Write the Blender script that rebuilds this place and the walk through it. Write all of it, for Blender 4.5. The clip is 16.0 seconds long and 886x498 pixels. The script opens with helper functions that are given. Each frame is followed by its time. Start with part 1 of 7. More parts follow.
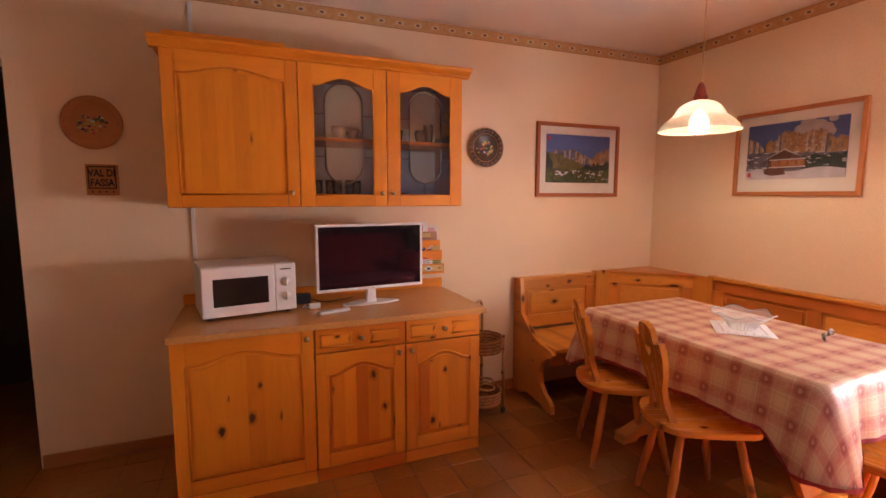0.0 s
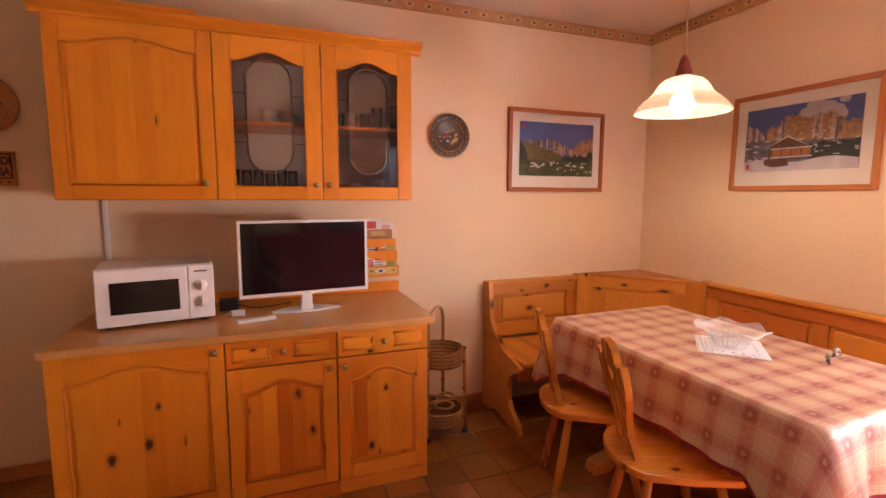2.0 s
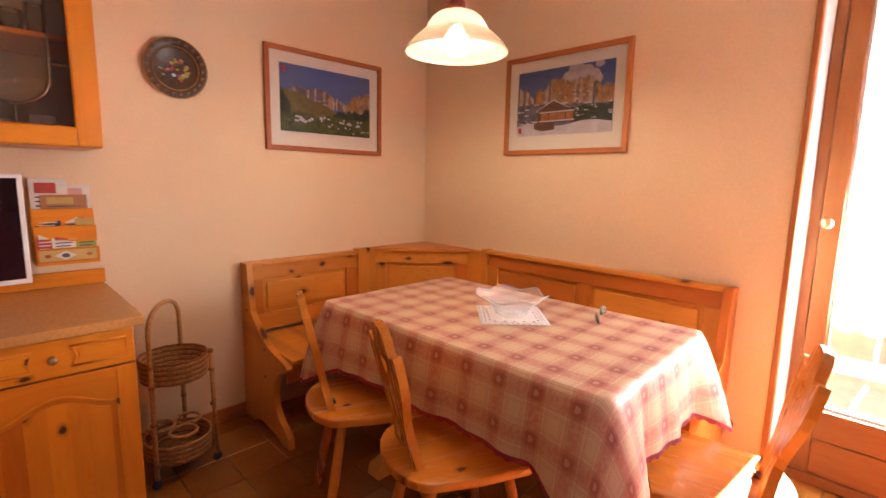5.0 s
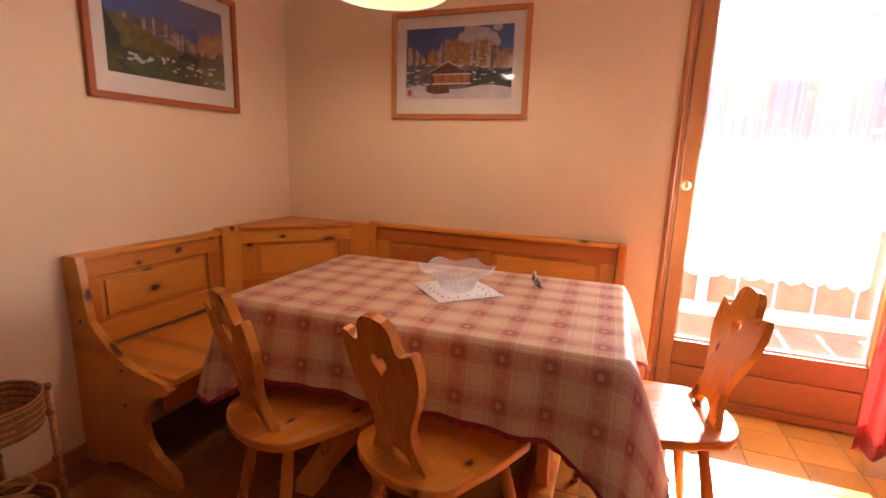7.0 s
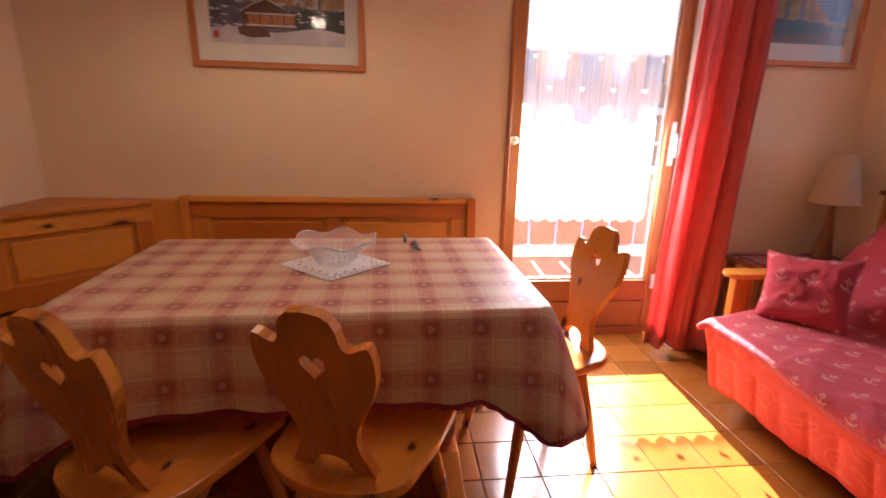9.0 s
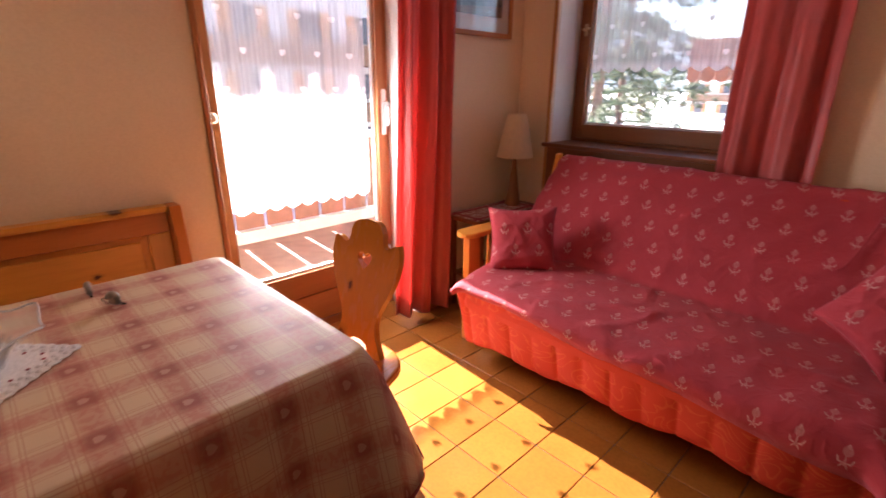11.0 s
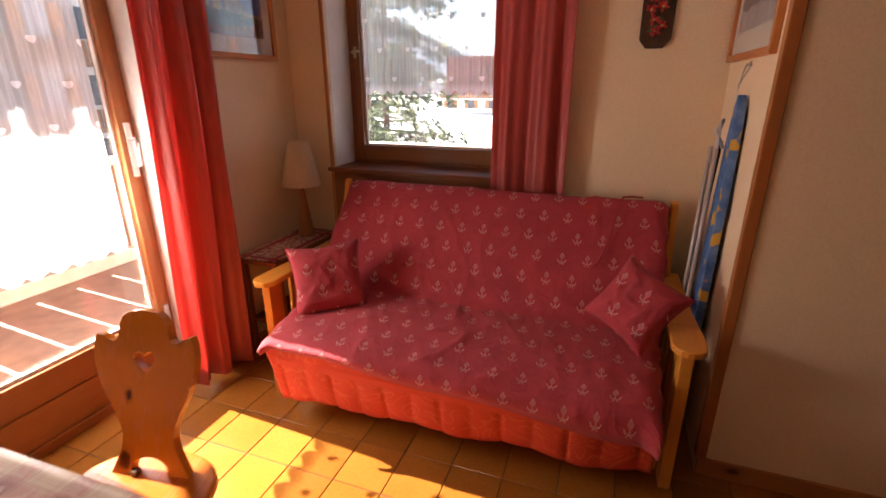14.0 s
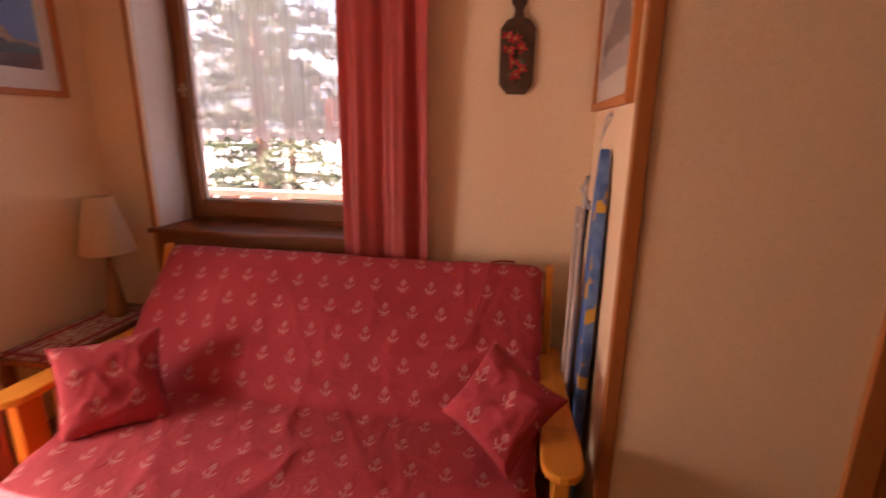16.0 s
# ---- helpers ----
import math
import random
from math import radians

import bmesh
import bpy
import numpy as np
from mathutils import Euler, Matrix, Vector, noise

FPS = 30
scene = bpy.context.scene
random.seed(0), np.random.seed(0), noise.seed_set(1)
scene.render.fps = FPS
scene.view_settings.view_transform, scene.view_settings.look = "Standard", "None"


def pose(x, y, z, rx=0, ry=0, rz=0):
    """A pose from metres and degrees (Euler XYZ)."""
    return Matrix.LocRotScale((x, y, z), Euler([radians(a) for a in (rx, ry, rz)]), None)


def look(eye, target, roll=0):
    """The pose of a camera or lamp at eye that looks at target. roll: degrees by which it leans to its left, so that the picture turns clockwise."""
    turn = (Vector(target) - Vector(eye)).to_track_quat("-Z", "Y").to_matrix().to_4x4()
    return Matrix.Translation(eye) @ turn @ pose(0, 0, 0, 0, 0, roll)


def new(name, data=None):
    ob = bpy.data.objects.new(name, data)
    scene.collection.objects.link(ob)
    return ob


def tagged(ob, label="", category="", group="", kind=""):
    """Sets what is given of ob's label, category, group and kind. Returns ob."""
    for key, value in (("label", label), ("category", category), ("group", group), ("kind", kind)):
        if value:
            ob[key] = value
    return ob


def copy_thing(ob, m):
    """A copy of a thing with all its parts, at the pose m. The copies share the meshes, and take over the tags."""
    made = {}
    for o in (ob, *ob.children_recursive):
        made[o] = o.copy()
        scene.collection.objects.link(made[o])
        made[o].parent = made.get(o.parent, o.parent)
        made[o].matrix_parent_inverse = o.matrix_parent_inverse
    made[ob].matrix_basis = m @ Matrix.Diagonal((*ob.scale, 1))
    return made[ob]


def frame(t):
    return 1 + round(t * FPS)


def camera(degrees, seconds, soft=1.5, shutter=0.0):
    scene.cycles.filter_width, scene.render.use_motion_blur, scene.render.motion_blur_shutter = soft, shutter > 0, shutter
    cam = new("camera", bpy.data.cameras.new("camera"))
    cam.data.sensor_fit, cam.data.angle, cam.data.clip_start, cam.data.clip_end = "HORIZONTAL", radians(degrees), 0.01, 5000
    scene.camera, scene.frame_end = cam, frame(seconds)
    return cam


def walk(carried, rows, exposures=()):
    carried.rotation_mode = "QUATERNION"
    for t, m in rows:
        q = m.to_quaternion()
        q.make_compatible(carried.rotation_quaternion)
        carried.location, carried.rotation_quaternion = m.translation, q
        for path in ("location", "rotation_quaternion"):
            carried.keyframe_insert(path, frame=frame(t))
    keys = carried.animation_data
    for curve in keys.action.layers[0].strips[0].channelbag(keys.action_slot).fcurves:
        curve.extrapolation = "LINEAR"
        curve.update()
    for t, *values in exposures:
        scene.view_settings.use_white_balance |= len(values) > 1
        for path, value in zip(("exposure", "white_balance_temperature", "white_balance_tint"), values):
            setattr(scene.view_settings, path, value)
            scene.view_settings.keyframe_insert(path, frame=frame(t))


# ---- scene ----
cam = camera(86.5, 16.0, 1.5, 0.5)
PATH = [
    (0, (-0.061, -0.055, 1.444), (0.69, 1.785, 1.219), 0.1),
    (0.5, (0.078, -0.05, 1.44), (0.791, 1.804, 1.21), 0.1),
    (1, (0.153, -0.03, 1.439), (0.835, 1.836, 1.208), 0.1),
    (1.5, (0.272, 0.043, 1.424), (0.977, 1.901, 1.193), 0.3),
    (2, (0.384, 0.134, 1.417), (1.085, 1.993, 1.185), 0.3),
    (2.5, (0.52, 0.189, 1.38), (1.225, 2.045, 1.14), 0.2),
    (3, (0.671, 0.216, 1.334), (1.402, 2.063, 1.097), 0.3),
    (3.5, (0.756, 0.253, 1.323), (1.591, 2.055, 1.084), 0.8),
    (4, (0.835, 0.288, 1.306), (1.896, 1.966, 1.064), 1.2),
    (4.5, (0.829, 0.357, 1.306), (2.079, 1.897, 1.047), 1.1),
    (5, (0.759, 0.449, 1.297), (2.157, 1.849, 1.006), 1.2),
    (5.2, (0.748, 0.475, 1.285), (2.191, 1.825, 0.982), 0.9),
    (7.3, (0.617, 1.072, 1.264), (2.488, 1.654, 0.861), 1.8),
    (7.5, (0.619, 1.113, 1.267), (2.507, 1.629, 0.858), 1.6),
    (8, (0.668, 1.21, 1.249), (2.606, 1.471, 0.829), 1.8),
    (8.5, (0.691, 1.281, 1.242), (2.637, 1.31, 0.78), 1.4),
    (9, (0.708, 1.351, 1.231), (2.628, 1.137, 0.715), 1.5),
    (9.5, (0.787, 1.392, 1.239), (2.641, 0.896, 0.678), 1.3),
    (10, (0.913, 1.37, 1.234), (2.653, 0.581, 0.643), 1.3),
    (10.2, (0.956, 1.366, 1.246), (2.63, 0.459, 0.634), 1.0),
    (12.3, (1.219, 1.504, 1.327), (2.123, -0.159, 0.68), 0.2),
    (12.5, (1.223, 1.501, 1.342), (2.079, -0.185, 0.691), 0.2),
    (13, (1.242, 1.482, 1.364), (1.973, -0.263, 0.715), 0.1),
    (13.5, (1.253, 1.437, 1.393), (1.908, -0.335, 0.736), -0.0),
    (14, (1.224, 1.337, 1.421), (1.862, -0.441, 0.766), -0.1),
    (14.5, (1.197, 1.197, 1.451), (1.821, -0.587, 0.797), -0.2),
    (15, (1.149, 1.067, 1.456), (1.755, -0.732, 0.826), -0.1),
    (15.5, (1.073, 0.943, 1.447), (1.648, -0.888, 0.882), 0.1),
    (16, (1.052, 0.852, 1.445), (1.38, -1.057, 0.946), 0.7),
]
EXPO = [(0.0, 4.72, 6250, 27), (1.5, 4.97, 6250, 25), (3.5, 4.92, 6200, 26), (5.0, 4.9, 6250, 19), (8.0, 4.22, 6350, 26), (10.0, 3.84, 5950, 26), (12.5, 3.36, 6850, 19), (15.0, 3.44, 7100, 25), (16.0, 3.63, 8000, 40)]
walk(cam, [(t, look(eye, target, roll)) for t, eye, target, roll in PATH], EXPO)

# ---- world, sun ----
SUN_EL, SUN_DIR = 34.5, Vector((-0.997, 0.078, 0.0))
world = bpy.data.worlds.new("world")
world.use_nodes = True
scene.world = world
wn = world.node_tree
sky = wn.nodes.new("ShaderNodeTexSky")
sky.sky_type, sky.sun_disc = "NISHITA", False
sky.sun_elevation = radians(SUN_EL)
sky.sun_rotation = math.atan2(0.997, -0.078)
wn.links.new(sky.outputs[0], wn.nodes["Background"].inputs[0])
wn.nodes["Background"].inputs[1].default_value = 0.05
sun = new("sun", bpy.data.lights.new("sun", "SUN"))
sun.data.energy, sun.data.angle, sun.data.color = 5.0, radians(0.5), (1.0, 0.93, 0.82)
way = Vector((SUN_DIR.x, SUN_DIR.y, -math.tan(radians(SUN_EL)))).normalized()
sun.matrix_world = look((30, -3, 22), Vector((30, -3, 22)) + way)



def sky_lamp(name, eye, target, w, h, watts, color):
    """An area lamp that stands in for the sky's light in an opening."""
    la = bpy.data.lights.new(name, "AREA")
    la.shape, la.size, la.size_y, la.energy, la.color = "RECTANGLE", w, h, watts, color
    ob = new(name, la)
    ob.matrix_world = look(eye, target)
    return ob


sky_lamp("door_daylight", (3.311, 0.25, 1.0), (0.0, 0.25, 0.7), 0.78, 0.5, 2.2, (1.0, 0.95, 0.88))

# ---- materials ----
class Mat:
    """A node material with small helpers for arithmetic on sockets."""

    def __init__(self, name, rough=0.5, metal=0.0, spec=0.5):
        self.m = bpy.data.materials.new(name)
        self.m.use_nodes = True
        self.t = self.m.node_tree
        self.b = self.t.nodes["Principled BSDF"]
        self.b.inputs["Roughness"].default_value = rough
        self.b.inputs["Metallic"].default_value = metal
        self.b.inputs["Specular IOR Level"].default_value = spec

    def put(self, sock, v):
        if isinstance(v, bpy.types.NodeSocket):
            self.t.links.new(v, sock)
        elif isinstance(v, (tuple, list)) and len(v) == 3 and len(sock.default_value) == 4:
            sock.default_value = (*v, 1.0)
        else:
            sock.default_value = v

    def f(self, op, *args):
        n = self.t.nodes.new("ShaderNodeMath")
        n.operation = op
        for i, a in enumerate(args):
            self.put(n.inputs[i], a)
        return n.outputs[0]

    def coord(self, kind="Object", scale=(1, 1, 1), rot=(0, 0, 0)):
        c = self.t.nodes.new("ShaderNodeTexCoord")
        n = self.t.nodes.new("ShaderNodeMapping")
        n.inputs["Scale"].default_value = scale
        n.inputs["Rotation"].default_value = rot
        self.t.links.new(c.outputs[kind], n.inputs[0])
        return n.outputs[0]

    def rand(self):
        return self.t.nodes.new("ShaderNodeObjectInfo").outputs["Random"]

    def shift(self, vec, amount):
        """Moves a texture by the object's own random number."""
        n = self.t.nodes.new("ShaderNodeVectorMath")
        n.operation = "ADD"
        self.t.links.new(vec, n.inputs[0])
        self.t.links.new(self.f("MULTIPLY", self.rand(), amount), n.inputs[1])
        return n.outputs[0]

    def split(self, vec):
        n = self.t.nodes.new("ShaderNodeSeparateXYZ")
        self.t.links.new(vec, n.inputs[0])
        return n.outputs

    def noise(self, vec, scale=5.0, detail=3.0, rough=0.5, dist=0.0):
        n = self.t.nodes.new("ShaderNodeTexNoise")
        self.t.links.new(vec, n.inputs["Vector"])
        n.inputs["Scale"].default_value, n.inputs["Detail"].default_value = scale, detail
        n.inputs["Roughness"].default_value, n.inputs["Distortion"].default_value = rough, dist
        return n.outputs[0]

    def voronoi(self, vec, scale):
        n = self.t.nodes.new("ShaderNodeTexVoronoi")
        self.t.links.new(vec, n.inputs["Vector"])
        n.inputs["Scale"].default_value = scale
        return n.outputs

    def ramp(self, fac, *stops):
        n = self.t.nodes.new("ShaderNodeValToRGB")
        self.t.links.new(fac, n.inputs[0])
        e = n.color_ramp.elements
        while len(e) < len(stops):
            e.new(0.5)
        for k, (p, c) in zip(e, stops):
            k.position = p
            k.color = (c, c, c, 1) if isinstance(c, (int, float)) else (*c, 1)
        return n.outputs[0]

    def mix(self, fac, a, b, kind="MIX"):
        n = self.t.nodes.new("ShaderNodeMix")
        n.data_type, n.blend_type = "RGBA", kind
        self.put(n.inputs[0], fac)
        self.put(n.inputs[6], a)
        self.put(n.inputs[7], b)
        return n.outputs[2]

    def color(self, c):
        self.put(self.b.inputs["Base Color"], c)
        return self

    def bump(self, h, strength=0.2, distance=0.01):
        n = self.t.nodes.new("ShaderNodeBump")
        n.inputs["Strength"].default_value, n.inputs["Distance"].default_value = strength, distance
        self.t.links.new(h, n.inputs["Height"])
        self.t.links.new(n.outputs[0], self.b.inputs["Normal"])
        return self

    def rough(self, v):
        self.put(self.b.inputs["Roughness"], v)
        return self

    def heart(self, x, y):
        """1 inside a heart about one unit wide round the origin."""
        q = self.f("SUBTRACT", self.f("ADD", self.f("MULTIPLY", x, x), self.f("MULTIPLY", y, y)), 1.0)
        k = self.f("MULTIPLY", self.f("MULTIPLY", x, x), self.f("MULTIPLY", self.f("MULTIPLY", y, y), y))
        return self.f("LESS_THAN", self.f("SUBTRACT", self.f("MULTIPLY", self.f("MULTIPLY", q, q), q), k), 0.0)


def plain(name, c, rough=0.5, metal=0.0, vary=0.08, scale=20.0, bump=0.0):
    a = Mat(name, rough, metal)
    n = a.noise(a.coord(), scale, 4)
    a.color(a.ramp(n, (0.3, tuple(v * (1 - vary) for v in c)), (0.7, tuple(min(1, v * (1 + vary)) for v in c))))
    if bump:
        a.bump(n, bump, 0.004)
    return a.m


def pine(name, axis, dark, light, rough=0.32, knots=0.27, stretch=9.0, flat=1, even=0.0):
    """Lacquered knotty wood with its grain along one axis; even takes out the tone of single boards."""
    a = Mat(name, rough, 0.0, 0.34)
    s = [stretch, stretch, stretch]
    s[axis] = 1.0
    v = a.shift(a.coord("Object", tuple(s)), 37.0)
    grain = a.noise(v, 3.2, 5, 0.6, 0.9)
    fine = a.noise(v, 16.0, 2, 0.5)
    wide = a.noise(a.shift(a.coord(), 37.0), 1.7, 2)
    g = a.f("ADD", a.f("MULTIPLY", grain, 0.75), a.f("MULTIPLY", fine, 0.25))
    dark = tuple(0.5 * p + 0.5 * q for p, q in zip(dark, light))
    c = a.ramp(g, (0.3, dark), (0.52, tuple((p + 2 * q) / 3 for p, q in zip(dark, light))), (0.72, light))
    c = a.mix(a.f("MULTIPLY", wide, 0.35), c, tuple(x * 0.82 for x in light))
    tone = a.ramp(a.rand(), (0.0, (0.74, 0.52, 0.5)), (0.22, (0.86, 0.72, 0.7)), (0.34, (0.97, 0.92, 0.9)), (0.7, (1.0, 0.98, 0.95)), (1.0, (1.1, 1.12, 1.05)))
    if even:
        tone = a.mix(even, tone, (1.0, 0.98, 0.95))
    c = a.mix(1.0, c, tone, "MULTIPLY")
    if knots:
        kc = a.split(a.shift(a.coord(), 37.0))
        cb = a.t.nodes.new("ShaderNodeCombineXYZ")
        a.t.links.new(a.f("MULTIPLY", kc[axis], 0.62), cb.inputs[0])
        a.t.links.new(kc[3 - axis - flat] if axis != flat else kc[(axis + 1) % 3], cb.inputs[1])
        wob = a.t.nodes.new("ShaderNodeVectorMath")
        wob.operation = "ADD"
        a.t.links.new(cb.outputs[0], wob.inputs[0])
        a.t.links.new(a.f("MULTIPLY", a.noise(cb.outputs[0], 60.0, 2), 0.016), wob.inputs[1])
        vo = a.voronoi(wob.outputs[0], 9.0)
        vo[0].node.voronoi_dimensions = "2D"
        some = a.f("GREATER_THAN", a.split(vo["Color"])[0], 1.0 - knots)
        size = a.f("ADD", 0.55, a.f("MULTIPLY", a.split(vo["Color"])[1], 0.75))
        core = a.ramp(a.f("DIVIDE", vo["Distance"], size), (0.06, 1.0), (0.1, 0.85), (0.125, 0.35), (0.25, 0.0))
        c = a.mix(a.f("MULTIPLY", core, some), c, (0.1, 0.026, 0.01))
    a.color(c)
    a.rough(a.ramp(grain, (0.2, rough + 0.1), (0.8, rough - 0.06)))
    return a.bump(g, 0.06, 0.003).m


PD, PL = (0.60, 0.178, 0.010), (0.86, 0.322, 0.021)
pine_x = pine("pine_x", 0, PD, PL, 0.3, 0.17)
pine_y = pine("pine_y", 1, PD, PL, 0.3, 0.17)
pine_z = pine("pine_z", 2, PD, PL, 0.3, 0.27)
pine_even = pine("pine_even_z", 2, PD, PL, 0.3, 0.16, 9.0, 1, 0.75)
clear_x = pine("clear_pine_x", 0, PD, PL, 0.3, 0.0, 9.0, 1, 0.6)
clear_z = pine("clear_pine_z", 2, PD, PL, 0.3, 0.0, 9.0, 1, 0.6)
chair_z = pine("chair_wood_z", 2, (0.42, 0.13, 0.014), (0.68, 0.265, 0.034), 0.24, 0.16, 9.0, 0)
chair_x = pine("chair_wood_x", 0, (0.42, 0.13, 0.014), (0.68, 0.265, 0.034), 0.24, 0.2, 9.0, 2)
bench_x = pine("bench_wood_x", 0, (0.5, 0.172, 0.02), (0.76, 0.328, 0.05))
bench_y = pine("bench_wood_y", 1, (0.5, 0.172, 0.02), (0.76, 0.328, 0.05), 0.32, 0.3, 9.0, 0)
bench_z = pine("bench_wood_z", 2, (0.5, 0.172, 0.02), (0.76, 0.328, 0.05))
door_z = pine("door_wood_z", 2, (0.22, 0.075, 0.02), (0.36, 0.14, 0.04), 0.4, 0.12)
door_y = pine("door_wood_y", 1, (0.22, 0.075, 0.02), (0.36, 0.14, 0.04), 0.4, 0.12)
window_x = pine("window_wood_x", 0, (0.15, 0.055, 0.016), (0.27, 0.105, 0.03), 0.4, 0.1)
window_z = pine("window_wood_z", 2, (0.15, 0.055, 0.016), (0.27, 0.105, 0.03), 0.4, 0.1)
trim_z = pine("trim_wood_z", 2, (0.34, 0.13, 0.035), (0.48, 0.2, 0.06), 0.4, 0.05)
trim_x = pine("trim_wood_x", 0, (0.34, 0.13, 0.035), (0.48, 0.2, 0.06), 0.4, 0.05)
trim_y = pine("trim_wood_y", 1, (0.34, 0.13, 0.035), (0.48, 0.2, 0.06), 0.4, 0.05)
frame_x = pine("picture_wood_x", 0, (0.40, 0.14, 0.042), (0.54, 0.21, 0.065), 0.4, 0.0)
frame_z = pine("picture_wood_z", 2, (0.40, 0.14, 0.042), (0.54, 0.21, 0.065), 0.4, 0.0)
lamp_wood = pine("lamp_wood", 2, (0.2, 0.08, 0.03), (0.34, 0.15, 0.055), 0.45, 0.0)

a = Mat("plaster", 0.85)
v = a.coord()
n1, n2 = a.noise(v, 1.3, 3), a.noise(v, 160.0, 2)
a.color(a.mix(0.18, a.ramp(n1, (0.3, (0.83, 0.61, 0.35)), (0.7, (0.87, 0.655, 0.39))), a.ramp(n2, (0.3, 0.5), (0.7, 0.85))))
plaster = a.bump(n2, 0.25, 0.0015).m
a = Mat("ceiling_paint", 0.9)
v = a.coord()
n1, n2 = a.noise(v, 2.0, 3), a.noise(v, 120.0, 2)
a.color(a.ramp(n1, (0.3, (0.72, 0.62, 0.55)), (0.7, (0.78, 0.69, 0.62))))
ceiling_paint = a.bump(n2, 0.2, 0.0015).m
white_paint = plain("reveal_paint", (0.78, 0.76, 0.72), 0.7, 0, 0.03, 30, 0.05)

a = Mat("floor_tile", 0.3, 0.0, 0.85)
v = a.coord("Object")
v = a.shift(v, 23.0)
n1, n2, n3 = a.noise(v, 3.5, 2, 0.5), a.noise(v, 70.0, 3), a.noise(v, 5.0, 2)
c = a.ramp(n1, (0.25, (0.27, 0.1, 0.015)), (0.75, (0.34, 0.134, 0.022)))
c = a.mix(a.ramp(n2, (0.3, 0.22), (0.6, 0.0)), c, (0.14, 0.05, 0.012))
tone = a.ramp(a.rand(), (0.0, (0.84, 0.82, 0.8)), (1.0, (1.12, 1.09, 1.05)))
c = a.mix(1.0, c, tone, "MULTIPLY")
a.color(c).rough(a.ramp(n3, (0.3, 0.16), (0.7, 0.24)))
floor_tile = a.bump(n2, 0.04, 0.001).m
grout = plain("grout", (0.10, 0.065, 0.045), 0.9, 0, 0.2, 60, 0.2)
balcony_tile = plain("balcony_tile", (0.30, 0.16, 0.11), 0.6, 0, 0.2, 12, 0.1)
worktop_mat = plain("worktop_laminate", (0.62, 0.31, 0.095), 0.22, 0, 0.1, 90)
white_plastic = plain("white_plastic", (0.78, 0.77, 0.76), 0.35, 0, 0.02)
grey_plastic = plain("grey_plastic", (0.55, 0.55, 0.56), 0.4, 0, 0.03)
black_plastic = plain("black_plastic", (0.012, 0.012, 0.013), 0.4, 0, 0.1)
screen_mat = plain("screen", (0.006, 0.006, 0.008), 0.07, 0, 0.05)
oven_glass = plain("oven_window", (0.012, 0.011, 0.011), 0.15, 0, 0.1)
brass = plain("aged_brass", (0.52, 0.37, 0.2), 0.35, 0.9, 0.12)
steel = plain("steel", (0.6, 0.6, 0.6), 0.3, 0.95, 0.06)
lead = plain("lead_came", (0.2, 0.15, 0.11), 0.3, 0.8, 0.2)
rubber = plain("rubber", (0.02, 0.02, 0.02), 0.7)
# dark colour of the hall walls stands in for the hall's missing light
unlit_hall = plain("unlit_hall_wall", (0.10, 0.08, 0.065), 0.9)


def thin_glass(name, tint, gloss=0.6, haze=0.0, veil=(0.5, 0.5, 0.5), film="BsdfDiffuse"):
    a = Mat(name)
    t = a.t
    tr, gl, mx, fr = (t.nodes.new("ShaderNode" + k) for k in ("BsdfTransparent", "BsdfGlossy", "MixShader", "Fresnel"))
    tr.inputs[0].default_value = (*tint, 1)
    gl.inputs["Roughness"].default_value = 0.02
    fr.inputs[0].default_value = 1.45
    t.links.new(a.f("MULTIPLY", fr.outputs[0], gloss), mx.inputs[0])
    t.links.new(tr.outputs[0], mx.inputs[1])
    t.links.new(gl.outputs[0], mx.inputs[2])
    last = mx
    if haze:
        df, last = t.nodes.new("ShaderNode" + film), t.nodes.new("ShaderNodeMixShader")
        df.inputs[0].default_value = (*veil, 1)
        last.inputs[0].default_value = haze
        t.links.new(mx.outputs[0], last.inputs[1])
        t.links.new(df.outputs[0], last.inputs[2])
    t.links.new(last.outputs[0], t.nodes["Material Output"].inputs[0])
    return a.m


pane_glass = thin_glass("pane_glass", (0.96, 0.97, 0.96), 0.9)
# whitish translucent veil mixed into the window's glass imitates the outdoor glare
glare_pane = thin_glass("glare_pane_glass", (0.96, 0.97, 0.96), 0.9, 0.035, (0.8, 0.83, 0.9), "BsdfTranslucent")
# bluish haze imitates reflected daylight and lightens the dim cabinet inside
smoked_glass = thin_glass("smoked_glass", (0.8, 0.8, 0.83), 0.45, 0.03, (0.3, 0.31, 0.37))


def pressed_glass(name, share):
    a = Mat(name, 0.1)
    t = a.t
    a.color((0.9, 0.9, 0.92))
    tr, mx = t.nodes.new("ShaderNodeBsdfTransparent"), t.nodes.new("ShaderNodeMixShader")
    mx.inputs[0].default_value = share
    t.links.new(tr.outputs[0], mx.inputs[1])
    t.links.new(a.b.outputs[0], mx.inputs[2])
    t.links.new(mx.outputs[0], t.nodes["Material Output"].inputs[0])
    return a.m


bowl_glass = pressed_glass("pressed_glass", 0.2)
rim_glass = pressed_glass("polished_glass", 0.34)
clear_glass = thin_glass("clear_glass", (0.86, 0.87, 0.87), 1.6)


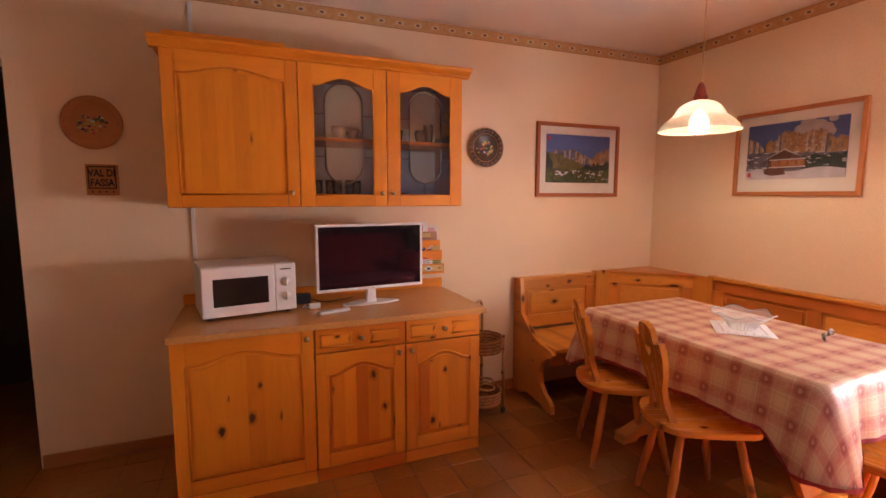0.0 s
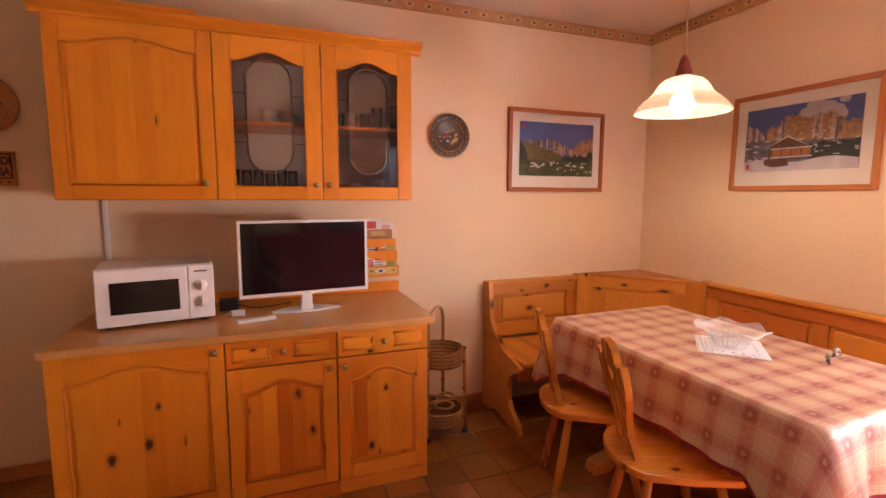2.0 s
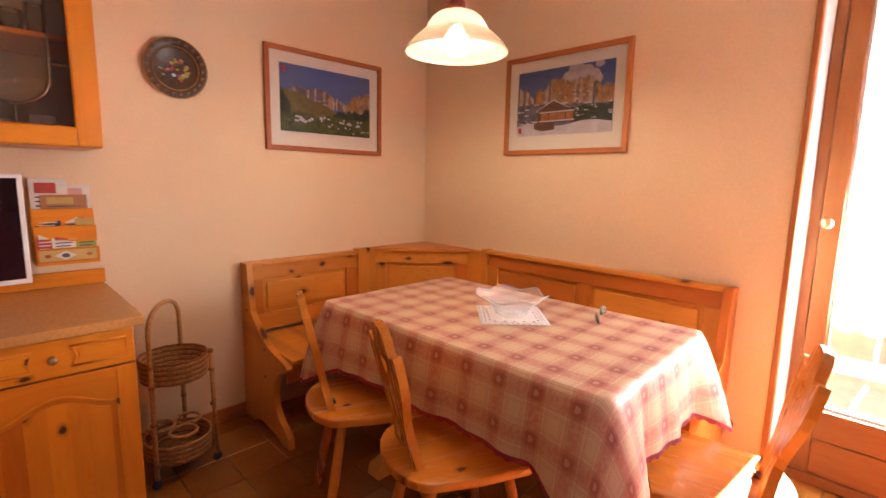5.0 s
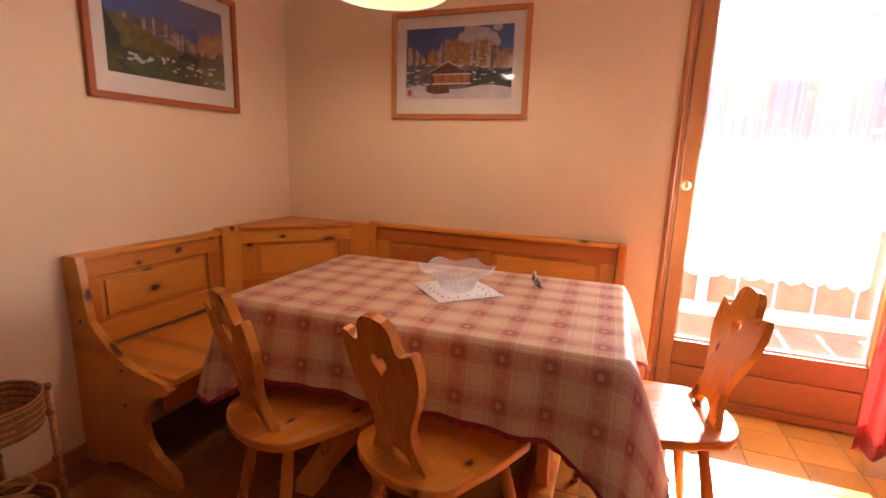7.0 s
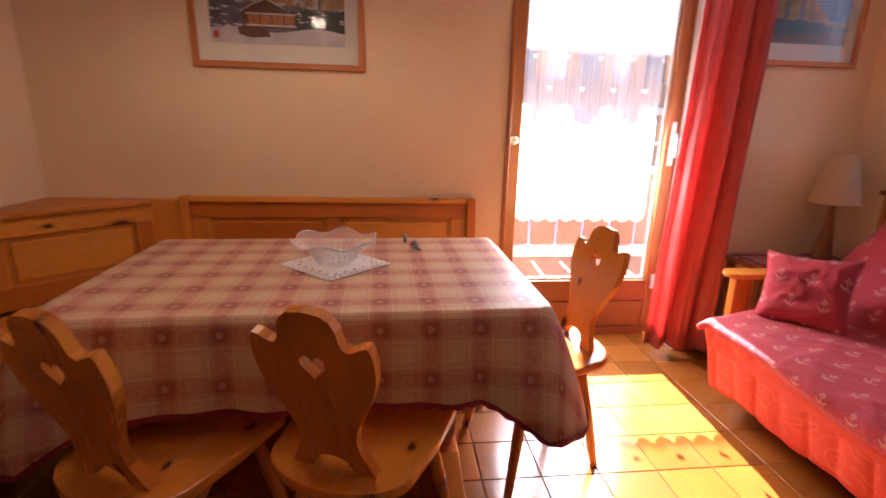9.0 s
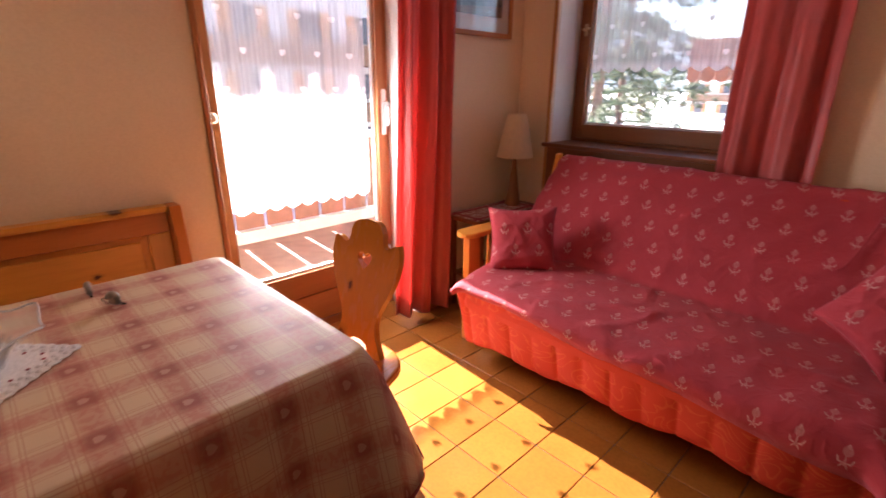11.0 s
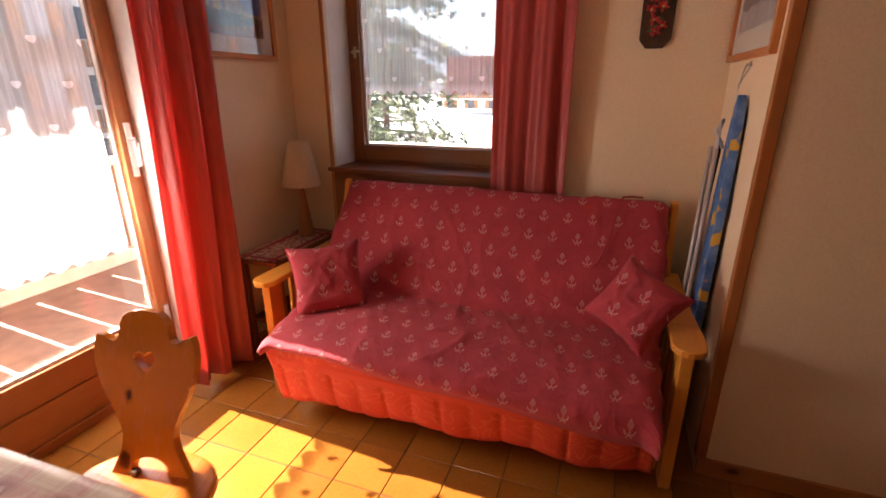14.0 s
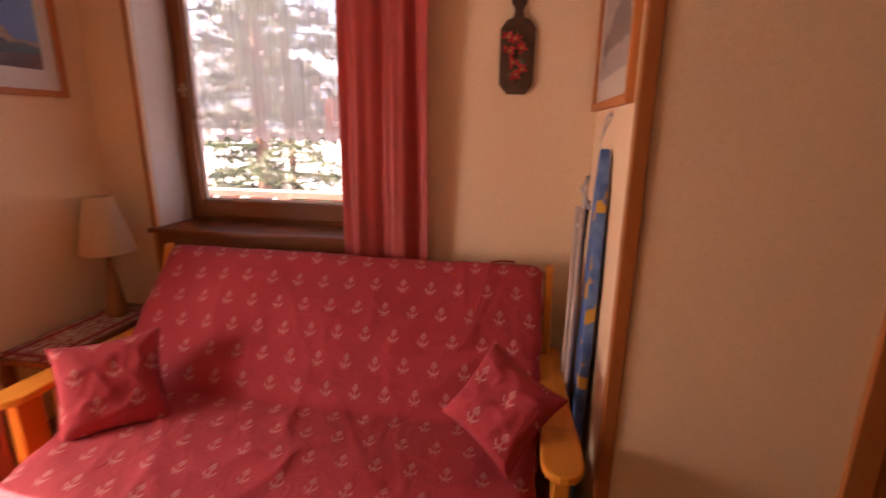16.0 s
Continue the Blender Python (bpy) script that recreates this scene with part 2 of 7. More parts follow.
def sheer(name, axis, open_part):
    """White voile with woven strings and small hearts: part open, part cloth that lets light through."""
    a = Mat(name)
    t = a.t
    uv = a.coord("UV")
    x, y = a.split(uv)[0], a.split(uv)[1]
    string = a.f("PINGPONG", x, 0.011)
    string = a.ramp(a.f("DIVIDE", string, 0.011), (0.0, 1.0), (0.35, 0.0))
    cx = a.f("SUBTRACT", a.f("FLOORED_MODULO", a.f("ADD", x, a.f("MULTIPLY", a.f("FLOORED_MODULO", a.f("FLOOR", a.f("DIVIDE", y, 0.16)), 2.0), 0.09)), 0.18), 0.09)
    cy = a.f("SUBTRACT", a.f("FLOORED_MODULO", y, 0.16), 0.08)
    h = a.heart(a.f("DIVIDE", cx, 0.013), a.f("DIVIDE", cy, 0.013))
    cloth = a.f("MAXIMUM", a.f("MULTIPLY", string, 0.1), a.f("MULTIPLY", h, 0.5))
    lace = a.ramp(y, (0.02, 0.35), (0.06, 0.0))
    fac = a.f("MINIMUM", a.f("ADD", a.f("ADD", cloth, lace), 1.0 - open_part), 0.93)
    tr, tl, df, m1, m2 = (t.nodes.new("ShaderNode" + k) for k in ("BsdfTransparent", "BsdfTranslucent", "BsdfDiffuse", "MixShader", "MixShader"))
    tl.inputs[0].default_value = df.inputs[0].default_value = (0.86, 0.84, 0.86, 1)
    m1.inputs[0].default_value = 0.45
    t.links.new(tl.outputs[0], m1.inputs[1])
    t.links.new(df.outputs[0], m1.inputs[2])
    t.links.new(fac, m2.inputs[0])
    t.links.new(tr.outputs[0], m2.inputs[1])
    t.links.new(m1.outputs[0], m2.inputs[2])
    t.links.new(m2.outputs[0], t.nodes["Material Output"].inputs[0])
    return a.m


sheer_mat = sheer("voile", 0, 0.56)
open_sheer = sheer("open_voile", 0, 0.54)


def through_cloth(name, c, share, rough=0.8, sheen=0.0):
    """Cloth that also lets some light through."""
    a = Mat(name, rough)
    t = a.t
    v = a.coord()
    n = a.noise(a.coord("Object", (30, 30, 2)), 6.0, 3)
    col = a.ramp(n, (0.3, tuple(x * 0.93 for x in c)), (0.7, tuple(x * 1.06 for x in c)))
    a.color(col)
    a.b.inputs["Sheen Weight"].default_value = sheen
    tl, mx = t.nodes.new("ShaderNodeBsdfTranslucent"), t.nodes.new("ShaderNodeMixShader")
    t.links.new(col, tl.inputs[0])
    mx.inputs[0].default_value = share
    t.links.new(a.b.outputs[0], mx.inputs[1])
    t.links.new(tl.outputs[0], mx.inputs[2])
    t.links.new(mx.outputs[0], t.nodes["Material Output"].inputs[0])
    a.bump(a.noise(v, 500.0, 2), 0.15, 0.001)
    return a.m


red_curtain = through_cloth("red_satin", (0.64, 0.135, 0.12), 0.44, 0.4, 0.12)
shade_cloth = through_cloth("lamp_shade_cloth", (0.80, 0.65, 0.44), 0.45)


def shade_glass():
    a = Mat("opal_glass", 0.25)
    t = a.t
    z = a.split(a.coord())[2]
    n = a.noise(a.coord(), 55.0, 3)
    band = a.ramp(z, (0.012, 0.0), (0.016, 1.0), (0.062, 1.0), (0.07, 0.0))
    speck = a.f("MULTIPLY", band, a.ramp(n, (0.4, 0.3), (0.6, 0.9)))
    col = a.mix(speck, (0.86, 0.82, 0.76), (0.83, 0.70, 0.50))
    a.color(a.mix(1.0, col, (0.42, 0.36, 0.28), "MULTIPLY"))
    tl, mx = t.nodes.new("ShaderNodeBsdfTranslucent"), t.nodes.new("ShaderNodeMixShader")
    t.links.new(col, tl.inputs[0])
    mx.inputs[0].default_value = 0.16
    t.links.new(a.b.outputs[0], mx.inputs[1])
    t.links.new(tl.outputs[0], mx.inputs[2])
    clear, top = t.nodes.new("ShaderNodeBsdfTransparent"), t.nodes.new("ShaderNodeMixShader")
    top.inputs[0].default_value = 0.16
    t.links.new(mx.outputs[0], top.inputs[1])
    t.links.new(clear.outputs[0], top.inputs[2])
    t.links.new(top.outputs[0], t.nodes["Material Output"].inputs[0])
    return a.m


opal = shade_glass()
a = Mat("lit_bulb")
a.color((1.0, 0.9, 0.75))
a.put(a.b.inputs["Emission Color"], (1.0, 0.78, 0.53))
a.b.inputs["Emission Strength"].default_value = 5.2
bulb_mat = a.m


def tablecloth():
    a = Mat("checked_tablecloth", 0.5, 0.0, 0.35)
    uv = a.coord("UV")
    x, y = a.split(uv)[0], a.split(uv)[1]
    P = 0.128
    lx = a.f("SUBTRACT", a.f("FLOORED_MODULO", x, P), P / 2)
    ly = a.f("SUBTRACT", a.f("FLOORED_MODULO", y, P), P / 2)
    ax, ay = a.f("ABSOLUTE", lx), a.f("ABSOLUTE", ly)
    weave = a.noise(uv, 900.0, 1)
    damask = a.ramp(a.noise(uv, 55.0, 2, 0.4, 1.2), (0.47, 0.0), (0.53, 1.0))
    bx = a.ramp(a.f("DIVIDE", ax, P), (0.11, 1.0), (0.25, 0.0))
    by = a.ramp(a.f("DIVIDE", ay, P), (0.11, 1.0), (0.25, 0.0))
    lines = a.f("MAXIMUM", a.f("COMPARE", ax, 0.036, 0.0011), a.f("COMPARE", ay, 0.036, 0.0011))
    lines = a.f("MAXIMUM", lines, a.f("MAXIMUM", a.f("COMPARE", ax, 0.042, 0.0009), a.f("COMPARE", ay, 0.042, 0.0009)))
    lines = a.f("MAXIMUM", lines, a.f("MAXIMUM", a.f("COMPARE", ax, 0.024, 0.0012), a.f("COMPARE", ay, 0.024, 0.0012)))
    cream, pink, red = (0.69, 0.53, 0.36), (0.55, 0.25, 0.19), (0.28, 0.045, 0.05)
    one = a.f("MAXIMUM", bx, by)
    both = a.f("MULTIPLY", bx, by)
    c = a.mix(a.f("MULTIPLY", one, a.f("ADD", 0.62, a.f("MULTIPLY", damask, 0.3))), cream, pink)
    c = a.mix(a.f("MULTIPLY", both, 0.72), c, red)
    c = a.mix(a.f("MULTIPLY", lines, 0.5), c, (0.46, 0.14, 0.11))
    h = a.heart(a.f("DIVIDE", lx, 0.008), a.f("DIVIDE", ly, 0.008))
    c = a.mix(a.f("MULTIPLY", h, 0.65), c, (0.62, 0.40, 0.31))
    c = a.mix(a.f("MULTIPLY", weave, 0.12), c, (0.3, 0.2, 0.15))
    a.color(c)
    a.b.inputs["Coat Weight"].default_value = 0.1
    a.b.inputs["Coat Roughness"].default_value = 0.22
    return a.bump(a.noise(uv, 14.0, 3), 0.12, 0.01).m


cloth_mat = tablecloth()
hem_mat = plain("red_hem", (0.26, 0.02, 0.035), 0.8, 0, 0.1, 80)


def flowered(name):
    """Burgundy cotton with small pale flowers in a half-drop repeat."""
    a = Mat(name, 0.85)
    uv = a.coord("UV")
    x, y = a.split(uv)[0], a.split(uv)[1]
    W, H = 0.108, 0.104
    G = 1.08
    row = a.f("FLOORED_MODULO", a.f("FLOOR", a.f("DIVIDE", y, H)), 2.0)
    lx = a.f("SUBTRACT", a.f("FLOORED_MODULO", a.f("ADD", x, a.f("MULTIPLY", row, W / 2)), W), W / 2)
    ly = a.f("SUBTRACT", a.f("FLOORED_MODULO", y, H), H / 2)

    def blob(cx, cy, rx, ry, lean=0.0):
        cx, cy, rx, ry = cx * G, cy * G, rx * G, ry * G
        dx, dy = a.f("SUBTRACT", lx, cx), a.f("SUBTRACT", ly, cy)
        dx = a.f("SUBTRACT", dx, a.f("MULTIPLY", dy, lean))
        q = a.f("ADD", a.f("POWER", a.f("DIVIDE", dx, rx), 2.0), a.f("POWER", a.f("DIVIDE", dy, ry), 2.0))
        return a.f("LESS_THAN", q, 1.0)

    # a scaled bud over two forked leaves and a short stem
    m = a.f("MULTIPLY", blob(0, 0.0145, 0.0095, 0.0105), 0.62)
    m = a.f("MAXIMUM", m, a.f("MULTIPLY", blob(0, 0.0245, 0.0032, 0.005), 0.8))
    scale_ = a.f("MULTIPLY", a.f("LESS_THAN", a.f("PINGPONG", a.f("ADD", lx, ly), 0.0026), 0.0009), 0.3)
    scale_ = a.f("MAXIMUM", scale_, a.f("MULTIPLY", a.f("LESS_THAN", a.f("PINGPONG", a.f("SUBTRACT", lx, ly), 0.0026), 0.0009), 0.3))
    m = a.f("MAXIMUM", a.f("SUBTRACT", m, a.f("MULTIPLY", scale_, blob(0, 0.0145, 0.0075, 0.009))), 0.0)
    for part_ in (blob(-0.015, -0.0055, 0.0021, 0.0065, -0.35), blob(0.015, -0.0055, 0.0021, 0.0065, 0.35), blob(-0.009, -0.0115, 0.006, 0.002), blob(0.009, -0.0115, 0.006, 0.002), blob(0.0, -0.008, 0.0014, 0.0125), blob(-0.0055, -0.019, 0.0017, 0.0065, 0.5), blob(0.0055, -0.019, 0.0017, 0.0065, -0.5)):
        m = a.f("MAXIMUM", m, part_)
    worn = a.ramp(a.noise(uv, 260.0, 2), (0.35, 0.6), (0.6, 1.0))
    fold = a.noise(uv, 3.0, 3)
    base = a.ramp(fold, (0.3, (0.36, 0.03, 0.042)), (0.7, (0.44, 0.039, 0.055)))
    a.color(a.mix(a.f("MULTIPLY", a.f("MULTIPLY", m, worn), 0.82), base, (0.64, 0.4, 0.35)))
    a.b.inputs["Sheen Weight"].default_value = 0.06
    crease = a.ramp(a.noise(uv, 9.0, 3, 0.55, 1.6), (0.4, 0.0), (0.5, 1.0), (0.6, 0.0))
    return a.bump(a.f("ADD", a.f("MULTIPLY", crease, 0.8), a.f("MULTIPLY", a.noise(uv, 700.0, 2), 0.12)), 0.3, 0.006).m


flower_cloth = flowered("flowered_cotton")
a = Mat("quilted_skirt", 0.75)
v = a.coord("UV")
swirl = a.ramp(a.f("DIVIDE", a.f("PINGPONG", a.noise(v, 6.5, 0.6, 0.4, 2.0), 0.11), 0.11), (0.0, 1.0), (0.1, 1.0), (0.3, 0.0))
a.color(a.mix(a.f("MULTIPLY", swirl, 0.28), a.ramp(a.noise(v, 4.0, 2), (0.3, (0.5, 0.038, 0.012)), (0.7, (0.6, 0.05, 0.015))), (0.72, 0.2, 0.05)))
skirt_mat = a.bump(a.noise(v, 60.0, 2), 0.2, 0.004).m
a = Mat("border_paper", 0.8)
v = a.coord()
px, py, pz = a.split(v)
s = a.f("ADD", px, py)
ls = a.f("SUBTRACT", a.f("FLOORED_MODULO", s, 0.12), 0.06)
dz = a.f("SUBTRACT", pz, 2.522)
leaf = a.f("LESS_THAN", a.f("ADD", a.f("POWER", a.f("DIVIDE", ls, 0.028), 2.0), a.f("POWER", a.f("DIVIDE", dz, 0.014), 2.0)), 1.0)
eye_ = a.f("LESS_THAN", a.f("ADD", a.f("POWER", a.f("DIVIDE", ls, 0.013), 2.0), a.f("POWER", a.f("DIVIDE", dz, 0.008), 2.0)), 1.0)
edge = a.f("GREATER_THAN", a.f("ABSOLUTE", dz), 0.031)
c = a.mix(leaf, a.ramp(a.noise(v, 40.0, 3), (0.3, (0.5, 0.27, 0.10)), (0.7, (0.6, 0.36, 0.15))), (0.62, 0.47, 0.27))
c = a.mix(eye_, c, (0.2, 0.1, 0.06))
border_paper = a.color(a.mix(a.f("MULTIPLY", edge, 0.75), c, (0.33, 0.15, 0.05))).m
rattan = plain("rattan", (0.46, 0.23, 0.075), 0.5, 0, 0.35, 90, 0.4)
rattan_dark = plain("rattan_shade", (0.28, 0.12, 0.04), 0.55, 0, 0.35, 90, 0.4)
paper = plain("mount_paper", (0.84, 0.79, 0.70), 0.7, 0, 0.02)
china = plain("white_china", (0.75, 0.74, 0.72), 0.2, 0, 0.02)
doily_mat = plain("doily_cotton", (0.80, 0.79, 0.80), 0.9, 0, 0.08, 120, 0.5)
snow = plain("snow", (0.82, 0.84, 0.88), 0.7, 0, 0.04, 1.2, 0.1)
bark = plain("bark", (0.14, 0.08, 0.05), 0.9, 0, 0.3, 6, 0.4)
needles = plain("needles", (0.1, 0.135, 0.06), 0.7, 0, 0.4, 3)
house_white = plain("render_white", (0.72, 0.69, 0.64), 0.85, 0, 0.05, 2)
house_grey = plain("weathered_boards", (0.44, 0.42, 0.42), 0.85, 0, 0.12, 3)
house_wood = plain("larch_boards", (0.20, 0.10, 0.055), 0.8, 0, 0.25, 8)
rail_wood = plain("rail_boards", (0.23, 0.095, 0.055), 0.7, 0, 0.2, 14, 0.1)
rail_pale = plain("rail_beam", (0.55, 0.47, 0.38), 0.7, 0, 0.1, 14)


# ---- mesh helpers ----
def link(name, bm, mat, parent=None, label="", smooth=False):
    me = bpy.data.meshes.new(name)
    bmesh.ops.recalc_face_normals(bm, faces=bm.faces)
    bm.to_mesh(me)
    bm.free()
    for m in mat if isinstance(mat, (list, tuple)) else [mat]:
        me.materials.append(m)
    if smooth:
        for p in me.polygons:
            p.use_smooth = True
    ob = new(name, me)
    if parent:
        ob.parent = parent
    if label:
        ob["label"] = label
    return ob


def part(name, bm, material, parent, label="", smooth=False):
    return link(name, bm, material, parent, label, smooth)


def thing(name, at, label, category, group="", turn=0.0):
    ob = new(name)
    ob.empty_display_size = 0.1
    ob.matrix_world = pose(*at, 0, 0, turn)
    return tagged(ob, label, category, group)


def soft(bm, r, segs=2, faces=None):
    """Rounds all edges that are sharp."""
    if r:
        es = [e for e in bm.edges if len(e.link_faces) == 2 and e.calc_face_angle(0) > 0.5]
        bmesh.ops.bevel(bm, geom=es, offset=r, segments=segs, affect="EDGES", profile=0.6, clamp_overlap=True)
    return bm


def box(x0, x1, y0, y1, z0, z1, r=0.0, bm=None):
    b = bmesh.new()
    bmesh.ops.create_cube(b, size=1.0, matrix=Matrix.LocRotScale(((x0 + x1) / 2, (y0 + y1) / 2, (z0 + z1) / 2), None, (abs(x1 - x0), abs(y1 - y0), abs(z1 - z0))))
    soft(b, r, 1 if r < 0.004 else 2)
    return merged(bm, b)


def merged(bm, b):
    if bm is None:
        return b
    me = bpy.data.meshes.new("tmp")
    b.to_mesh(me)
    b.free()
    bm.from_mesh(me)
    bpy.data.meshes.remove(me)
    return bm


def prism(pts, d0, d1, m=None, r=0.0, bm=None):
    """A flat outline in x and y, made solid between two heights, then moved by m."""
    b = bmesh.new()
    f = b.faces.new([b.verts.new((x, y, d0)) for x, y in pts])
    e = bmesh.ops.extrude_face_region(b, geom=[f])
    bmesh.ops.translate(b, vec=(0, 0, d1 - d0), verts=[v for v in e["geom"] if isinstance(v, bmesh.types.BMVert)])
    bmesh.ops.recalc_face_normals(b, faces=b.faces)
    soft(b, r, 2)
    if m is not None:
        b.transform(m)
    return merged(bm, b)


XZ = Matrix(((1, 0, 0, 0), (0, 0, 1, 0), (0, 1, 0, 0), (0, 0, 0, 1)))  # outline x, z; depth along y
YZ = Matrix(((0, 0, 1, 0), (1, 0, 0, 0), (0, 1, 0, 0), (0, 0, 0, 1)))  # outline y, z; depth along x


def lathe(profile, n=32, m=None, bm=None):
    """Turns a profile of radius and height round z."""
    b = bmesh.new()
    rings = []
    for r, z in profile:
        rings.append([b.verts.new((r * math.cos(2 * math.pi * i / n), r * math.sin(2 * math.pi * i / n), z)) for i in range(n)] if r > 1e-5 else [b.verts.new((0, 0, z))])
    for p, q in zip(rings, rings[1:]):
        for i in range(n):
            j = (i + 1) % n
            if len(p) == 1 and len(q) > 1:
                b.faces.new((p[0], q[j], q[i]))
            elif len(q) == 1 and len(p) > 1:
                b.faces.new((p[i], p[j], q[0]))
            elif len(p) > 1:
                b.faces.new((p[i], p[j], q[j], q[i]))
    if m is not None:
        b.transform(m)
    return merged(bm, b)


def tube(points, r, n=8, bm=None, closed=False):
    """A round bar along points; r is one radius or one for each point."""
    b = bmesh.new()
    pts = [Vector(p) for p in points]
    rings = []
    for i, p in enumerate(pts):
        a_, c_ = pts[i - 1] if (i or closed) else p, pts[(i + 1) % len(pts)] if (i < len(pts) - 1 or closed) else p
        d = (c_ - a_).normalized()
        q = d.to_track_quat("Z", "Y")
        rad = r[i] if isinstance(r, (list, tuple)) else r
        rings.append([b.verts.new(p + q @ Vector((rad * math.cos(2 * math.pi * k / n), rad * math.sin(2 * math.pi * k / n), 0))) for k in range(n)])
    for i in range(len(rings) - (0 if closed else 1)):
        p, q = rings[i], rings[(i + 1) % len(rings)]
        for k in range(n):
            b.faces.new((p[k], p[(k + 1) % n], q[(k + 1) % n], q[k]))
    if not closed:
        b.faces.new(rings[0])
        b.faces.new(rings[-1])
    return merged(bm, b)


def sheet(rows, uvs=None, thick=0.0, close=False):
    """A surface through a grid of points, with its own map in metres."""
    b = bmesh.new()
    lay = b.loops.layers.uv.new("map") if uvs else None
    vs = [[b.verts.new(p) for p in row] for row in rows]
    nc = len(rows[0])
    for i in range(len(rows) - 1):
        for j in range(nc if close else nc - 1):
            k = (j + 1) % nc
            f = b.faces.new((vs[i][j], vs[i][k], vs[i + 1][k], vs[i + 1][j]))
            if lay:
                for lp, (p, q) in zip(f.loops, ((i, j), (i, k), (i + 1, k), (i + 1, j))):
                    lp[lay].uv = uvs[p][q]
    if thick:
        bmesh.ops.recalc_face_normals(b, faces=b.faces)
        bmesh.ops.solidify(b, geom=b.faces[:], thickness=thick)
    return b


def arc(cx, cy, rx, ry, a0, a1, n=10):
    return [(cx + rx * math.cos(radians(a0 + (a1 - a0) * i / n)), cy + ry * math.sin(radians(a0 + (a1 - a0) * i / n))) for i in range(n + 1)]


def rounded(x0, x1, y0, y1, r, n=5):
    return arc(x1 - r, y1 - r, r, r, 0, 90, n) + arc(x0 + r, y1 - r, r, r, 90, 180, n) + arc(x0 + r, y0 + r, r, r, 180, 270, n) + arc(x1 - r, y0 + r, r, r, 270, 360, n)


# ---- the room ----
E_, N_, S_, P_ = 3.035, 2.925, -1.11, 0.795   # east, north, south walls; partition's east face
PY = -0.36                                     # partition's north face
H_ = 2.562
DY0, DY1, DZ1 = -0.252, 0.775, 2.2              # balcony door's opening
WX0, WX1, WZ0, WZ1 = 1.60, 2.79, 0.945, 2.2    # window's opening
T_ = 0.36


def wall(name, b, mat=plaster, kind_label=""):
    ob = link(name, b, mat)
    return tagged(ob, kind_label, "wall", kind="structure")


wall("wall_east", box(E_, E_ + T_, DY1, N_ + 0.2, 0, H_, bm=box(E_, E_ + T_, S_ - T_, DY0, 0, H_, bm=box(E_, E_ + T_, DY0, DY1, DZ1, H_))), kind_label="cream plastered wall with the balcony door opening")
wall("wall_north", box(-1.14, E_, N_, N_ + 0.2, 0, H_, bm=box(-2.0, -1.14, N_, N_ + 0.2, 2.1, H_, bm=box(-2.9, -2.0, N_, N_ + 0.2, 0, H_))), kind_label="cream plastered wall behind the cabinets")
wall("wall_south", box(P_ - 0.12, WX0, S_ - T_, S_, 0, H_, bm=box(WX1, E_, S_ - T_, S_, 0, H_, bm=box(WX0, WX1, S_ - T_, S_, WZ1, H_, bm=box(WX0, WX1, S_ - T_, S_, 0, WZ0)))), kind_label="cream plastered wall with the window opening")
wall("wall_partition", box(-2.9, P_, PY - 0.12, PY, 0, H_, bm=box(P_ - 0.12, P_, S_, PY - 0.12, 0, H_)), kind_label="cream plastered partition beside the sofa")
wall("wall_west", box(-3.0, -2.9, PY - 0.12, N_ + 1.6, 0, H_), kind_label="plain cream wall closing the room")
# the hall's darkness is put into these walls' colour
wall("wall_hall", box(-2.9, -0.6, N_ + 1.5, N_ + 1.6, 0, H_, bm=box(-0.7, -0.6, N_ + 0.2, N_ + 1.5, 0, H_)), unlit_hall, "hallway wall beyond the opening, coloured dark for the unlit hall")
tagged(link("ceiling", box(-3.0, E_ + T_, S_ - T_, N_ + 1.6, H_, H_ + 0.15), ceiling_paint), "pale plain painted ceiling", "ceiling", kind="structure")

# wallpaper border under the ceiling
bb = box(-2.9, E_ - 0.003, N_ - 0.003, N_ - 0.0005, 2.487, 2.557)
bb = box(E_ - 0.003, E_ - 0.0005, S_, N_ - 0.003, 2.487, 2.557, bm=bb)
bb = box(P_, E_ - 0.003, S_ + 0.0005, S_ + 0.003, 2.487, 2.557, bm=bb)
tagged(link("trim_border", bb, border_paper), "patterned ochre wallpaper border under the ceiling", "border", kind="structure")


def skirting(name, *boxes, mat=trim_x):
    for i, q in enumerate(boxes):
        tagged(link(name, box(*q, r=0.003), mat), "light brown wooden skirting board", "skirting", kind="structure")


skirting("baseboard", (-1.13, -0.45, N_ - 0.012, N_, 0, 0.075), (1.12, 1.74, N_ - 0.012, N_, 0, 0.075), (0.196, P_, PY, PY + 0.012, 0, 0.075), (-2.9, -0.8, PY, PY + 0.012, 0, 0.075), (P_, WX1, S_, S_ + 0.012, 0, 0.075))
skirting("baseboard", (E_ - 0.012, E_, DY1 + 0.03, N_ - 0.02, 0, 0.075), (E_ - 0.012, E_, S_, DY0 - 0.03, 0, 0.075), mat=trim_y)

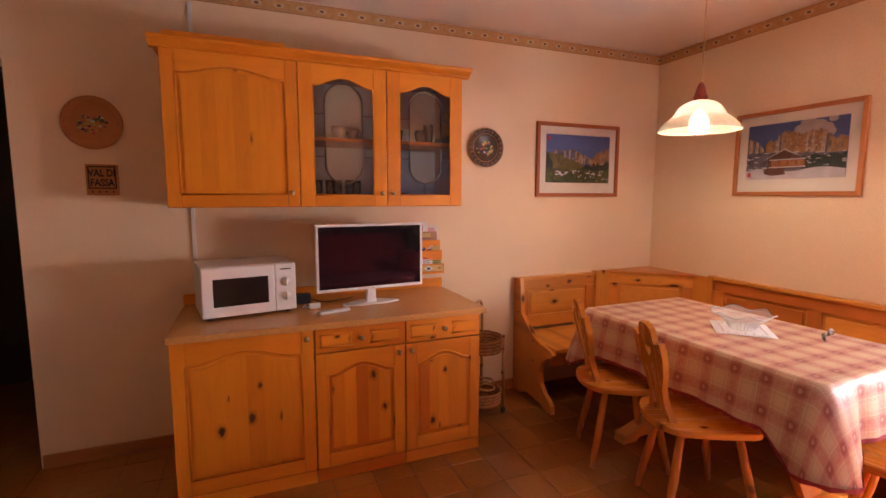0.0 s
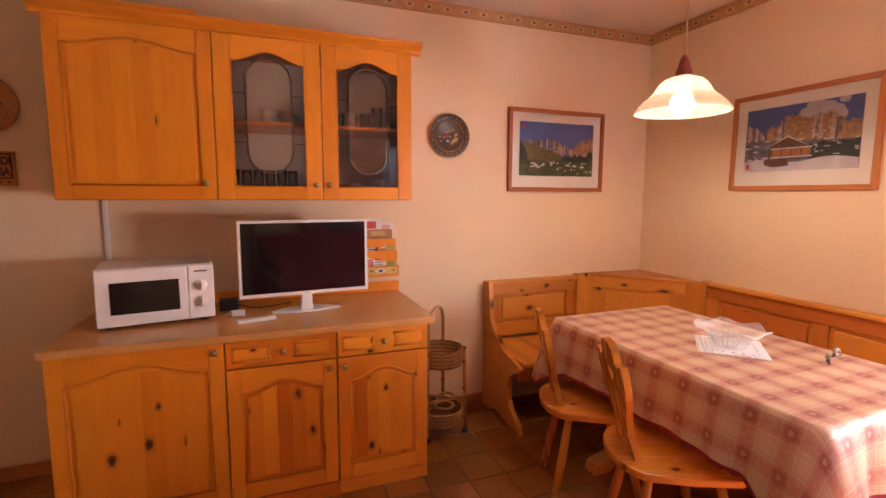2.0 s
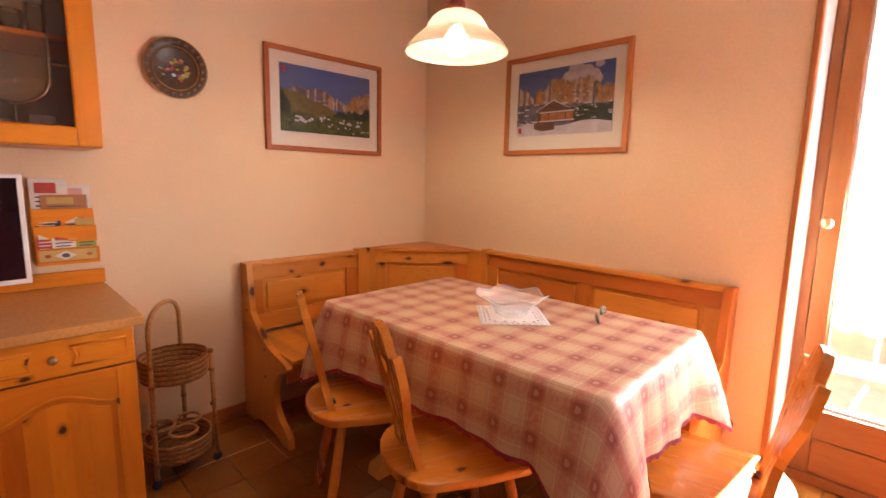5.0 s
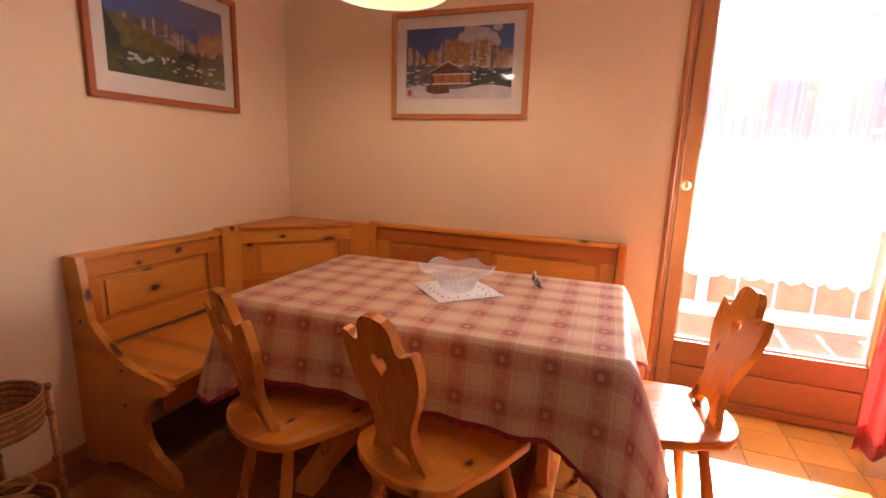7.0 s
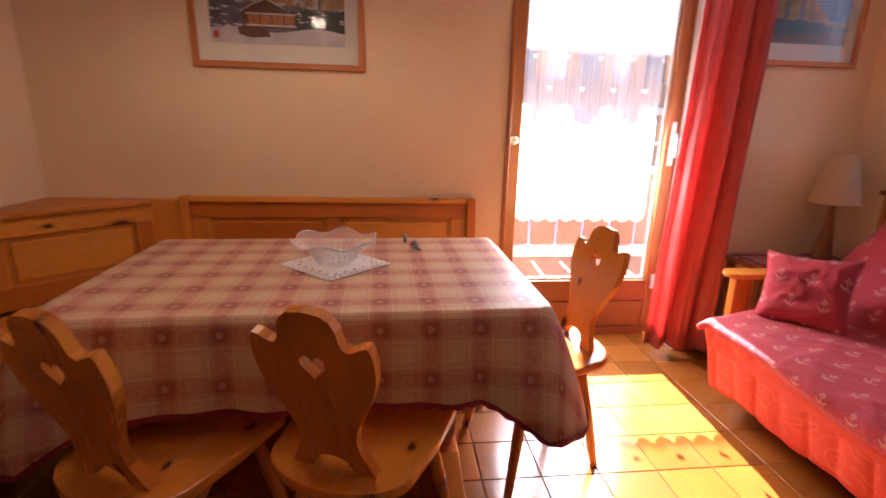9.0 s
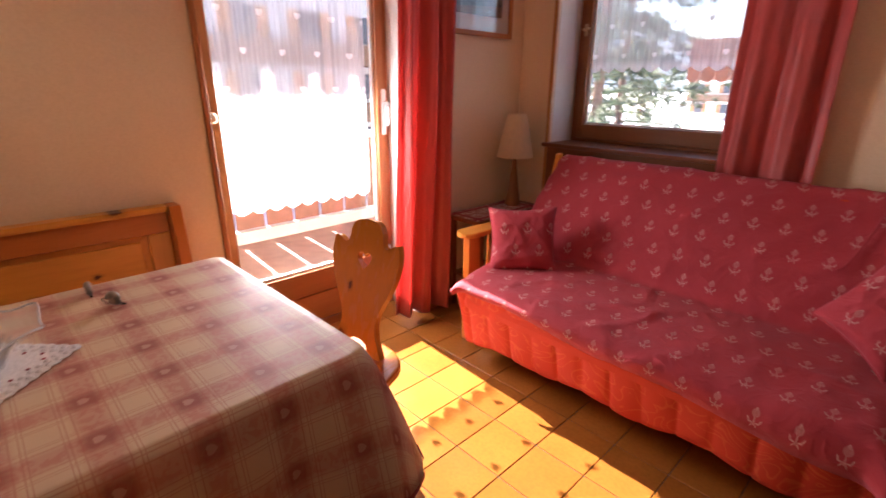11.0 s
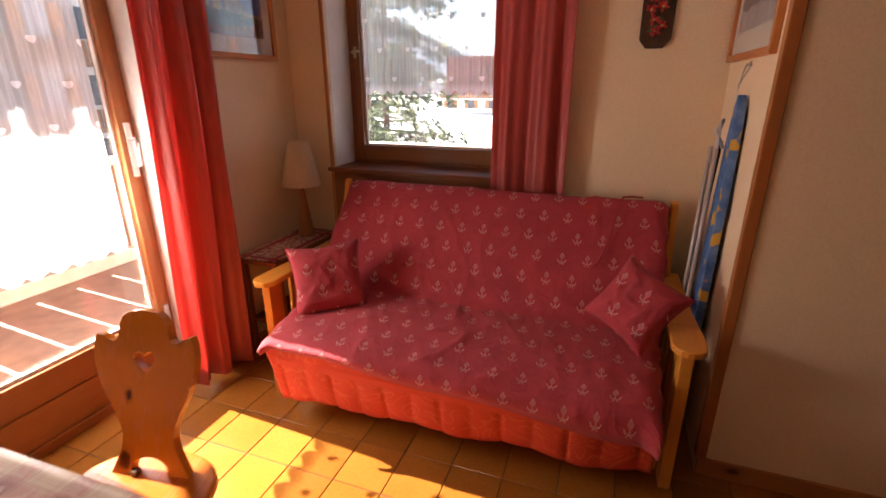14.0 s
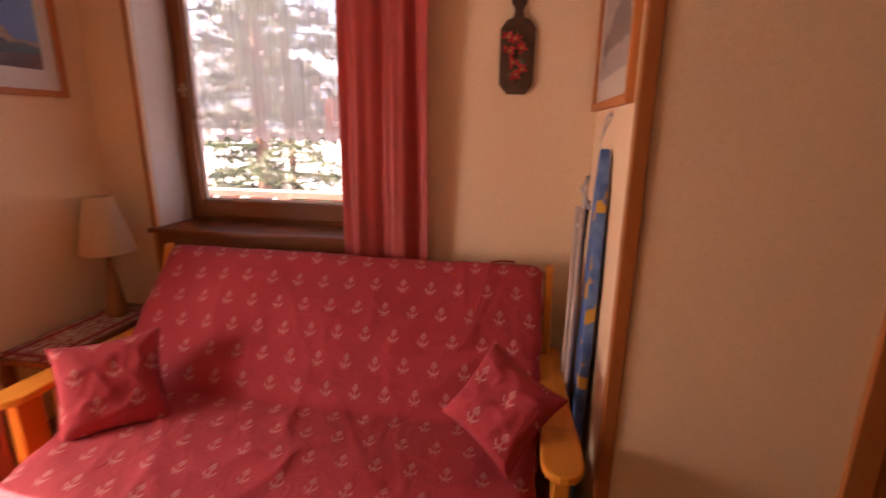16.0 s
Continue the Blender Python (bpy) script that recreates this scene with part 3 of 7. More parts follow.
# wood corner strips on partition and openings
tagged(link("trim_partition", box(P_ - 0.03, P_ + 0.008, PY - 0.03, PY + 0.008, 0.076, H_, 0.004), trim_z), "brown wooden corner strip on the partition", "trim", kind="structure")
tagged(link("trim_side_door", box(0.125, 0.195, PY, PY + 0.02, 0, 2.1, 0.004, bm=box(-0.795, -0.725, PY, PY + 0.02, 0, 2.1, 0.004, bm=box(-0.725, 0.125, PY, PY + 0.02, 2.03, 2.1, 0.004))), trim_z), "brown wooden casing of a side door", "trim", kind="structure")
sd = tagged(link("door_2", box(-0.725, 0.125, PY, PY + 0.012, 0.008, 2.03), door_z), "closed plain brown wooden side door", "door", kind="structure")
part("door_handle", tube([(-0.56, PY + 0.012, 1.0), (-0.56, PY + 0.06, 1.0), (-0.45, PY + 0.06, 1.0)], 0.008), brass, sd)
for q in ((DY1, DY1 + 0.022), (DY0 - 0.022, DY0)):
    tagged(link("trim_door", box(E_ - 0.012, E_ + 0.02, q[0], q[1], 0, DZ1 + 0.022, 0.003), trim_z), "brown wooden edge strip of the balcony door reveal", "trim", kind="structure")
for q in ((WX1, WX1 + 0.022), (WX0 - 0.022, WX0)):
    tagged(link("trim_window", box(q[0], q[1], S_ - 0.02, S_ + 0.012, 0.6, WZ1 + 0.02, 0.003), trim_z), "brown wooden edge strip of the window reveal", "trim", kind="structure")

# reveals in white paint
tagged(link("trim_reveal_door", box(E_ + 0.02, E_ + 0.24, DY1 - 0.003, DY1 - 0.0005, 0, DZ1, bm=box(E_ + 0.02, E_ + 0.24, DY0 + 0.0005, DY0 + 0.003, 0, DZ1, bm=box(E_ + 0.02, E_ + 0.24, DY0, DY1, DZ1 - 0.003, DZ1 - 0.0005))), white_paint), "white painted door reveal", "reveal", kind="structure")
tagged(link("trim_reveal_window", box(WX1 - 0.003, WX1 - 0.0005, S_ - 0.24, S_ - 0.02, WZ0, WZ1, bm=box(WX0 + 0.0005, WX0 + 0.003, S_ - 0.24, S_ - 0.02, WZ0, WZ1, bm=box(WX0, WX1, S_ - 0.24, S_ - 0.02, WZ1 - 0.003, WZ1 - 0.0005))), white_paint), "white painted window reveal", "reveal", kind="structure")

# ---- balcony door ----
XF = 3.275
door = tagged(new("door_1"), "closed glazed balcony door in brown wood with a voile curtain", "door", kind="structure")
part("door_frame", box(XF, XF + 0.08, DY1 - 0.045, DY1 - 0.004, 0.0, DZ1 - 0.004, 0.004), door_z, door)
part("door_frame", box(XF, XF + 0.08, DY0 + 0.004, DY0 + 0.036, 0.0, DZ1 - 0.004, 0.004), door_z, door)
part("door_frame", box(XF, XF + 0.08, DY0 + 0.05, DY1 - 0.045, DZ1 - 0.06, DZ1 - 0.004, 0.004), door_y, door)
part("door_sill", box(XF - 0.01, XF + 0.11, DY0 + 0.05, DY1 - 0.045, 0.0, 0.045, 0.004), door_y, door)
part("stile", box(XF - 0.008, XF + 0.06, 0.66, DY1 - 0.047, 0.05, DZ1 - 0.064, 0.006), door_z, door)
part("stile", box(XF - 0.008, XF + 0.06, DY0 + 0.038, -0.172, 0.05, DZ1 - 0.064, 0.006), door_z, door)
part("rail", box(XF - 0.006, XF + 0.058, -0.172, 0.66, 0.215, 0.345, 0.006), door_y, door)
part("rail", box(XF - 0.002, XF + 0.054, -0.172, 0.66, 0.05, 0.208, 0.006), door_y, door)
part("rail", box(XF - 0.006, XF + 0.058, -0.172, 0.66, DZ1 - 0.16, DZ1 - 0.064, 0.006), door_y, door)
pg = part("pane", box(XF + 0.04, XF + 0.046, -0.172, 0.66, 0.345, DZ1 - 0.16), pane_glass, door)
pg.visible_shadow = False
bead = box(XF + 0.02, XF + 0.038, -0.172, -0.162, 0.345, DZ1 - 0.16)
bead = box(XF + 0.02, XF + 0.038, 0.65, 0.66, 0.345, DZ1 - 0.16, bm=bead)
part("glazing_bead", box(XF + 0.02, XF + 0.038, -0.162, 0.65, 0.345, 0.357, bm=bead), white_paint, door)
kn = lathe([(0.0, 0.052), (0.016, 0.05), (0.024, 0.038), (0.022, 0.026), (0.011, 0.018), (0.011, 0.004), (0.02, 0.0), (0.0, 0.0)], 20, Matrix.Translation((XF - 0.008, 0.705, 1.153)) @ pose(0, 0, 0, 0, -90, 0))
part("knob", kn, brass, door, "round turned knob", True)
hp = part("handle_plate", box(XF - 0.016, XF - 0.006, -0.224, -0.196, 1.03, 1.27, 0.004), white_plastic, door, "white latch plate")
part("handle", tube([(XF - 0.016, -0.21, 1.2), (XF - 0.045, -0.21, 1.2), (XF - 0.048, -0.21, 1.18), (XF - 0.045, -0.21, 1.08)], [0.009, 0.009, 0.011, 0.009], 10), steel, hp)
for z in (0.34, 1.95):
    part("hinge", box(XF - 0.02, XF - 0.004, DY0 + 0.03, DY0 + 0.056, z - 0.045, z + 0.045, 0.004), steel, door)


def voile(name, p0, p1, z0, z1, out, waves, label, cloth_=sheer_mat):
    """A voile panel between two points of the plan, gathered, with a scalloped hem."""
    p0, p1, out = Vector(p0), Vector(p1), Vector(out)
    n, rows_, w = 220, 26, (Vector(p1) - Vector(p0)).length
    pts, uv = [], []
    for i in range(rows_ + 1):
        row, ru = [], []
        for j in range(n + 1):
            s = j / n
            lace = 0.03 * abs(math.sin(math.pi * s * w / 0.085)) ** 0.7
            zb = z0 + 0.024 - lace
            z = zb + (z1 - zb) * i / rows_
            d = 0.007 * math.sin(2 * math.pi * s * waves) + 0.003 * math.sin(2 * math.pi * s * waves * 2.7 + 1)
            q = p0.lerp(p1, s) + out * d
            row.append((q.x, q.y, z))
            ru.append((s * w, z - z0))
        pts.append(row)
        uv.append(ru)
    ob = link(name, sheet(pts, uv), cloth_, smooth=True)
    return tagged(ob, label, "curtain")


voile("voile_curtain", (XF + 0.026, -0.122), (XF + 0.026, 0.655), 0.705, DZ1 - 0.15, (1, 0), 9, "white voile door curtain with scalloped lace hem")

# ---- window ----
YF = -1.345
win = tagged(new("window_1"), "dark brown wooden window with one pane", "window", kind="structure")
part("window_frame", box(WX1 - 0.045, WX1 - 0.004, YF - 0.07, YF, WZ0, WZ1 - 0.004, 0.005), window_z, win)
part("window_frame", box(WX0 + 0.004, WX0 + 0.045, YF - 0.07, YF, WZ0, WZ1 - 0.004, 0.005), window_z, win)
part("window_frame", box(WX0 + 0.045, WX1 - 0.045, YF - 0.07, YF, WZ0, WZ0 + 0.035, 0.005), window_x, win)
part("window_frame", box(WX0 + 0.045, WX1 - 0.045, YF - 0.07, YF, WZ1 - 0.05, WZ1 - 0.004, 0.005), window_x, win)
WP0, WP1, WPZ = WX0 + 0.09, 2.705, 1.065
part("sash", box(WP1, WX1 - 0.043, YF - 0.06, YF + 0.012, WZ0 + 0.036, WZ1 - 0.052, 0.006), window_z, win)
part("sash", box(WX0 + 0.043, WP0, YF - 0.06, YF + 0.012, WZ0 + 0.036, WZ1 - 0.052, 0.006), window_z, win)
part("sash", box(WP0, WP1, YF - 0.06, YF + 0.012, WZ0 + 0.036, WPZ, 0.006), window_x, win)
part("sash", box(WP0, WP1, YF - 0.06, YF + 0.012, WZ1 - 0.13, WZ1 - 0.052, 0.006), window_x, win)
pg = part("pane", box(WP0, WP1, YF - 0.046, YF - 0.04, WPZ, WZ1 - 0.13), glare_pane, win)
pg.visible_shadow = False
part("glazing_bead", box(WP0, WP1, YF - 0.038, YF - 0.02, WPZ, WPZ + 0.01, bm=box(WP1 - 0.01, WP1, YF - 0.038, YF - 0.02, WPZ + 0.01, WZ1 - 0.13)), white_paint, win)
hd = part("handle", box(2.725, 2.745, YF + 0.012, YF + 0.02, 1.575, 1.64, 0.006), brass, win, "brass window catch")
part("lever", tube([(2.735, YF + 0.02, 1.607), (2.735, YF + 0.05, 1.607), (2.69, YF + 0.052, 1.612)], [0.007, 0.007, 0.006], 8), brass, hd)
tagged(link("window_sill", box(WX0 - 0.02, WX1 + 0.03, YF, S_ + 0.035, WZ0 - 0.005, WZ0 + 0.018, 0.005), window_x), "dark brown wooden window sill", "sill", kind="structure")
tagged(link("panel_below_window", box(WX0, WX1, S_ + 0.001, S_ + 0.014, 0.08, WZ0 - 0.006, 0.003), window_x), "dark brown wooden panel under the window", "panel", kind="structure")
voile("voile_curtain", (WP0, YF - 0.018), (WP1 - 0.012, YF - 0.018), 1.375, WZ1 - 0.12, (0, 1), 12, "white voile window curtain with woven hearts and lace hem", open_sheer)


def drape(name, line, z0, z1, folds, depth, label, flare=0.0, sway=(0, 0)):
    """A red satin curtain with deep folds along a line of the plan."""
    p0, p1 = Vector(line[0]), Vector(line[1])
    d = (p1 - p0).normalized()
    out = Vector((-d.y, d.x))
    L = (p1 - p0).length
    n, rows_ = 130, 20
    pts, uv = [], []
    for i in range(rows_ + 1):
        k = i / rows_
        row, ru = [], []
        for j in range(n + 1):
            s = j / n
            ph = 2 * math.pi * folds * (s + 0.04 * math.sin(5 * s + 2 * k))
            w = depth * (0.65 + 0.35 * (1 - k)) * (math.sin(ph) + 0.28 * math.sin(2.3 * ph + 1.7)) + 0.006 * math.sin(9 * k + 11 * s)
            q = p0 + d * (L * (0.5 + (s - 0.5) * (1 + flare * (1 - k)))) + out * w
            row.append((q.x + sway[0] * (1 - k) ** 1.5, q.y + sway[1] * (1 - k) ** 1.5, z0 + (z1 - z0) * k + 0.006 * math.sin(ph) * (1 - k)))
            ru.append((s * L * 2, k * (z1 - z0)))
        pts.append(row)
        uv.append(ru)
    ob = new(name)
    tagged(ob, label, "curtain")
    part("curtain_panel", sheet(pts, uv, 0.0025), red_curtain, ob, "", True)
    part("curtain_heading", box(-L / 2, L / 2, -0.012, 0.012, -0.02, 0.015, 0.004, None), red_curtain, ob).matrix_world = Matrix.Translation(((p0.x + p1.x) / 2, (p0.y + p1.y) / 2, z1)) @ Matrix.Rotation(math.atan2(d.y, d.x), 4, "Z")
    return ob


drape("door_curtain", ((2.965, -0.11), (2.915, -0.425)), 0.05, 2.44, 3.3, 0.034, "red satin curtain hanging in folds beside the balcony door", 0.12, (0.03, 0.035))
drape("window_curtain", ((1.815, -1.035), (1.44, -1.035)), 0.12, 2.44, 2.7, 0.026, "red satin curtain hanging in folds at the window")
for nm, q in (("curtain_rod", [(2.96, 0.95, 2.47), (2.96, -0.55, 2.47)]), ("curtain_rod", [(1.3, -1.035, 2.47), (2.9, -1.035, 2.47)])):
    rod = thing(nm, (0, 0, 0), "brown wooden curtain rod below the ceiling", "curtain rod")
    part("pole", tube(q, 0.012, 12), trim_x, rod)
    for e in q:
        part("bracket", tube([e, (e[0], e[1], H_ - 0.001)], 0.006), brass, rod)


def rebase(ob, at):
    """Moves a thing's origin to its base, leaving its parts where they are."""
    ob.location = at
    for c in ob.children:
        c.location = c.location - Vector(at)
    return ob


def crest(u, h):
    """The arched line of a cabinet panel, u from -1 to 1."""
    k = min(1.0, abs(u) / 0.92)
    return h * (0.5 + 0.5 * math.cos(math.pi * k)) ** 0.85


# the oval's beige haze makes up for missing light inside the cabinet
etched = thin_glass("etched_glass", (0.97, 0.95, 0.9), 0.45, 0.06, (0.7, 0.55, 0.4))


def cabinet_knob(x, y, z, parent):
    part("knob", lathe([(0.0, 0.026), (0.009, 0.025), (0.0135, 0.019), (0.012, 0.013), (0.006, 0.009), (0.006, 0.002), (0.011, 0.0), (0.0, 0.0)], 16, Matrix.Translation((x, y, z)) @ pose(0, 0, 0, 90, 0, 0)), brass, parent, "small aged brass knob", True)


def arched_door(parent, x0, x1, y, z0, z1, knob_at, glass=False, staves=5, side=0.058, low=0.062, h=0.045, panel=None):
    """A cabinet door facing -y with an arched top rail, its front at y."""
    th = 0.02
    panel = panel or pine_z
    d = part("door", box(x0, x0 + side, y, y + th, z0, z1, 0.004), clear_z, parent)
    part("stile", box(x1 - side, x1, y, y + th, z0, z1, 0.004), clear_z, d)
    part("rail", box(x0 + side + 0.0004, x1 - side - 0.0004, y + 0.001, y + th, z0, z0 + low, 0.004), clear_x, d)
    i0, i1 = x0 + side, x1 - side
    top = z1 - 0.062 - h
    n = 22
    pts = [(i0 + 0.0004, z1), (i1 - 0.0004, z1)]
    for k in range(n + 1):
        u = 1 - 2 * k / n
        xx = (i0 + i1) / 2 + u * ((i1 - i0) / 2 - 0.0004)
        pts.append((xx, top + crest(u, h)))
    part("rail", prism(pts[::-1], y + 0.001, y + th, XZ), clear_x, d)
    # moulding along the inside of the frame
    line = [(i0, z0 + low), (i0, top)] + [((i0 + i1) / 2 + (-1 + 2 * k / n) * (i1 - i0) / 2, top + crest(-1 + 2 * k / n, h)) for k in range(n + 1)] + [(i1, top), (i1, z0 + low)]
    part("moulding", tube([(p, y + 0.004, q) for p, q in line + [(i0, z0 + low)]], 0.0055, 6), pine_z, d, "", True)
    if glass:
        cx, cz0, cz1 = (i0 + i1) / 2, z0 + low + 0.16, top - 0.082
        r = (i1 - i0) * 0.31
        oval = arc(cx, cz1, r, r, 0, 180, 14) + arc(cx, cz0, r, r, 180, 360, 14)
        outer = [(i0, z0 + low), (i1, z0 + low)] + [((i0 + i1) / 2 + (1 - 2 * k / n) * (i1 - i0) / 2, top + crest(1 - 2 * k / n, h)) for k in range(n + 1)]
        gp, es = bmesh.new(), []
        for lp in (outer, oval):
            vs = [gp.verts.new((p, q, y + 0.011)) for p, q in lp]
            es += [gp.edges.new((vs[k], vs[(k + 1) % len(vs)])) for k in range(len(vs))]
        bmesh.ops.triangle_fill(gp, use_beauty=True, use_dissolve=False, edges=es, normal=(0, 0, 1))
        ex = bmesh.ops.extrude_face_region(gp, geom=gp.faces[:])
        bmesh.ops.translate(gp, vec=(0, 0, 0.003), verts=[v_ for v_ in ex["geom"] if isinstance(v_, bmesh.types.BMVert)])
        gp.transform(XZ)
        part("pane", gp, smoked_glass, d, "smoked leaded glass pane")
        part("lead_came", tube([(p, y + 0.008, q) for p, q in oval], 0.0055, 6, closed=True), lead, d, "", True)
        part("etched_oval", prism(oval, y + 0.011, y + 0.013, XZ), etched, d, "etched oval glass")
        zm = (cz0 + cz1) / 2
        for a_, b_ in (((cx, cz1 + r), (cx, top + h)), ((cx, z0 + low), (cx, cz0 - r)), ((i0, zm + 0.1), (cx - r, zm + 0.1)), ((cx + r, zm + 0.1), (i1, zm + 0.1)), ((i0, zm - 0.12), (cx - r, zm - 0.12)), ((cx + r, zm - 0.12), (i1, zm - 0.12))):
            part("lead_came", tube([(a_[0], y + 0.009, a_[1]), (b_[0], y + 0.009, b_[1])], 0.003, 6), lead, d)
    else:
        part("backing", box(i0 - 0.008, i1 + 0.008, y + 0.014, y + 0.019, z0 + low - 0.008, top + 0.004), panel, d)
        m_ = 0.022
        f0, f1 = i0 + m_, i1 - m_
        for k in range(staves):
            a0, a1 = f0 + (f1 - f0) * k / staves, f0 + (f1 - f0) * (k + 1) / staves
            tp = []
            for q in range(7):
                xx = a1 + (a0 - a1) * q / 6
                tp.append((xx, top - m_ + crest((xx - (i0 + i1) / 2) / ((i1 - i0) / 2), h)))
            part("stave", prism([(a0, z0 + low + m_), (a1, z0 + low + m_)] + tp, y + 0.003, y + 0.0135, XZ), panel, d)
        part("panel_bevel", prism([(i0, z0 + low), (i1, z0 + low)] + [((i0 + i1) / 2 + (1 - 2 * k / n) * (i1 - i0) / 2, top + crest(1 - 2 * k / n, h)) for k in range(n + 1)], y + 0.009, y + 0.0138, XZ), panel, d)
    cabinet_knob(knob_at[0], y, knob_at[1], d)
    return d


# ---- wall cabinet ----
U0, U1, UY, UZ0, UZ1 = -0.425, 1.108, 2.515, 1.383, 2.125
uc = new("wall_cabinet")
tagged(uc, "orange lacquered knotty pine wall cabinet with two glazed doors", "cabinet")
part("side_panel", box(U0, U0 + 0.018, UY + 0.021, N_, UZ0, UZ1, 0.002), pine_z, uc)
part("side_panel", box(U1 - 0.018, U1, UY + 0.021, N_, UZ0, UZ1, 0.002), pine_z, uc)
part("partition", box(0.176, 0.194, UY + 0.03, N_ - 0.01, UZ0 + 0.018, UZ1 - 0.018), pine_z, uc)
part("bottom_panel", box(U0 + 0.018, U1 - 0.018, UY + 0.021, N_, UZ0, UZ0 + 0.018), pine_x, uc)
part("top_panel", box(U0 + 0.018, U1 - 0.018, UY + 0.021, N_, UZ1 - 0.018, UZ1), pine_x, uc)
part("back_panel", box(U0 + 0.018, U1 - 0.018, N_ - 0.012, N_ - 0.001, UZ0 + 0.018, UZ1 - 0.018), paper, uc, "pale back board")
part("shelf", box(0.194, U1 - 0.018, UY + 0.05, N_ - 0.012, 1.735, 1.753, 0.002), pine_x, uc)
prof = [(0.0, 0.0), (-0.008, 0.004), (-0.012, 0.014), (-0.022, 0.02), (-0.036, 0.03), (-0.046, 0.034), (-0.05, 0.044), (-0.05, 0.05), (0.02, 0.05), (0.02, 0.0)]
part("crown_moulding", prism(prof, U0 - 0.04, U1 + 0.05, Matrix(((0, 0, 1, 0), (1, 0, 0, UY + 0.02), (0, 1, 0, 2.122), (0, 0, 0, 1)))), clear_x, uc)
part("crown_moulding", prism([(-p, q) for p, q in prof], UY + 0.02, N_, Matrix(((1, 0, 0, U1), (0, 0, 1, 0), (0, 1, 0, 2.122), (0, 0, 0, 1)))), pine_y, uc)
part("crown_moulding", prism([(p, q) for p, q in prof], UY + 0.02, N_, Matrix(((1, 0, 0, U0), (0, 0, 1, 0), (0, 1, 0, 2.122), (0, 0, 0, 1)))), pine_y, uc)
arched_door(uc, U0 + 0.002, 0.183, UY, UZ0 + 0.003, UZ1 - 0.006, (0.143, 1.457), staves=6, panel=pine_even, h=0.038)
arched_door(uc, 0.187, 0.651, UY, UZ0 + 0.003, UZ1 - 0.006, (0.622, 1.457), True, side=0.072)
arched_door(uc, 0.655, U1 - 0.002, UY, UZ0 + 0.003, UZ1 - 0.006, (0.684, 1.457), True, side=0.072)
rebase(uc, ((U0 + U1) / 2, N_ - 0.2, UZ0))
bd = thing("pine_board", (-0.14, 2.62, 2.1725), "long pine board lying on the wall cabinet", "board")
part("board", box(-0.27, 0.27, -0.09, 0.09, 0, 0.032, 0.004), pine_x, bd)


def cup(at, r, h, mat, label, name="cup"):
    c = thing(name, at, label, name.replace("_", " "))
    part("bowl", lathe([(0.0, 0.0), (r * 0.62, 0.0), (r * 0.78, h * 0.12), (r * 0.95, h * 0.6), (r, h), (r * 0.93, h), (r * 0.86, h * 0.5), (r * 0.6, h * 0.12), (0.0, h * 0.1)], 20), mat, c, "", True)
    if name == "cup":
        part("handle", tube([(r * 0.93, 0, h * 0.8), (r * 1.35, 0, h * 0.75), (r * 1.4, 0, h * 0.45), (r * 0.9, 0, h * 0.3)], 0.004, 6), mat, c, "", True)
    return c


tan_china = plain("brown_china", (0.38, 0.2, 0.13), 0.25)
cup((0.42, 2.68, 1.753), 0.042, 0.075, china, "white china cup standing on the cabinet shelf")
cup((0.5, 2.70, 1.753), 0.04, 0.07, tan_china, "brown glazed cup standing on the cabinet shelf")
for xx, rr, hh in ((0.76, 0.03, 0.07), (0.82, 0.04, 0.085), (0.9, 0.038, 0.075), (0.97, 0.032, 0.12)):
    cup((xx, 2.69 + 0.03 * math.sin(xx * 40), 1.753), rr, hh, china if hh == 0.085 else clear_glass, "drinking glass standing on the cabinet shelf" if hh != 0.085 else "white china sugar bowl on the cabinet shelf", "sugar_bowl" if hh == 0.085 else "drinking_glass")
for k in range(6):
    cup((0.25 + 0.055 * k, 2.66 + 0.07 * (k % 2), UZ0 + 0.018), 0.026, 0.13, clear_glass, "tall drinking glass inside the wall cabinet", "drinking_glass")
cup((0.78, 2.66, UZ0 + 0.018), 0.03, 0.06, black_plastic, "dark small pot inside the wall cabinet", "pot")
cup((0.86, 2.69, UZ0 + 0.018), 0.035, 0.07, china, "white china mug inside the wall cabinet")
cup((0.96, 2.68, UZ0 + 0.018), 0.035, 0.09, china, "white china mug inside the wall cabinet")

# ---- base cabinets and worktop ----
BY = 2.25


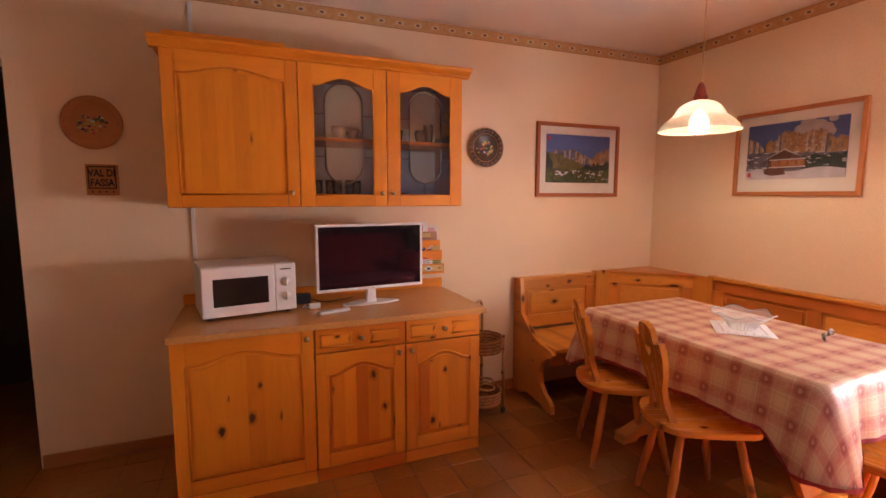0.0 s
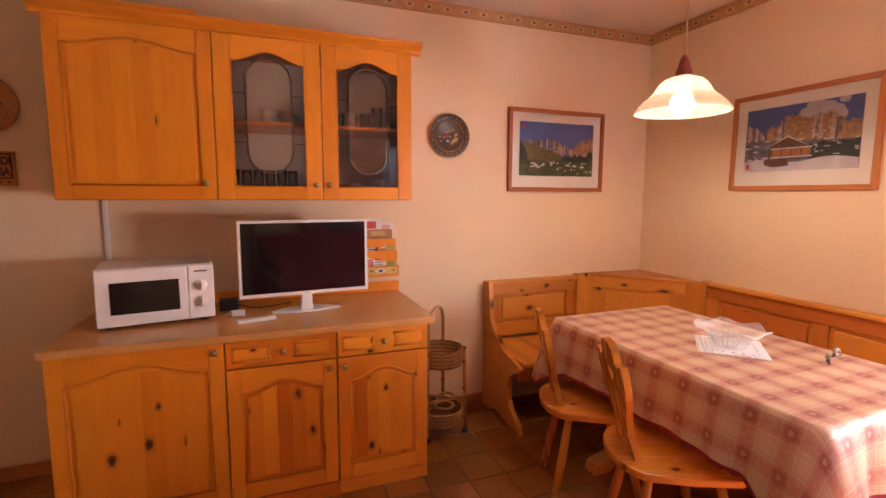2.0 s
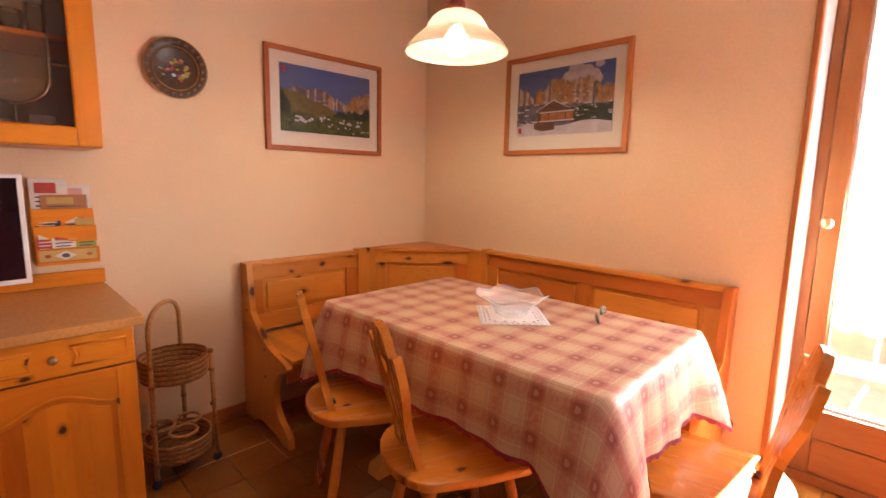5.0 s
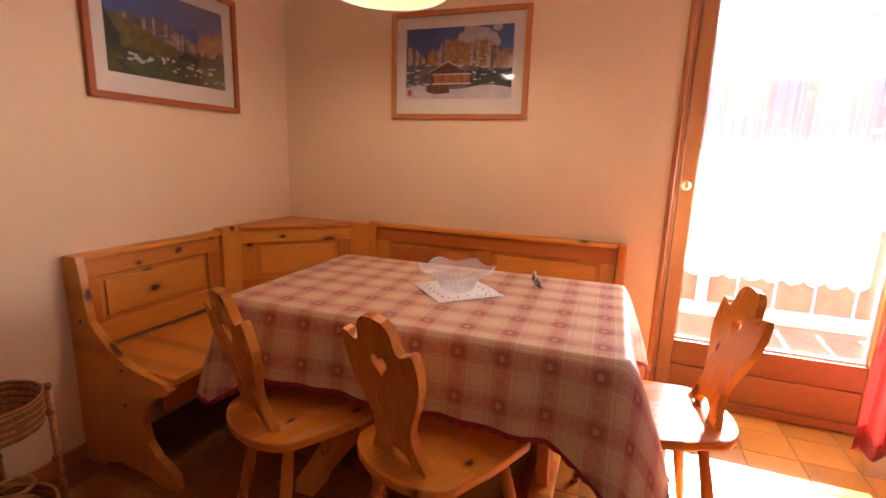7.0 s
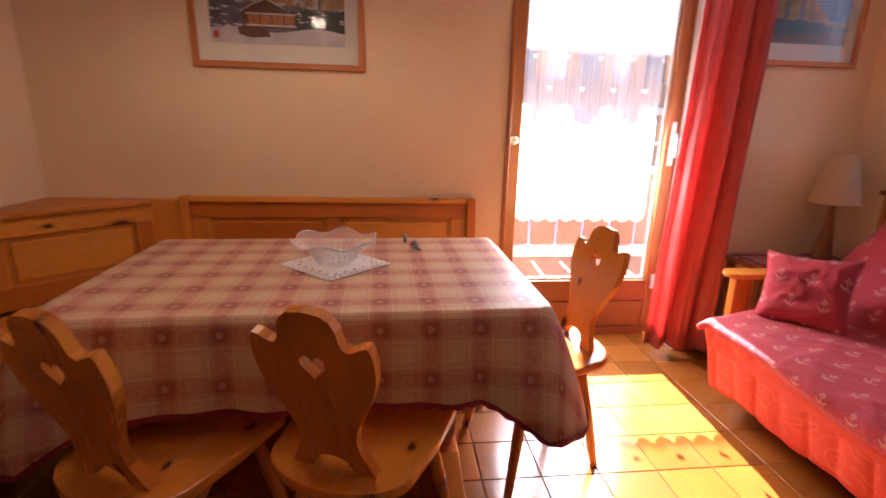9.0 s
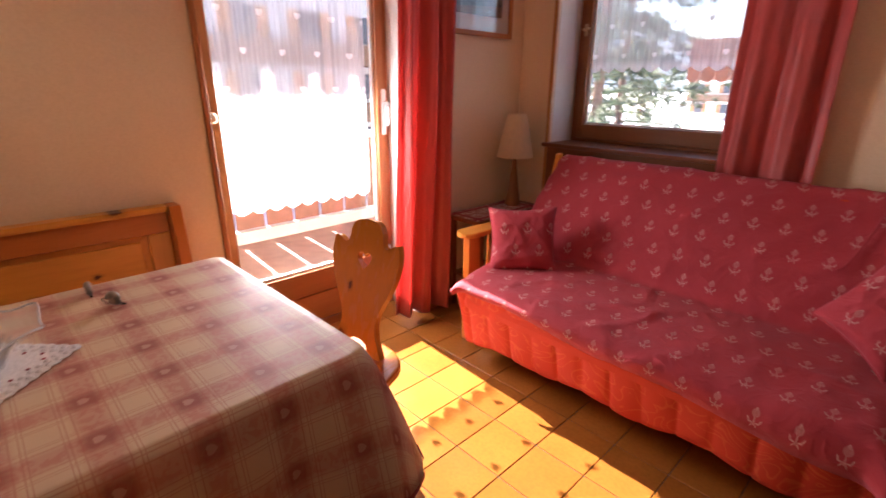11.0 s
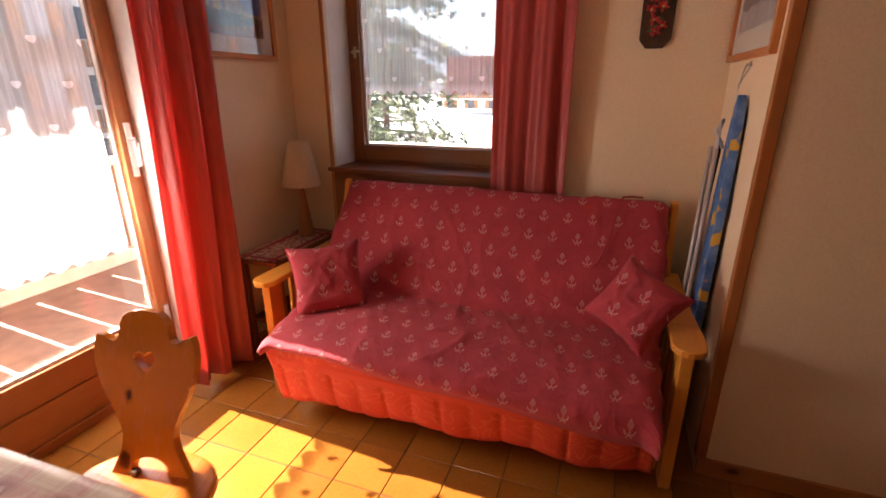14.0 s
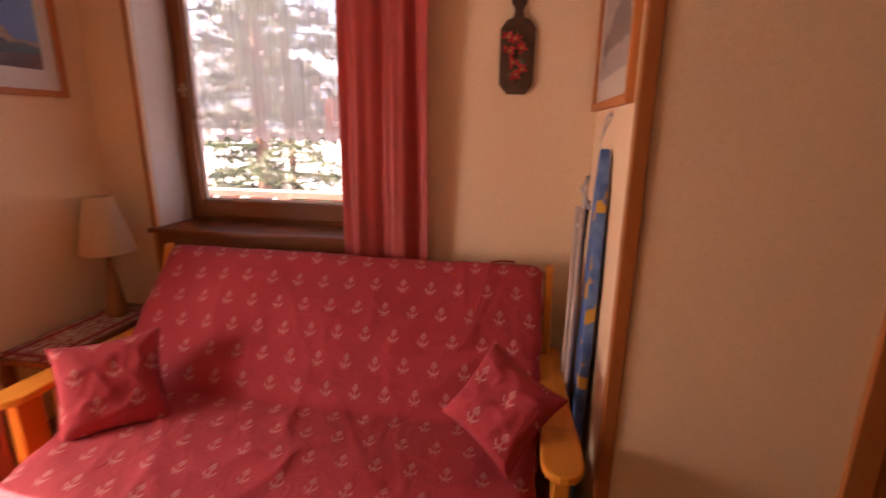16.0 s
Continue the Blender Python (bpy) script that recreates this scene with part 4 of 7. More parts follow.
def base_unit(x0, x1, drawer, knob_x, label):
    u = tagged(new("base_cabinet"), label, "cabinet", "base cabinets under the worktop")
    part("side_panel", box(x0 + 0.001, x0 + 0.018, BY + 0.021, N_ - 0.01, 0.066, 0.794), pine_z, u)
    part("side_panel", box(x1 - 0.018, x1 - 0.001, BY + 0.021, N_ - 0.01, 0.066, 0.794, 0.001), pine_z, u)
    part("floor_panel", box(x0 + 0.018, x1 - 0.018, BY + 0.021, N_ - 0.01, 0.066, 0.084), pine_x, u)
    part("back_panel", box(x0 + 0.018, x1 - 0.018, N_ - 0.02, N_ - 0.012, 0.084, 0.794), pine_z, u)
    part("plinth", box(x0 + 0.001, x1 - 0.001, BY + 0.004, BY + 0.022, 0.0, 0.064, 0.002), pine_x, u)
    top = 0.79
    if drawer:
        z0 = 0.672
        d = part("drawer", box(x0 + 0.003, x1 - 0.003, BY, BY + 0.02, z0, top, 0.005), pine_x, u)
        cx, cz = (x0 + x1) / 2, (z0 + top) / 2
        for s in (-1, 1):
            e, f = s * 0.045, s * ((x1 - x0) / 2 - 0.028)
            pts = [(cx + f, cz - 0.032), (cx + f, cz + 0.032), (cx + e, cz + 0.032)] + [(cx + e + s * 0.014 * math.sin(math.pi * q / 8), cz + 0.032 - 0.064 * q / 8) for q in range(1, 8)] + [(cx + e, cz - 0.032)]
            part("moulding", tube([(p, BY + 0.001, q) for p, q in pts], 0.0045, 6, closed=True), pine_x, d, "", True)
            ins = [(cx + (p - cx) * 0.97 if abs(p - cx) > 0.1 else p + s * 0.01, cz + (q - cz) * 0.7) for p, q in pts]
            part("field", prism(ins, BY - 0.0035, BY + 0.002, XZ), pine_x, d)
        cabinet_knob(cx, BY, cz, d)
        top = 0.666
    arched_door(u, x0 + 0.003, x1 - 0.003, BY, 0.07, top, (knob_x, top - 0.036), staves=6 if x1 - x0 > 0.55 else 5, h=0.05, low=0.075 if drawer else 0.07)
    return rebase(u, ((x0 + x1) / 2, 2.58, 0))


base_unit(-0.422, 0.202, False, 0.165, "knotty pine base cabinet with one tall arched door")
base_unit(0.202, 0.667, True, 0.632, "knotty pine base cabinet with a drawer and arched door")
base_unit(0.667, 1.106, True, 0.7, "knotty pine base cabinet with a drawer and reddish staves")
wt = thing("worktop", (0.345, 2.575, 0.795), "tan laminate worktop on the base cabinets", "worktop")
part("slab", box(-0.775, 0.79, -0.345, 0.349, 0, 0.031, 0.005), worktop_mat, wt)
part("upstand", box(-0.775, 0.795, 0.33, 0.349, 0.0315, 0.092, 0.004), pine_x, wt, "low pine upstand along the wall")
cd = thing("cable_duct", (-0.36, N_, 0.0), "narrow white cable duct on the wall", "cable duct")
part("duct", box(-0.01, 0.01, -0.014, 0, 0.89, 1.382, 0.002), white_paint, cd)
part("duct", box(0.03, 0.05, -0.014, 0, 2.175, 2.474, 0.002), white_paint, cd)

# ---- microwave ----
mw = thing("microwave", (-0.104, 2.66, 0.827), "white microwave oven with two dials standing on the worktop", "microwave", turn=10.0)
part("casing", box(-0.228, 0.228, -0.155, 0.17, 0.012, 0.266, 0.008), white_plastic, mw)
dr_ = part("door", box(-0.226, 0.118, -0.175, -0.157, 0.016, 0.262, 0.006), white_plastic, mw)
part("oven_window", box(-0.175, 0.085, -0.1765, -0.174, 0.068, 0.207, 0.001), oven_glass, dr_, "dark oven window")
pn = part("control_panel", box(0.121, 0.226, -0.173, -0.156, 0.016, 0.262, 0.005), white_plastic, mw)
for z in (0.095, 0.17):
    dl = part("dial", lathe([(0.0, 0.02), (0.019, 0.019), (0.022, 0.004), (0.026, 0.003), (0.026, 0.0), (0, 0)], 24, Matrix.Translation((0.173, -0.173, z)) @ pose(0, 0, 0, 90, 0, 0)), white_plastic, pn, "", True)
    part("grip", box(0.168, 0.178, -0.204, -0.19, z - 0.02, z + 0.02, 0.003), white_plastic, dl)
    for k in range(9):
        an = radians(210 - 30 * k)
        part("tick", box(0.173 + 0.033 * math.cos(an) - 0.0015, 0.173 + 0.033 * math.cos(an) + 0.0015, -0.1738, -0.172, z + 0.033 * math.sin(an) - 0.0015, z + 0.033 * math.sin(an) + 0.0015), grey_plastic, pn)
part("maker_mark", box(0.145, 0.2, -0.1738, -0.172, 0.232, 0.238), black_plastic, pn)
for sx in (-0.19, 0.19):
    for sy in (-0.13, 0.13):
        part("foot", lathe([(0, 0), (0.012, 0), (0.012, 0.013), (0, 0.013)], 12, Matrix.Translation((sx, sy, 0))), rubber, mw)

# ---- television ----
tv = thing("television", (0.565, 2.585, 0.826), "switched-off flat television with white bezel on the worktop", "television", turn=5.4)
part("back_cover", box(-0.305, 0.305, -0.012, 0.03, 0.1, 0.45, 0.012), white_plastic, tv)
bz = part("bezel", box(-0.315, 0.315, -0.032, -0.012, 0.087, 0.46, 0.004), white_plastic, tv)
part("screen", box(-0.3, 0.3, -0.0335, -0.031, 0.105, 0.447, 0.0005), screen_mat, bz, "dark glossy screen")
part("maker_mark", box(-0.012, 0.012, -0.0335, -0.031, 0.0925, 0.0975), grey_plastic, bz)
part("neck", prism([(-0.03, 0.0), (0.03, 0.0), (0.024, 0.09), (-0.024, 0.09)], -0.02, 0.012, XZ, 0.004), white_plastic, tv)
part("stand_base", prism([(-0.17, -0.05), (-0.165, -0.06), (-0.06, -0.085), (0.06, -0.085), (0.165, -0.06), (0.17, -0.05), (0.165, -0.035), (0.06, 0.04), (-0.06, 0.04), (-0.165, -0.035)], 0.0, 0.009, Matrix.Translation((0, 0.035, 0)), 0.003), white_plastic, tv)
rc = thing("remote_control", (0.33, 2.43, 0.8265), "white remote control lying on the worktop", "remote control", turn=14)
part("shell", box(-0.085, 0.085, -0.02, 0.02, 0, 0.016, 0.006), white_plastic, rc)
for k in range(6):
    part("button", box(-0.065 + k * 0.02, -0.055 + k * 0.02, -0.008, 0.008, 0.0158, 0.0175, 0.001), grey_plastic, rc)
sb = thing("power_adapter", (0.2, 2.72, 0.8265), "black power adapter with cable behind the television", "power adapter", turn=5)
part("body", box(-0.05, 0.04, -0.03, 0.03, 0, 0.055, 0.006), black_plastic, sb)
part("cable", tube([(0.04, 0, 0.02), (0.09, -0.02, 0.006), (0.13, -0.05, 0.005), (0.2, -0.03, 0.005), (0.3, 0.02, 0.005)], 0.003, 6), black_plastic, sb, "", True)
dg = thing("antenna_box", (0.245, 2.56, 0.8265), "small white box at the television's edge", "box", turn=5)
part("body", box(-0.03, 0.03, -0.012, 0.012, 0, 0.03, 0.004), white_plastic, dg)
part("cable", tube([(-0.03, 0, 0.012), (-0.06, 0.03, 0.004), (-0.03, 0.09, 0.004)], 0.0025, 6), white_plastic, dg)

# ---- brochure rack ----
br = thing("brochure_rack", (1.02, N_, 0.935), "stepped pine wall rack with a painted front", "brochure rack")
part("back_board", box(-0.11, 0.09, -0.014, 0, 0, 0.3, 0.003), pine_z, br)
for k, (z, dpt) in enumerate(((0.0, 0.12), (0.085, 0.085), (0.15, 0.05))):
    part("shelf", box(-0.11, 0.09, -dpt - 0.012, -0.014, z, z + 0.01, 0.001), pine_x, br)
    part("front_board", box(-0.11, 0.09, -dpt - 0.012, -dpt, z + 0.0101, z + 0.065, 0.003), pine_x, br)
rock_slate = plain("painted_slate", (0.1, 0.1, 0.13), 0.6)
yellow_p = plain("painted_yellow", (0.62, 0.42, 0.14), 0.6)
part("painted_band", box(-0.1, 0.08, -0.1345, -0.132, 0.016, 0.058), yellow_p, br, "painted yellow band with a flower")
part("painted_diamond", prism([(-0.055, 0.037), (-0.02, 0.055), (0.015, 0.037), (-0.02, 0.019)], -0.1355, -0.134, XZ), china, br, "pale painted diamond")
part("flower", prism(arc(-0.02, 0.037, 0.013, 0.009, 0, 340, 14), -0.137, -0.135, XZ), rock_slate, br, "small dark painted flower")
for e_ in (-0.075, 0.055):
    part("flower", prism(arc(e_, 0.037, 0.01, 0.007, 0, 340, 12), -0.137, -0.134, XZ), frame_x, br)
rb = random.Random(4)
leaf_cols = [plain("leaflet_%s" % n_, c_, 0.45) for n_, c_ in (("red", (0.5, 0.07, 0.06)), ("white", (0.75, 0.72, 0.68)), ("blue", (0.03, 0.04, 0.12)), ("green", (0.36, 0.4, 0.06)), ("yellow", (0.55, 0.38, 0.12)), ("pink", (0.65, 0.35, 0.33)), ("tan", (0.42, 0.2, 0.08)))]
LEAVES = (  # x, depth, foot, width, height, lean, cover, block
    (-0.045, 0.038, 0.161, 0.12, 0.175, 8, 1, 0), (0.045, 0.032, 0.161, 0.085, 0.15, 5, 1, 5), (0.0, 0.043, 0.161, 0.15, 0.11, 7, 6, 4),
    (-0.06, 0.07, 0.096, 0.08, 0.115, 10, 2, 0), (0.02, 0.066, 0.096, 0.07, 0.095, 6, 6, 1), (0.055, 0.075, 0.096, 0.06, 0.08, 9, 4, 4),
    (-0.075, 0.103, 0.011, 0.055, 0.135, 6, 0, 1), (-0.018, 0.107, 0.011, 0.075, 0.125, 9, 1, 0), (0.055, 0.1, 0.011, 0.065, 0.12, 12, 3, 1),
)
for x, dpt, z, w_, h, lean, ci, bi in LEAVES:
    lf = thing("leaflet", (1.02 + x, N_ - dpt, 0.935 + z), "folded printed leaflet standing in the rack", "leaflet", "leaflets in the rack", rb.uniform(-4, 4))
    tip = Matrix.Rotation(radians(-lean), 4, "X")
    b = box(-w_ / 2, w_ / 2, -0.003, 0.003, 0, h, 0.001)
    b.transform(tip)
    part("cover", b, leaf_cols[ci], lf)
    b = box(-w_ * 0.36, w_ * 0.2, -0.0042, -0.0028, h * 0.66, h * 0.9)
    b.transform(tip)
    part("printed_block", b, leaf_cols[bi], lf)
    for q in range(3):
        b = box(-w_ * 0.36, w_ * (0.36 - 0.1 * q), -0.0042, -0.0028, h * (0.56 - 0.1 * q), h * (0.59 - 0.1 * q))
        b.transform(tip)
        part("text_bar", b, leaf_cols[1 if ci in (0, 2) else 2], lf)


# ---- wall plates and sign ----
def wall_plate(at, r, base, rim, label):
    m = Matrix.Translation(at) @ pose(0, 0, 0, 90, 0, 0)
    p = thing("wall_plate", at, label, "plate")
    p.matrix_world = m
    part("dish", lathe([(0.0, 0.006), (r * 0.66, 0.006), (r * 0.7, 0.01), (r * 0.74, 0.016), (r * 0.95, 0.022), (r, 0.019), (r * 0.99, 0.015), (r * 0.7, 0.002), (0.0, 0.001)], 56), base, p, "", True)
    for rr in (0.985, 0.72):
        part("ring", tube([(r * rr * math.cos(t), r * rr * math.sin(t), 0.02 if rr > 0.9 else 0.0125) for t in [2 * math.pi * i / 48 for i in range(48)]], 0.003, 5, closed=True), rim, p)
    for i in range(22):
        t = 2 * math.pi * i / 22
        part("rim_curl", tube([(r * 0.86 * math.cos(t) + 0.006 * math.cos(s), r * 0.86 * math.sin(t) + 0.006 * math.sin(s), 0.0205) for s in [k_ * 0.9 for k_ in range(6)]], 0.0015, 5), rim, p)
    rnd = random.Random(int(at[0] * 100))
    cols = [china, leaf_cols[0], leaf_cols[3], leaf_cols[2], needles, leaf_cols[4]]
    for i in range(44):
        t, q = rnd.uniform(0, 6.28), math.sqrt(rnd.random()) * r * 0.42
        s = r * rnd.uniform(0.04, 0.085)
        cx, cy = q * math.cos(t) * 1.15, q * math.sin(t) * 0.85 - r * 0.05
        part("painted_petal", prism(arc(cx, cy, s, s * rnd.uniform(0.5, 1.0), 0, 330, 9), 0.0062, 0.0075 + 0.0004 * (i % 5)), cols[rnd.randrange(6)], p)
    return p


plate_tan = pine("turned_wood", 0, (0.38, 0.14, 0.035), (0.52, 0.22, 0.06), 0.45, 0.0)
plate_dark = plain("dark_painted_wood", (0.075, 0.04, 0.022), 0.35, 0, 0.3, 30)
rim_gold = plain("gilt_paint", (0.4, 0.22, 0.07), 0.45, 0.2, 0.3, 60)
wall_plate((-0.792, N_, 1.812), 0.134, plate_tan, frame_x, "turned wooden plate with painted flowers hanging on the wall")
wall_plate((1.47, N_, 1.775), 0.134, plate_dark, rim_gold, "dark painted plate with a flower bouquet on the wall")
sg = thing("carved_sign", (-0.768, N_, 1.523), "small carved terracotta sign with black lettering on the wall", "sign")
part("plaque", box(-0.072, 0.072, -0.016, 0, -0.08, 0.08, 0.004), plate_tan, sg)
ink = plain("black_paint", (0.012, 0.01, 0.009), 0.6)
for q in ((-0.06, 0.06, 0.064, 0.07), (-0.06, 0.06, -0.046, -0.04), (-0.062, -0.056, -0.046, 0.07), (0.056, 0.062, -0.046, 0.07)):
    part("border_line", box(q[0], q[1], -0.0178, -0.015, q[2], q[3]), ink, sg)
for k in range(4):
    part("rivet", lathe([(0, 0.004), (0.004, 0.003), (0.005, 0), (0, 0)], 10, Matrix.Translation((-0.045 + 0.03 * k, -0.016, -0.062)) @ pose(0, 0, 0, 90, 0, 0)), ink, sg)
for words, z in (("VAL DI", 0.018), ("FASSA", -0.032)):
    cu = bpy.data.curves.new("letters", "FONT")
    cu.body, cu.size, cu.extrude, cu.align_x, cu.offset = words, 0.045, 0.0015, "CENTER", 0.0012
    tmp = bpy.data.objects.new("letters", cu)
    me = bpy.data.meshes.new_from_object(tmp)
    bpy.data.objects.remove(tmp)
    me.materials.append(ink)
    ob = new("lettering", me)
    ob.parent = sg
    ob.matrix_local = Matrix.Translation((0, -0.0175, z)) @ pose(0, 0, 0, 90, 0, 0) @ Matrix.Diagonal((0.86, 1.15, 1, 1))


# ---- framed photographs ----
def ridge(rnd, x0, x1, base, amp, n=26, peak=0.5, sharp=1.0):
    pts = []
    for i in range(n + 1):
        u = i / n
        h = base + amp * (math.exp(-((u - peak) / 0.35) ** 2) * 0.7 + 0.3 * rnd.random() * sharp)
        pts.append((x0 + (x1 - x0) * u, h))
    return pts


rock = plain("print_rock", (0.34, 0.23, 0.15), 0.5, 0, 0.5, 28)
rock_blue = plain("print_rock_shade", (0.14, 0.13, 0.17), 0.5, 0, 0.4, 26)
rock_pale = plain("print_rock_pale", (0.5, 0.38, 0.3), 0.5, 0, 0.35, 40)
rock_lit = plain("print_rock_sunlit", (0.4, 0.21, 0.08), 0.5, 0, 0.35, 40)
p_slope = plain("print_slope", (0.16, 0.13, 0.035), 0.5, 0, 0.4, 45)
p_sky = plain("print_sky", (0.09, 0.15, 0.42), 0.5, 0, 0.15, 5)
p_cloud = plain("print_cloud", (0.5, 0.47, 0.5), 0.5, 0, 0.2, 20)
p_meadow = plain("print_meadow", (0.06, 0.085, 0.02), 0.5, 0, 0.5, 40)
p_forest = plain("print_forest", (0.025, 0.04, 0.03), 0.5, 0, 0.5, 50)
p_snow = plain("print_snow", (0.6, 0.56, 0.6), 0.5, 0, 0.15, 18)
p_hut = plain("print_timber", (0.14, 0.06, 0.035), 0.5, 0, 0.4, 60)
p_hutlit = plain("print_timber_sunlit", (0.42, 0.16, 0.05), 0.5, 0, 0.3, 60)
p_red = plain("print_seal", (0.55, 0.06, 0.05), 0.5)
p_lake = plain("print_lake", (0.12, 0.25, 0.42), 0.5, 0, 0.2, 9)
p_gold = plain("print_larch", (0.45, 0.27, 0.06), 0.5, 0, 0.4, 30)


def framed(at, turn, w, h, scene_kind, label):
    """A wall picture facing local -y, its middle at the given place."""
    p = thing("framed_photograph", at, label, "picture", "framed mountain photographs", turn)
    b = 0.026
    part("frame_side", prism([(-w / 2, -h / 2), (-w / 2 + b, -h / 2 + b), (-w / 2 + b, h / 2 - b), (-w / 2, h / 2)], -0.022, 0, XZ, 0.003), frame_z, p)
    part("frame_side", prism([(w / 2, -h / 2), (w / 2 - b, -h / 2 + b), (w / 2 - b, h / 2 - b), (w / 2, h / 2)], -0.022, 0, XZ, 0.003), frame_z, p)
    part("frame_side", prism([(-w / 2, -h / 2), (w / 2, -h / 2), (w / 2 - b, -h / 2 + b), (-w / 2 + b, -h / 2 + b)], -0.022, 0, XZ, 0.003), frame_x, p)
    part("frame_side", prism([(-w / 2, h / 2), (w / 2, h / 2), (w / 2 - b, h / 2 - b), (-w / 2 + b, h / 2 - b)], -0.022, 0, XZ, 0.003), frame_x, p)
    part("mount", box(-w / 2 + b, w / 2 - b, -0.008, -0.003, -h / 2 + b, h / 2 - b), paper, p, "cream paper mount")
    part("glass", box(-w / 2 + b, w / 2 - b, -0.0165, -0.0145, -h / 2 + b, h / 2 - b), clear_pane, p, "clear picture glass").visible_shadow = False
    mx_, mt, mb = 0.058, 0.058, 0.078
    x0, x1, z0, z1 = -w / 2 + b + mx_, w / 2 - b - mx_, -h / 2 + b + mb, h / 2 - b - mt
    W, Hh = x1 - x0, z1 - z0
    ph = part("print", box(x0, x1, -0.0092, -0.0078, z0, z1), p_sky, p, "mountain photograph")
    lay = [0.0]

    def flat(pts, mat):
        lay[0] += 0.00002
        q = [(min(max(x, x0), x1), min(max(z, z0), z1)) for x, z in pts]
        part("print_shape", prism(q, -0.0094 - lay[0], -0.009, XZ), mat, ph)

    rnd = random.Random(len(scene_kind) * 7 + int(at[2] * 100))

    def band(pts, mat):
        flat([(x0, z0)] + pts + [(x1, z0)], mat)

    def crags(u0, u1, low_, tops, tones, step=0.018):
        """Upright facets of rock between two sides, their tops along a line of heights."""
        n_ = max(3, int((u1 - u0) / step))
        for q in range(n_):
            a0, a1 = u0 + (u1 - u0) * q / n_, u0 + (u1 - u0) * (q + 1) / n_
            f_ = (q + 0.5) / n_ * (len(tops) - 1)
            k_ = min(int(f_), len(tops) - 2)
            t_ = tops[k_] + (tops[k_ + 1] - tops[k_]) * (f_ - k_) + rnd.uniform(-0.025, 0.025)
            flat([(x0 + W * (a0 - 0.004), z0 + Hh * low_), (x0 + W * a0, z0 + Hh * (t_ - 0.03)), (x0 + W * (a0 + a1) / 2, z0 + Hh * t_), (x0 + W * (a1 + 0.004), z0 + Hh * (t_ - rnd.uniform(0.01, 0.05))), (x0 + W * (a1 + 0.006), z0 + Hh * low_)], tones[rnd.randrange(len(tones))])

    def dabs(n_, u0, u1, v0, v1, rx0, rx1, ry, mat):
        for _ in range(n_):
            flat(arc(x0 + W * rnd.uniform(u0, u1), z0 + Hh * rnd.uniform(v0, v1), rnd.uniform(rx0, rx1), ry * rnd.uniform(0.6, 1.2), 0, 320, 7), mat)

    if scene_kind == "meadow":
        crags(0.06, 0.32, 0.4, (0.66, 0.7, 0.68), (rock_blue, rock_blue, rock))
        crags(0.28, 0.7, 0.4, (0.68, 0.74, 0.66, 0.6, 0.52), (rock, rock_pale, rock_blue))
        crags(0.7, 1.0, 0.3, (0.52, 0.66, 0.7, 0.78), (rock, rock_lit, rock_lit, rock))
        dabs(8, 0.36, 0.66, 0.46, 0.6, 0.006, 0.016, 0.004, rock_pale)
        flat([(x0, z0), (x0, z0 + 0.62 * Hh)] + [(x0 + W * (0.05 + 0.6 * q / 12), z0 + Hh * (0.62 - 0.3 * (q / 12) ** 1.3 + 0.015 * rnd.random())) for q in range(13)] + [(x0 + W * 0.7, z0)], p_slope)
        flat([(x0 + W * 0.55, z0)] + [(x0 + W * (0.55 + 0.45 * q / 14), z0 + Hh * (0.32 + 0.1 * rnd.random() + 0.08 * q / 14)) for q in range(15)] + [(x1, z0)], p_forest)
        flat([(x0, z0)] + [(x0 + W * 0.02 * q, z0 + Hh * (0.66 - 0.05 * q + 0.04 * rnd.random())) for q in range(6)] + [(x0 + W * 0.1, z0)], p_forest)
        band([(x0 + W * q / 24, z0 + Hh * (0.27 + 0.03 * rnd.random())) for q in range(25)], p_meadow)
        dabs(30, 0.05, 0.98, 0.03, 0.28, 0.008, 0.02, 0.004, p_slope)
        dabs(12, 0.16, 0.32, 0.14, 0.24, 0.007, 0.016, 0.007, p_snow)
        dabs(18, 0.38, 0.92, 0.16, 0.26, 0.005, 0.014, 0.006, p_snow)
        dabs(9, 0.3, 0.98, 0.04, 0.14, 0.004, 0.01, 0.005, p_snow)
    elif scene_kind == "hut":
        for q in range(16):
            u_, v_ = rnd.uniform(0.54, 0.95), rnd.uniform(0.74, 0.97)
            flat(arc(x0 + W * u_, z0 + Hh * v_, rnd.uniform(0.02, 0.045), rnd.uniform(0.014, 0.03), 0, 340, 12), p_cloud)
        crags(0.0, 0.2, 0.45, (0.76, 0.72, 0.56), (rock, rock_pale, rock_blue))
        crags(0.19, 0.31, 0.45, (0.62, 0.74, 0.66), (rock, rock_lit, rock_blue))
        crags(0.28, 0.88, 0.42, (0.62, 0.82, 0.85, 0.8, 0.78, 0.83, 0.8, 0.66), (rock, rock_lit, rock_pale, rock, rock_blue))
        crags(0.88, 1.0, 0.4, (0.66, 0.68, 0.66), (rock, rock_lit))
        dabs(14, 0.35, 0.8, 0.52, 0.72, 0.006, 0.018, 0.006, rock_lit)
        dabs(10, 0.3, 0.8, 0.5, 0.75, 0.004, 0.012, 0.003, p_snow)
        band([(x0 + W * q / 30, z0 + Hh * (0.48 + 0.05 * rnd.random() - 0.1 * q / 30)) for q in range(31)], rock_blue)
        dabs(46, 0.0, 1.0, 0.18, 0.5, 0.006, 0.026, 0.004, p_snow)
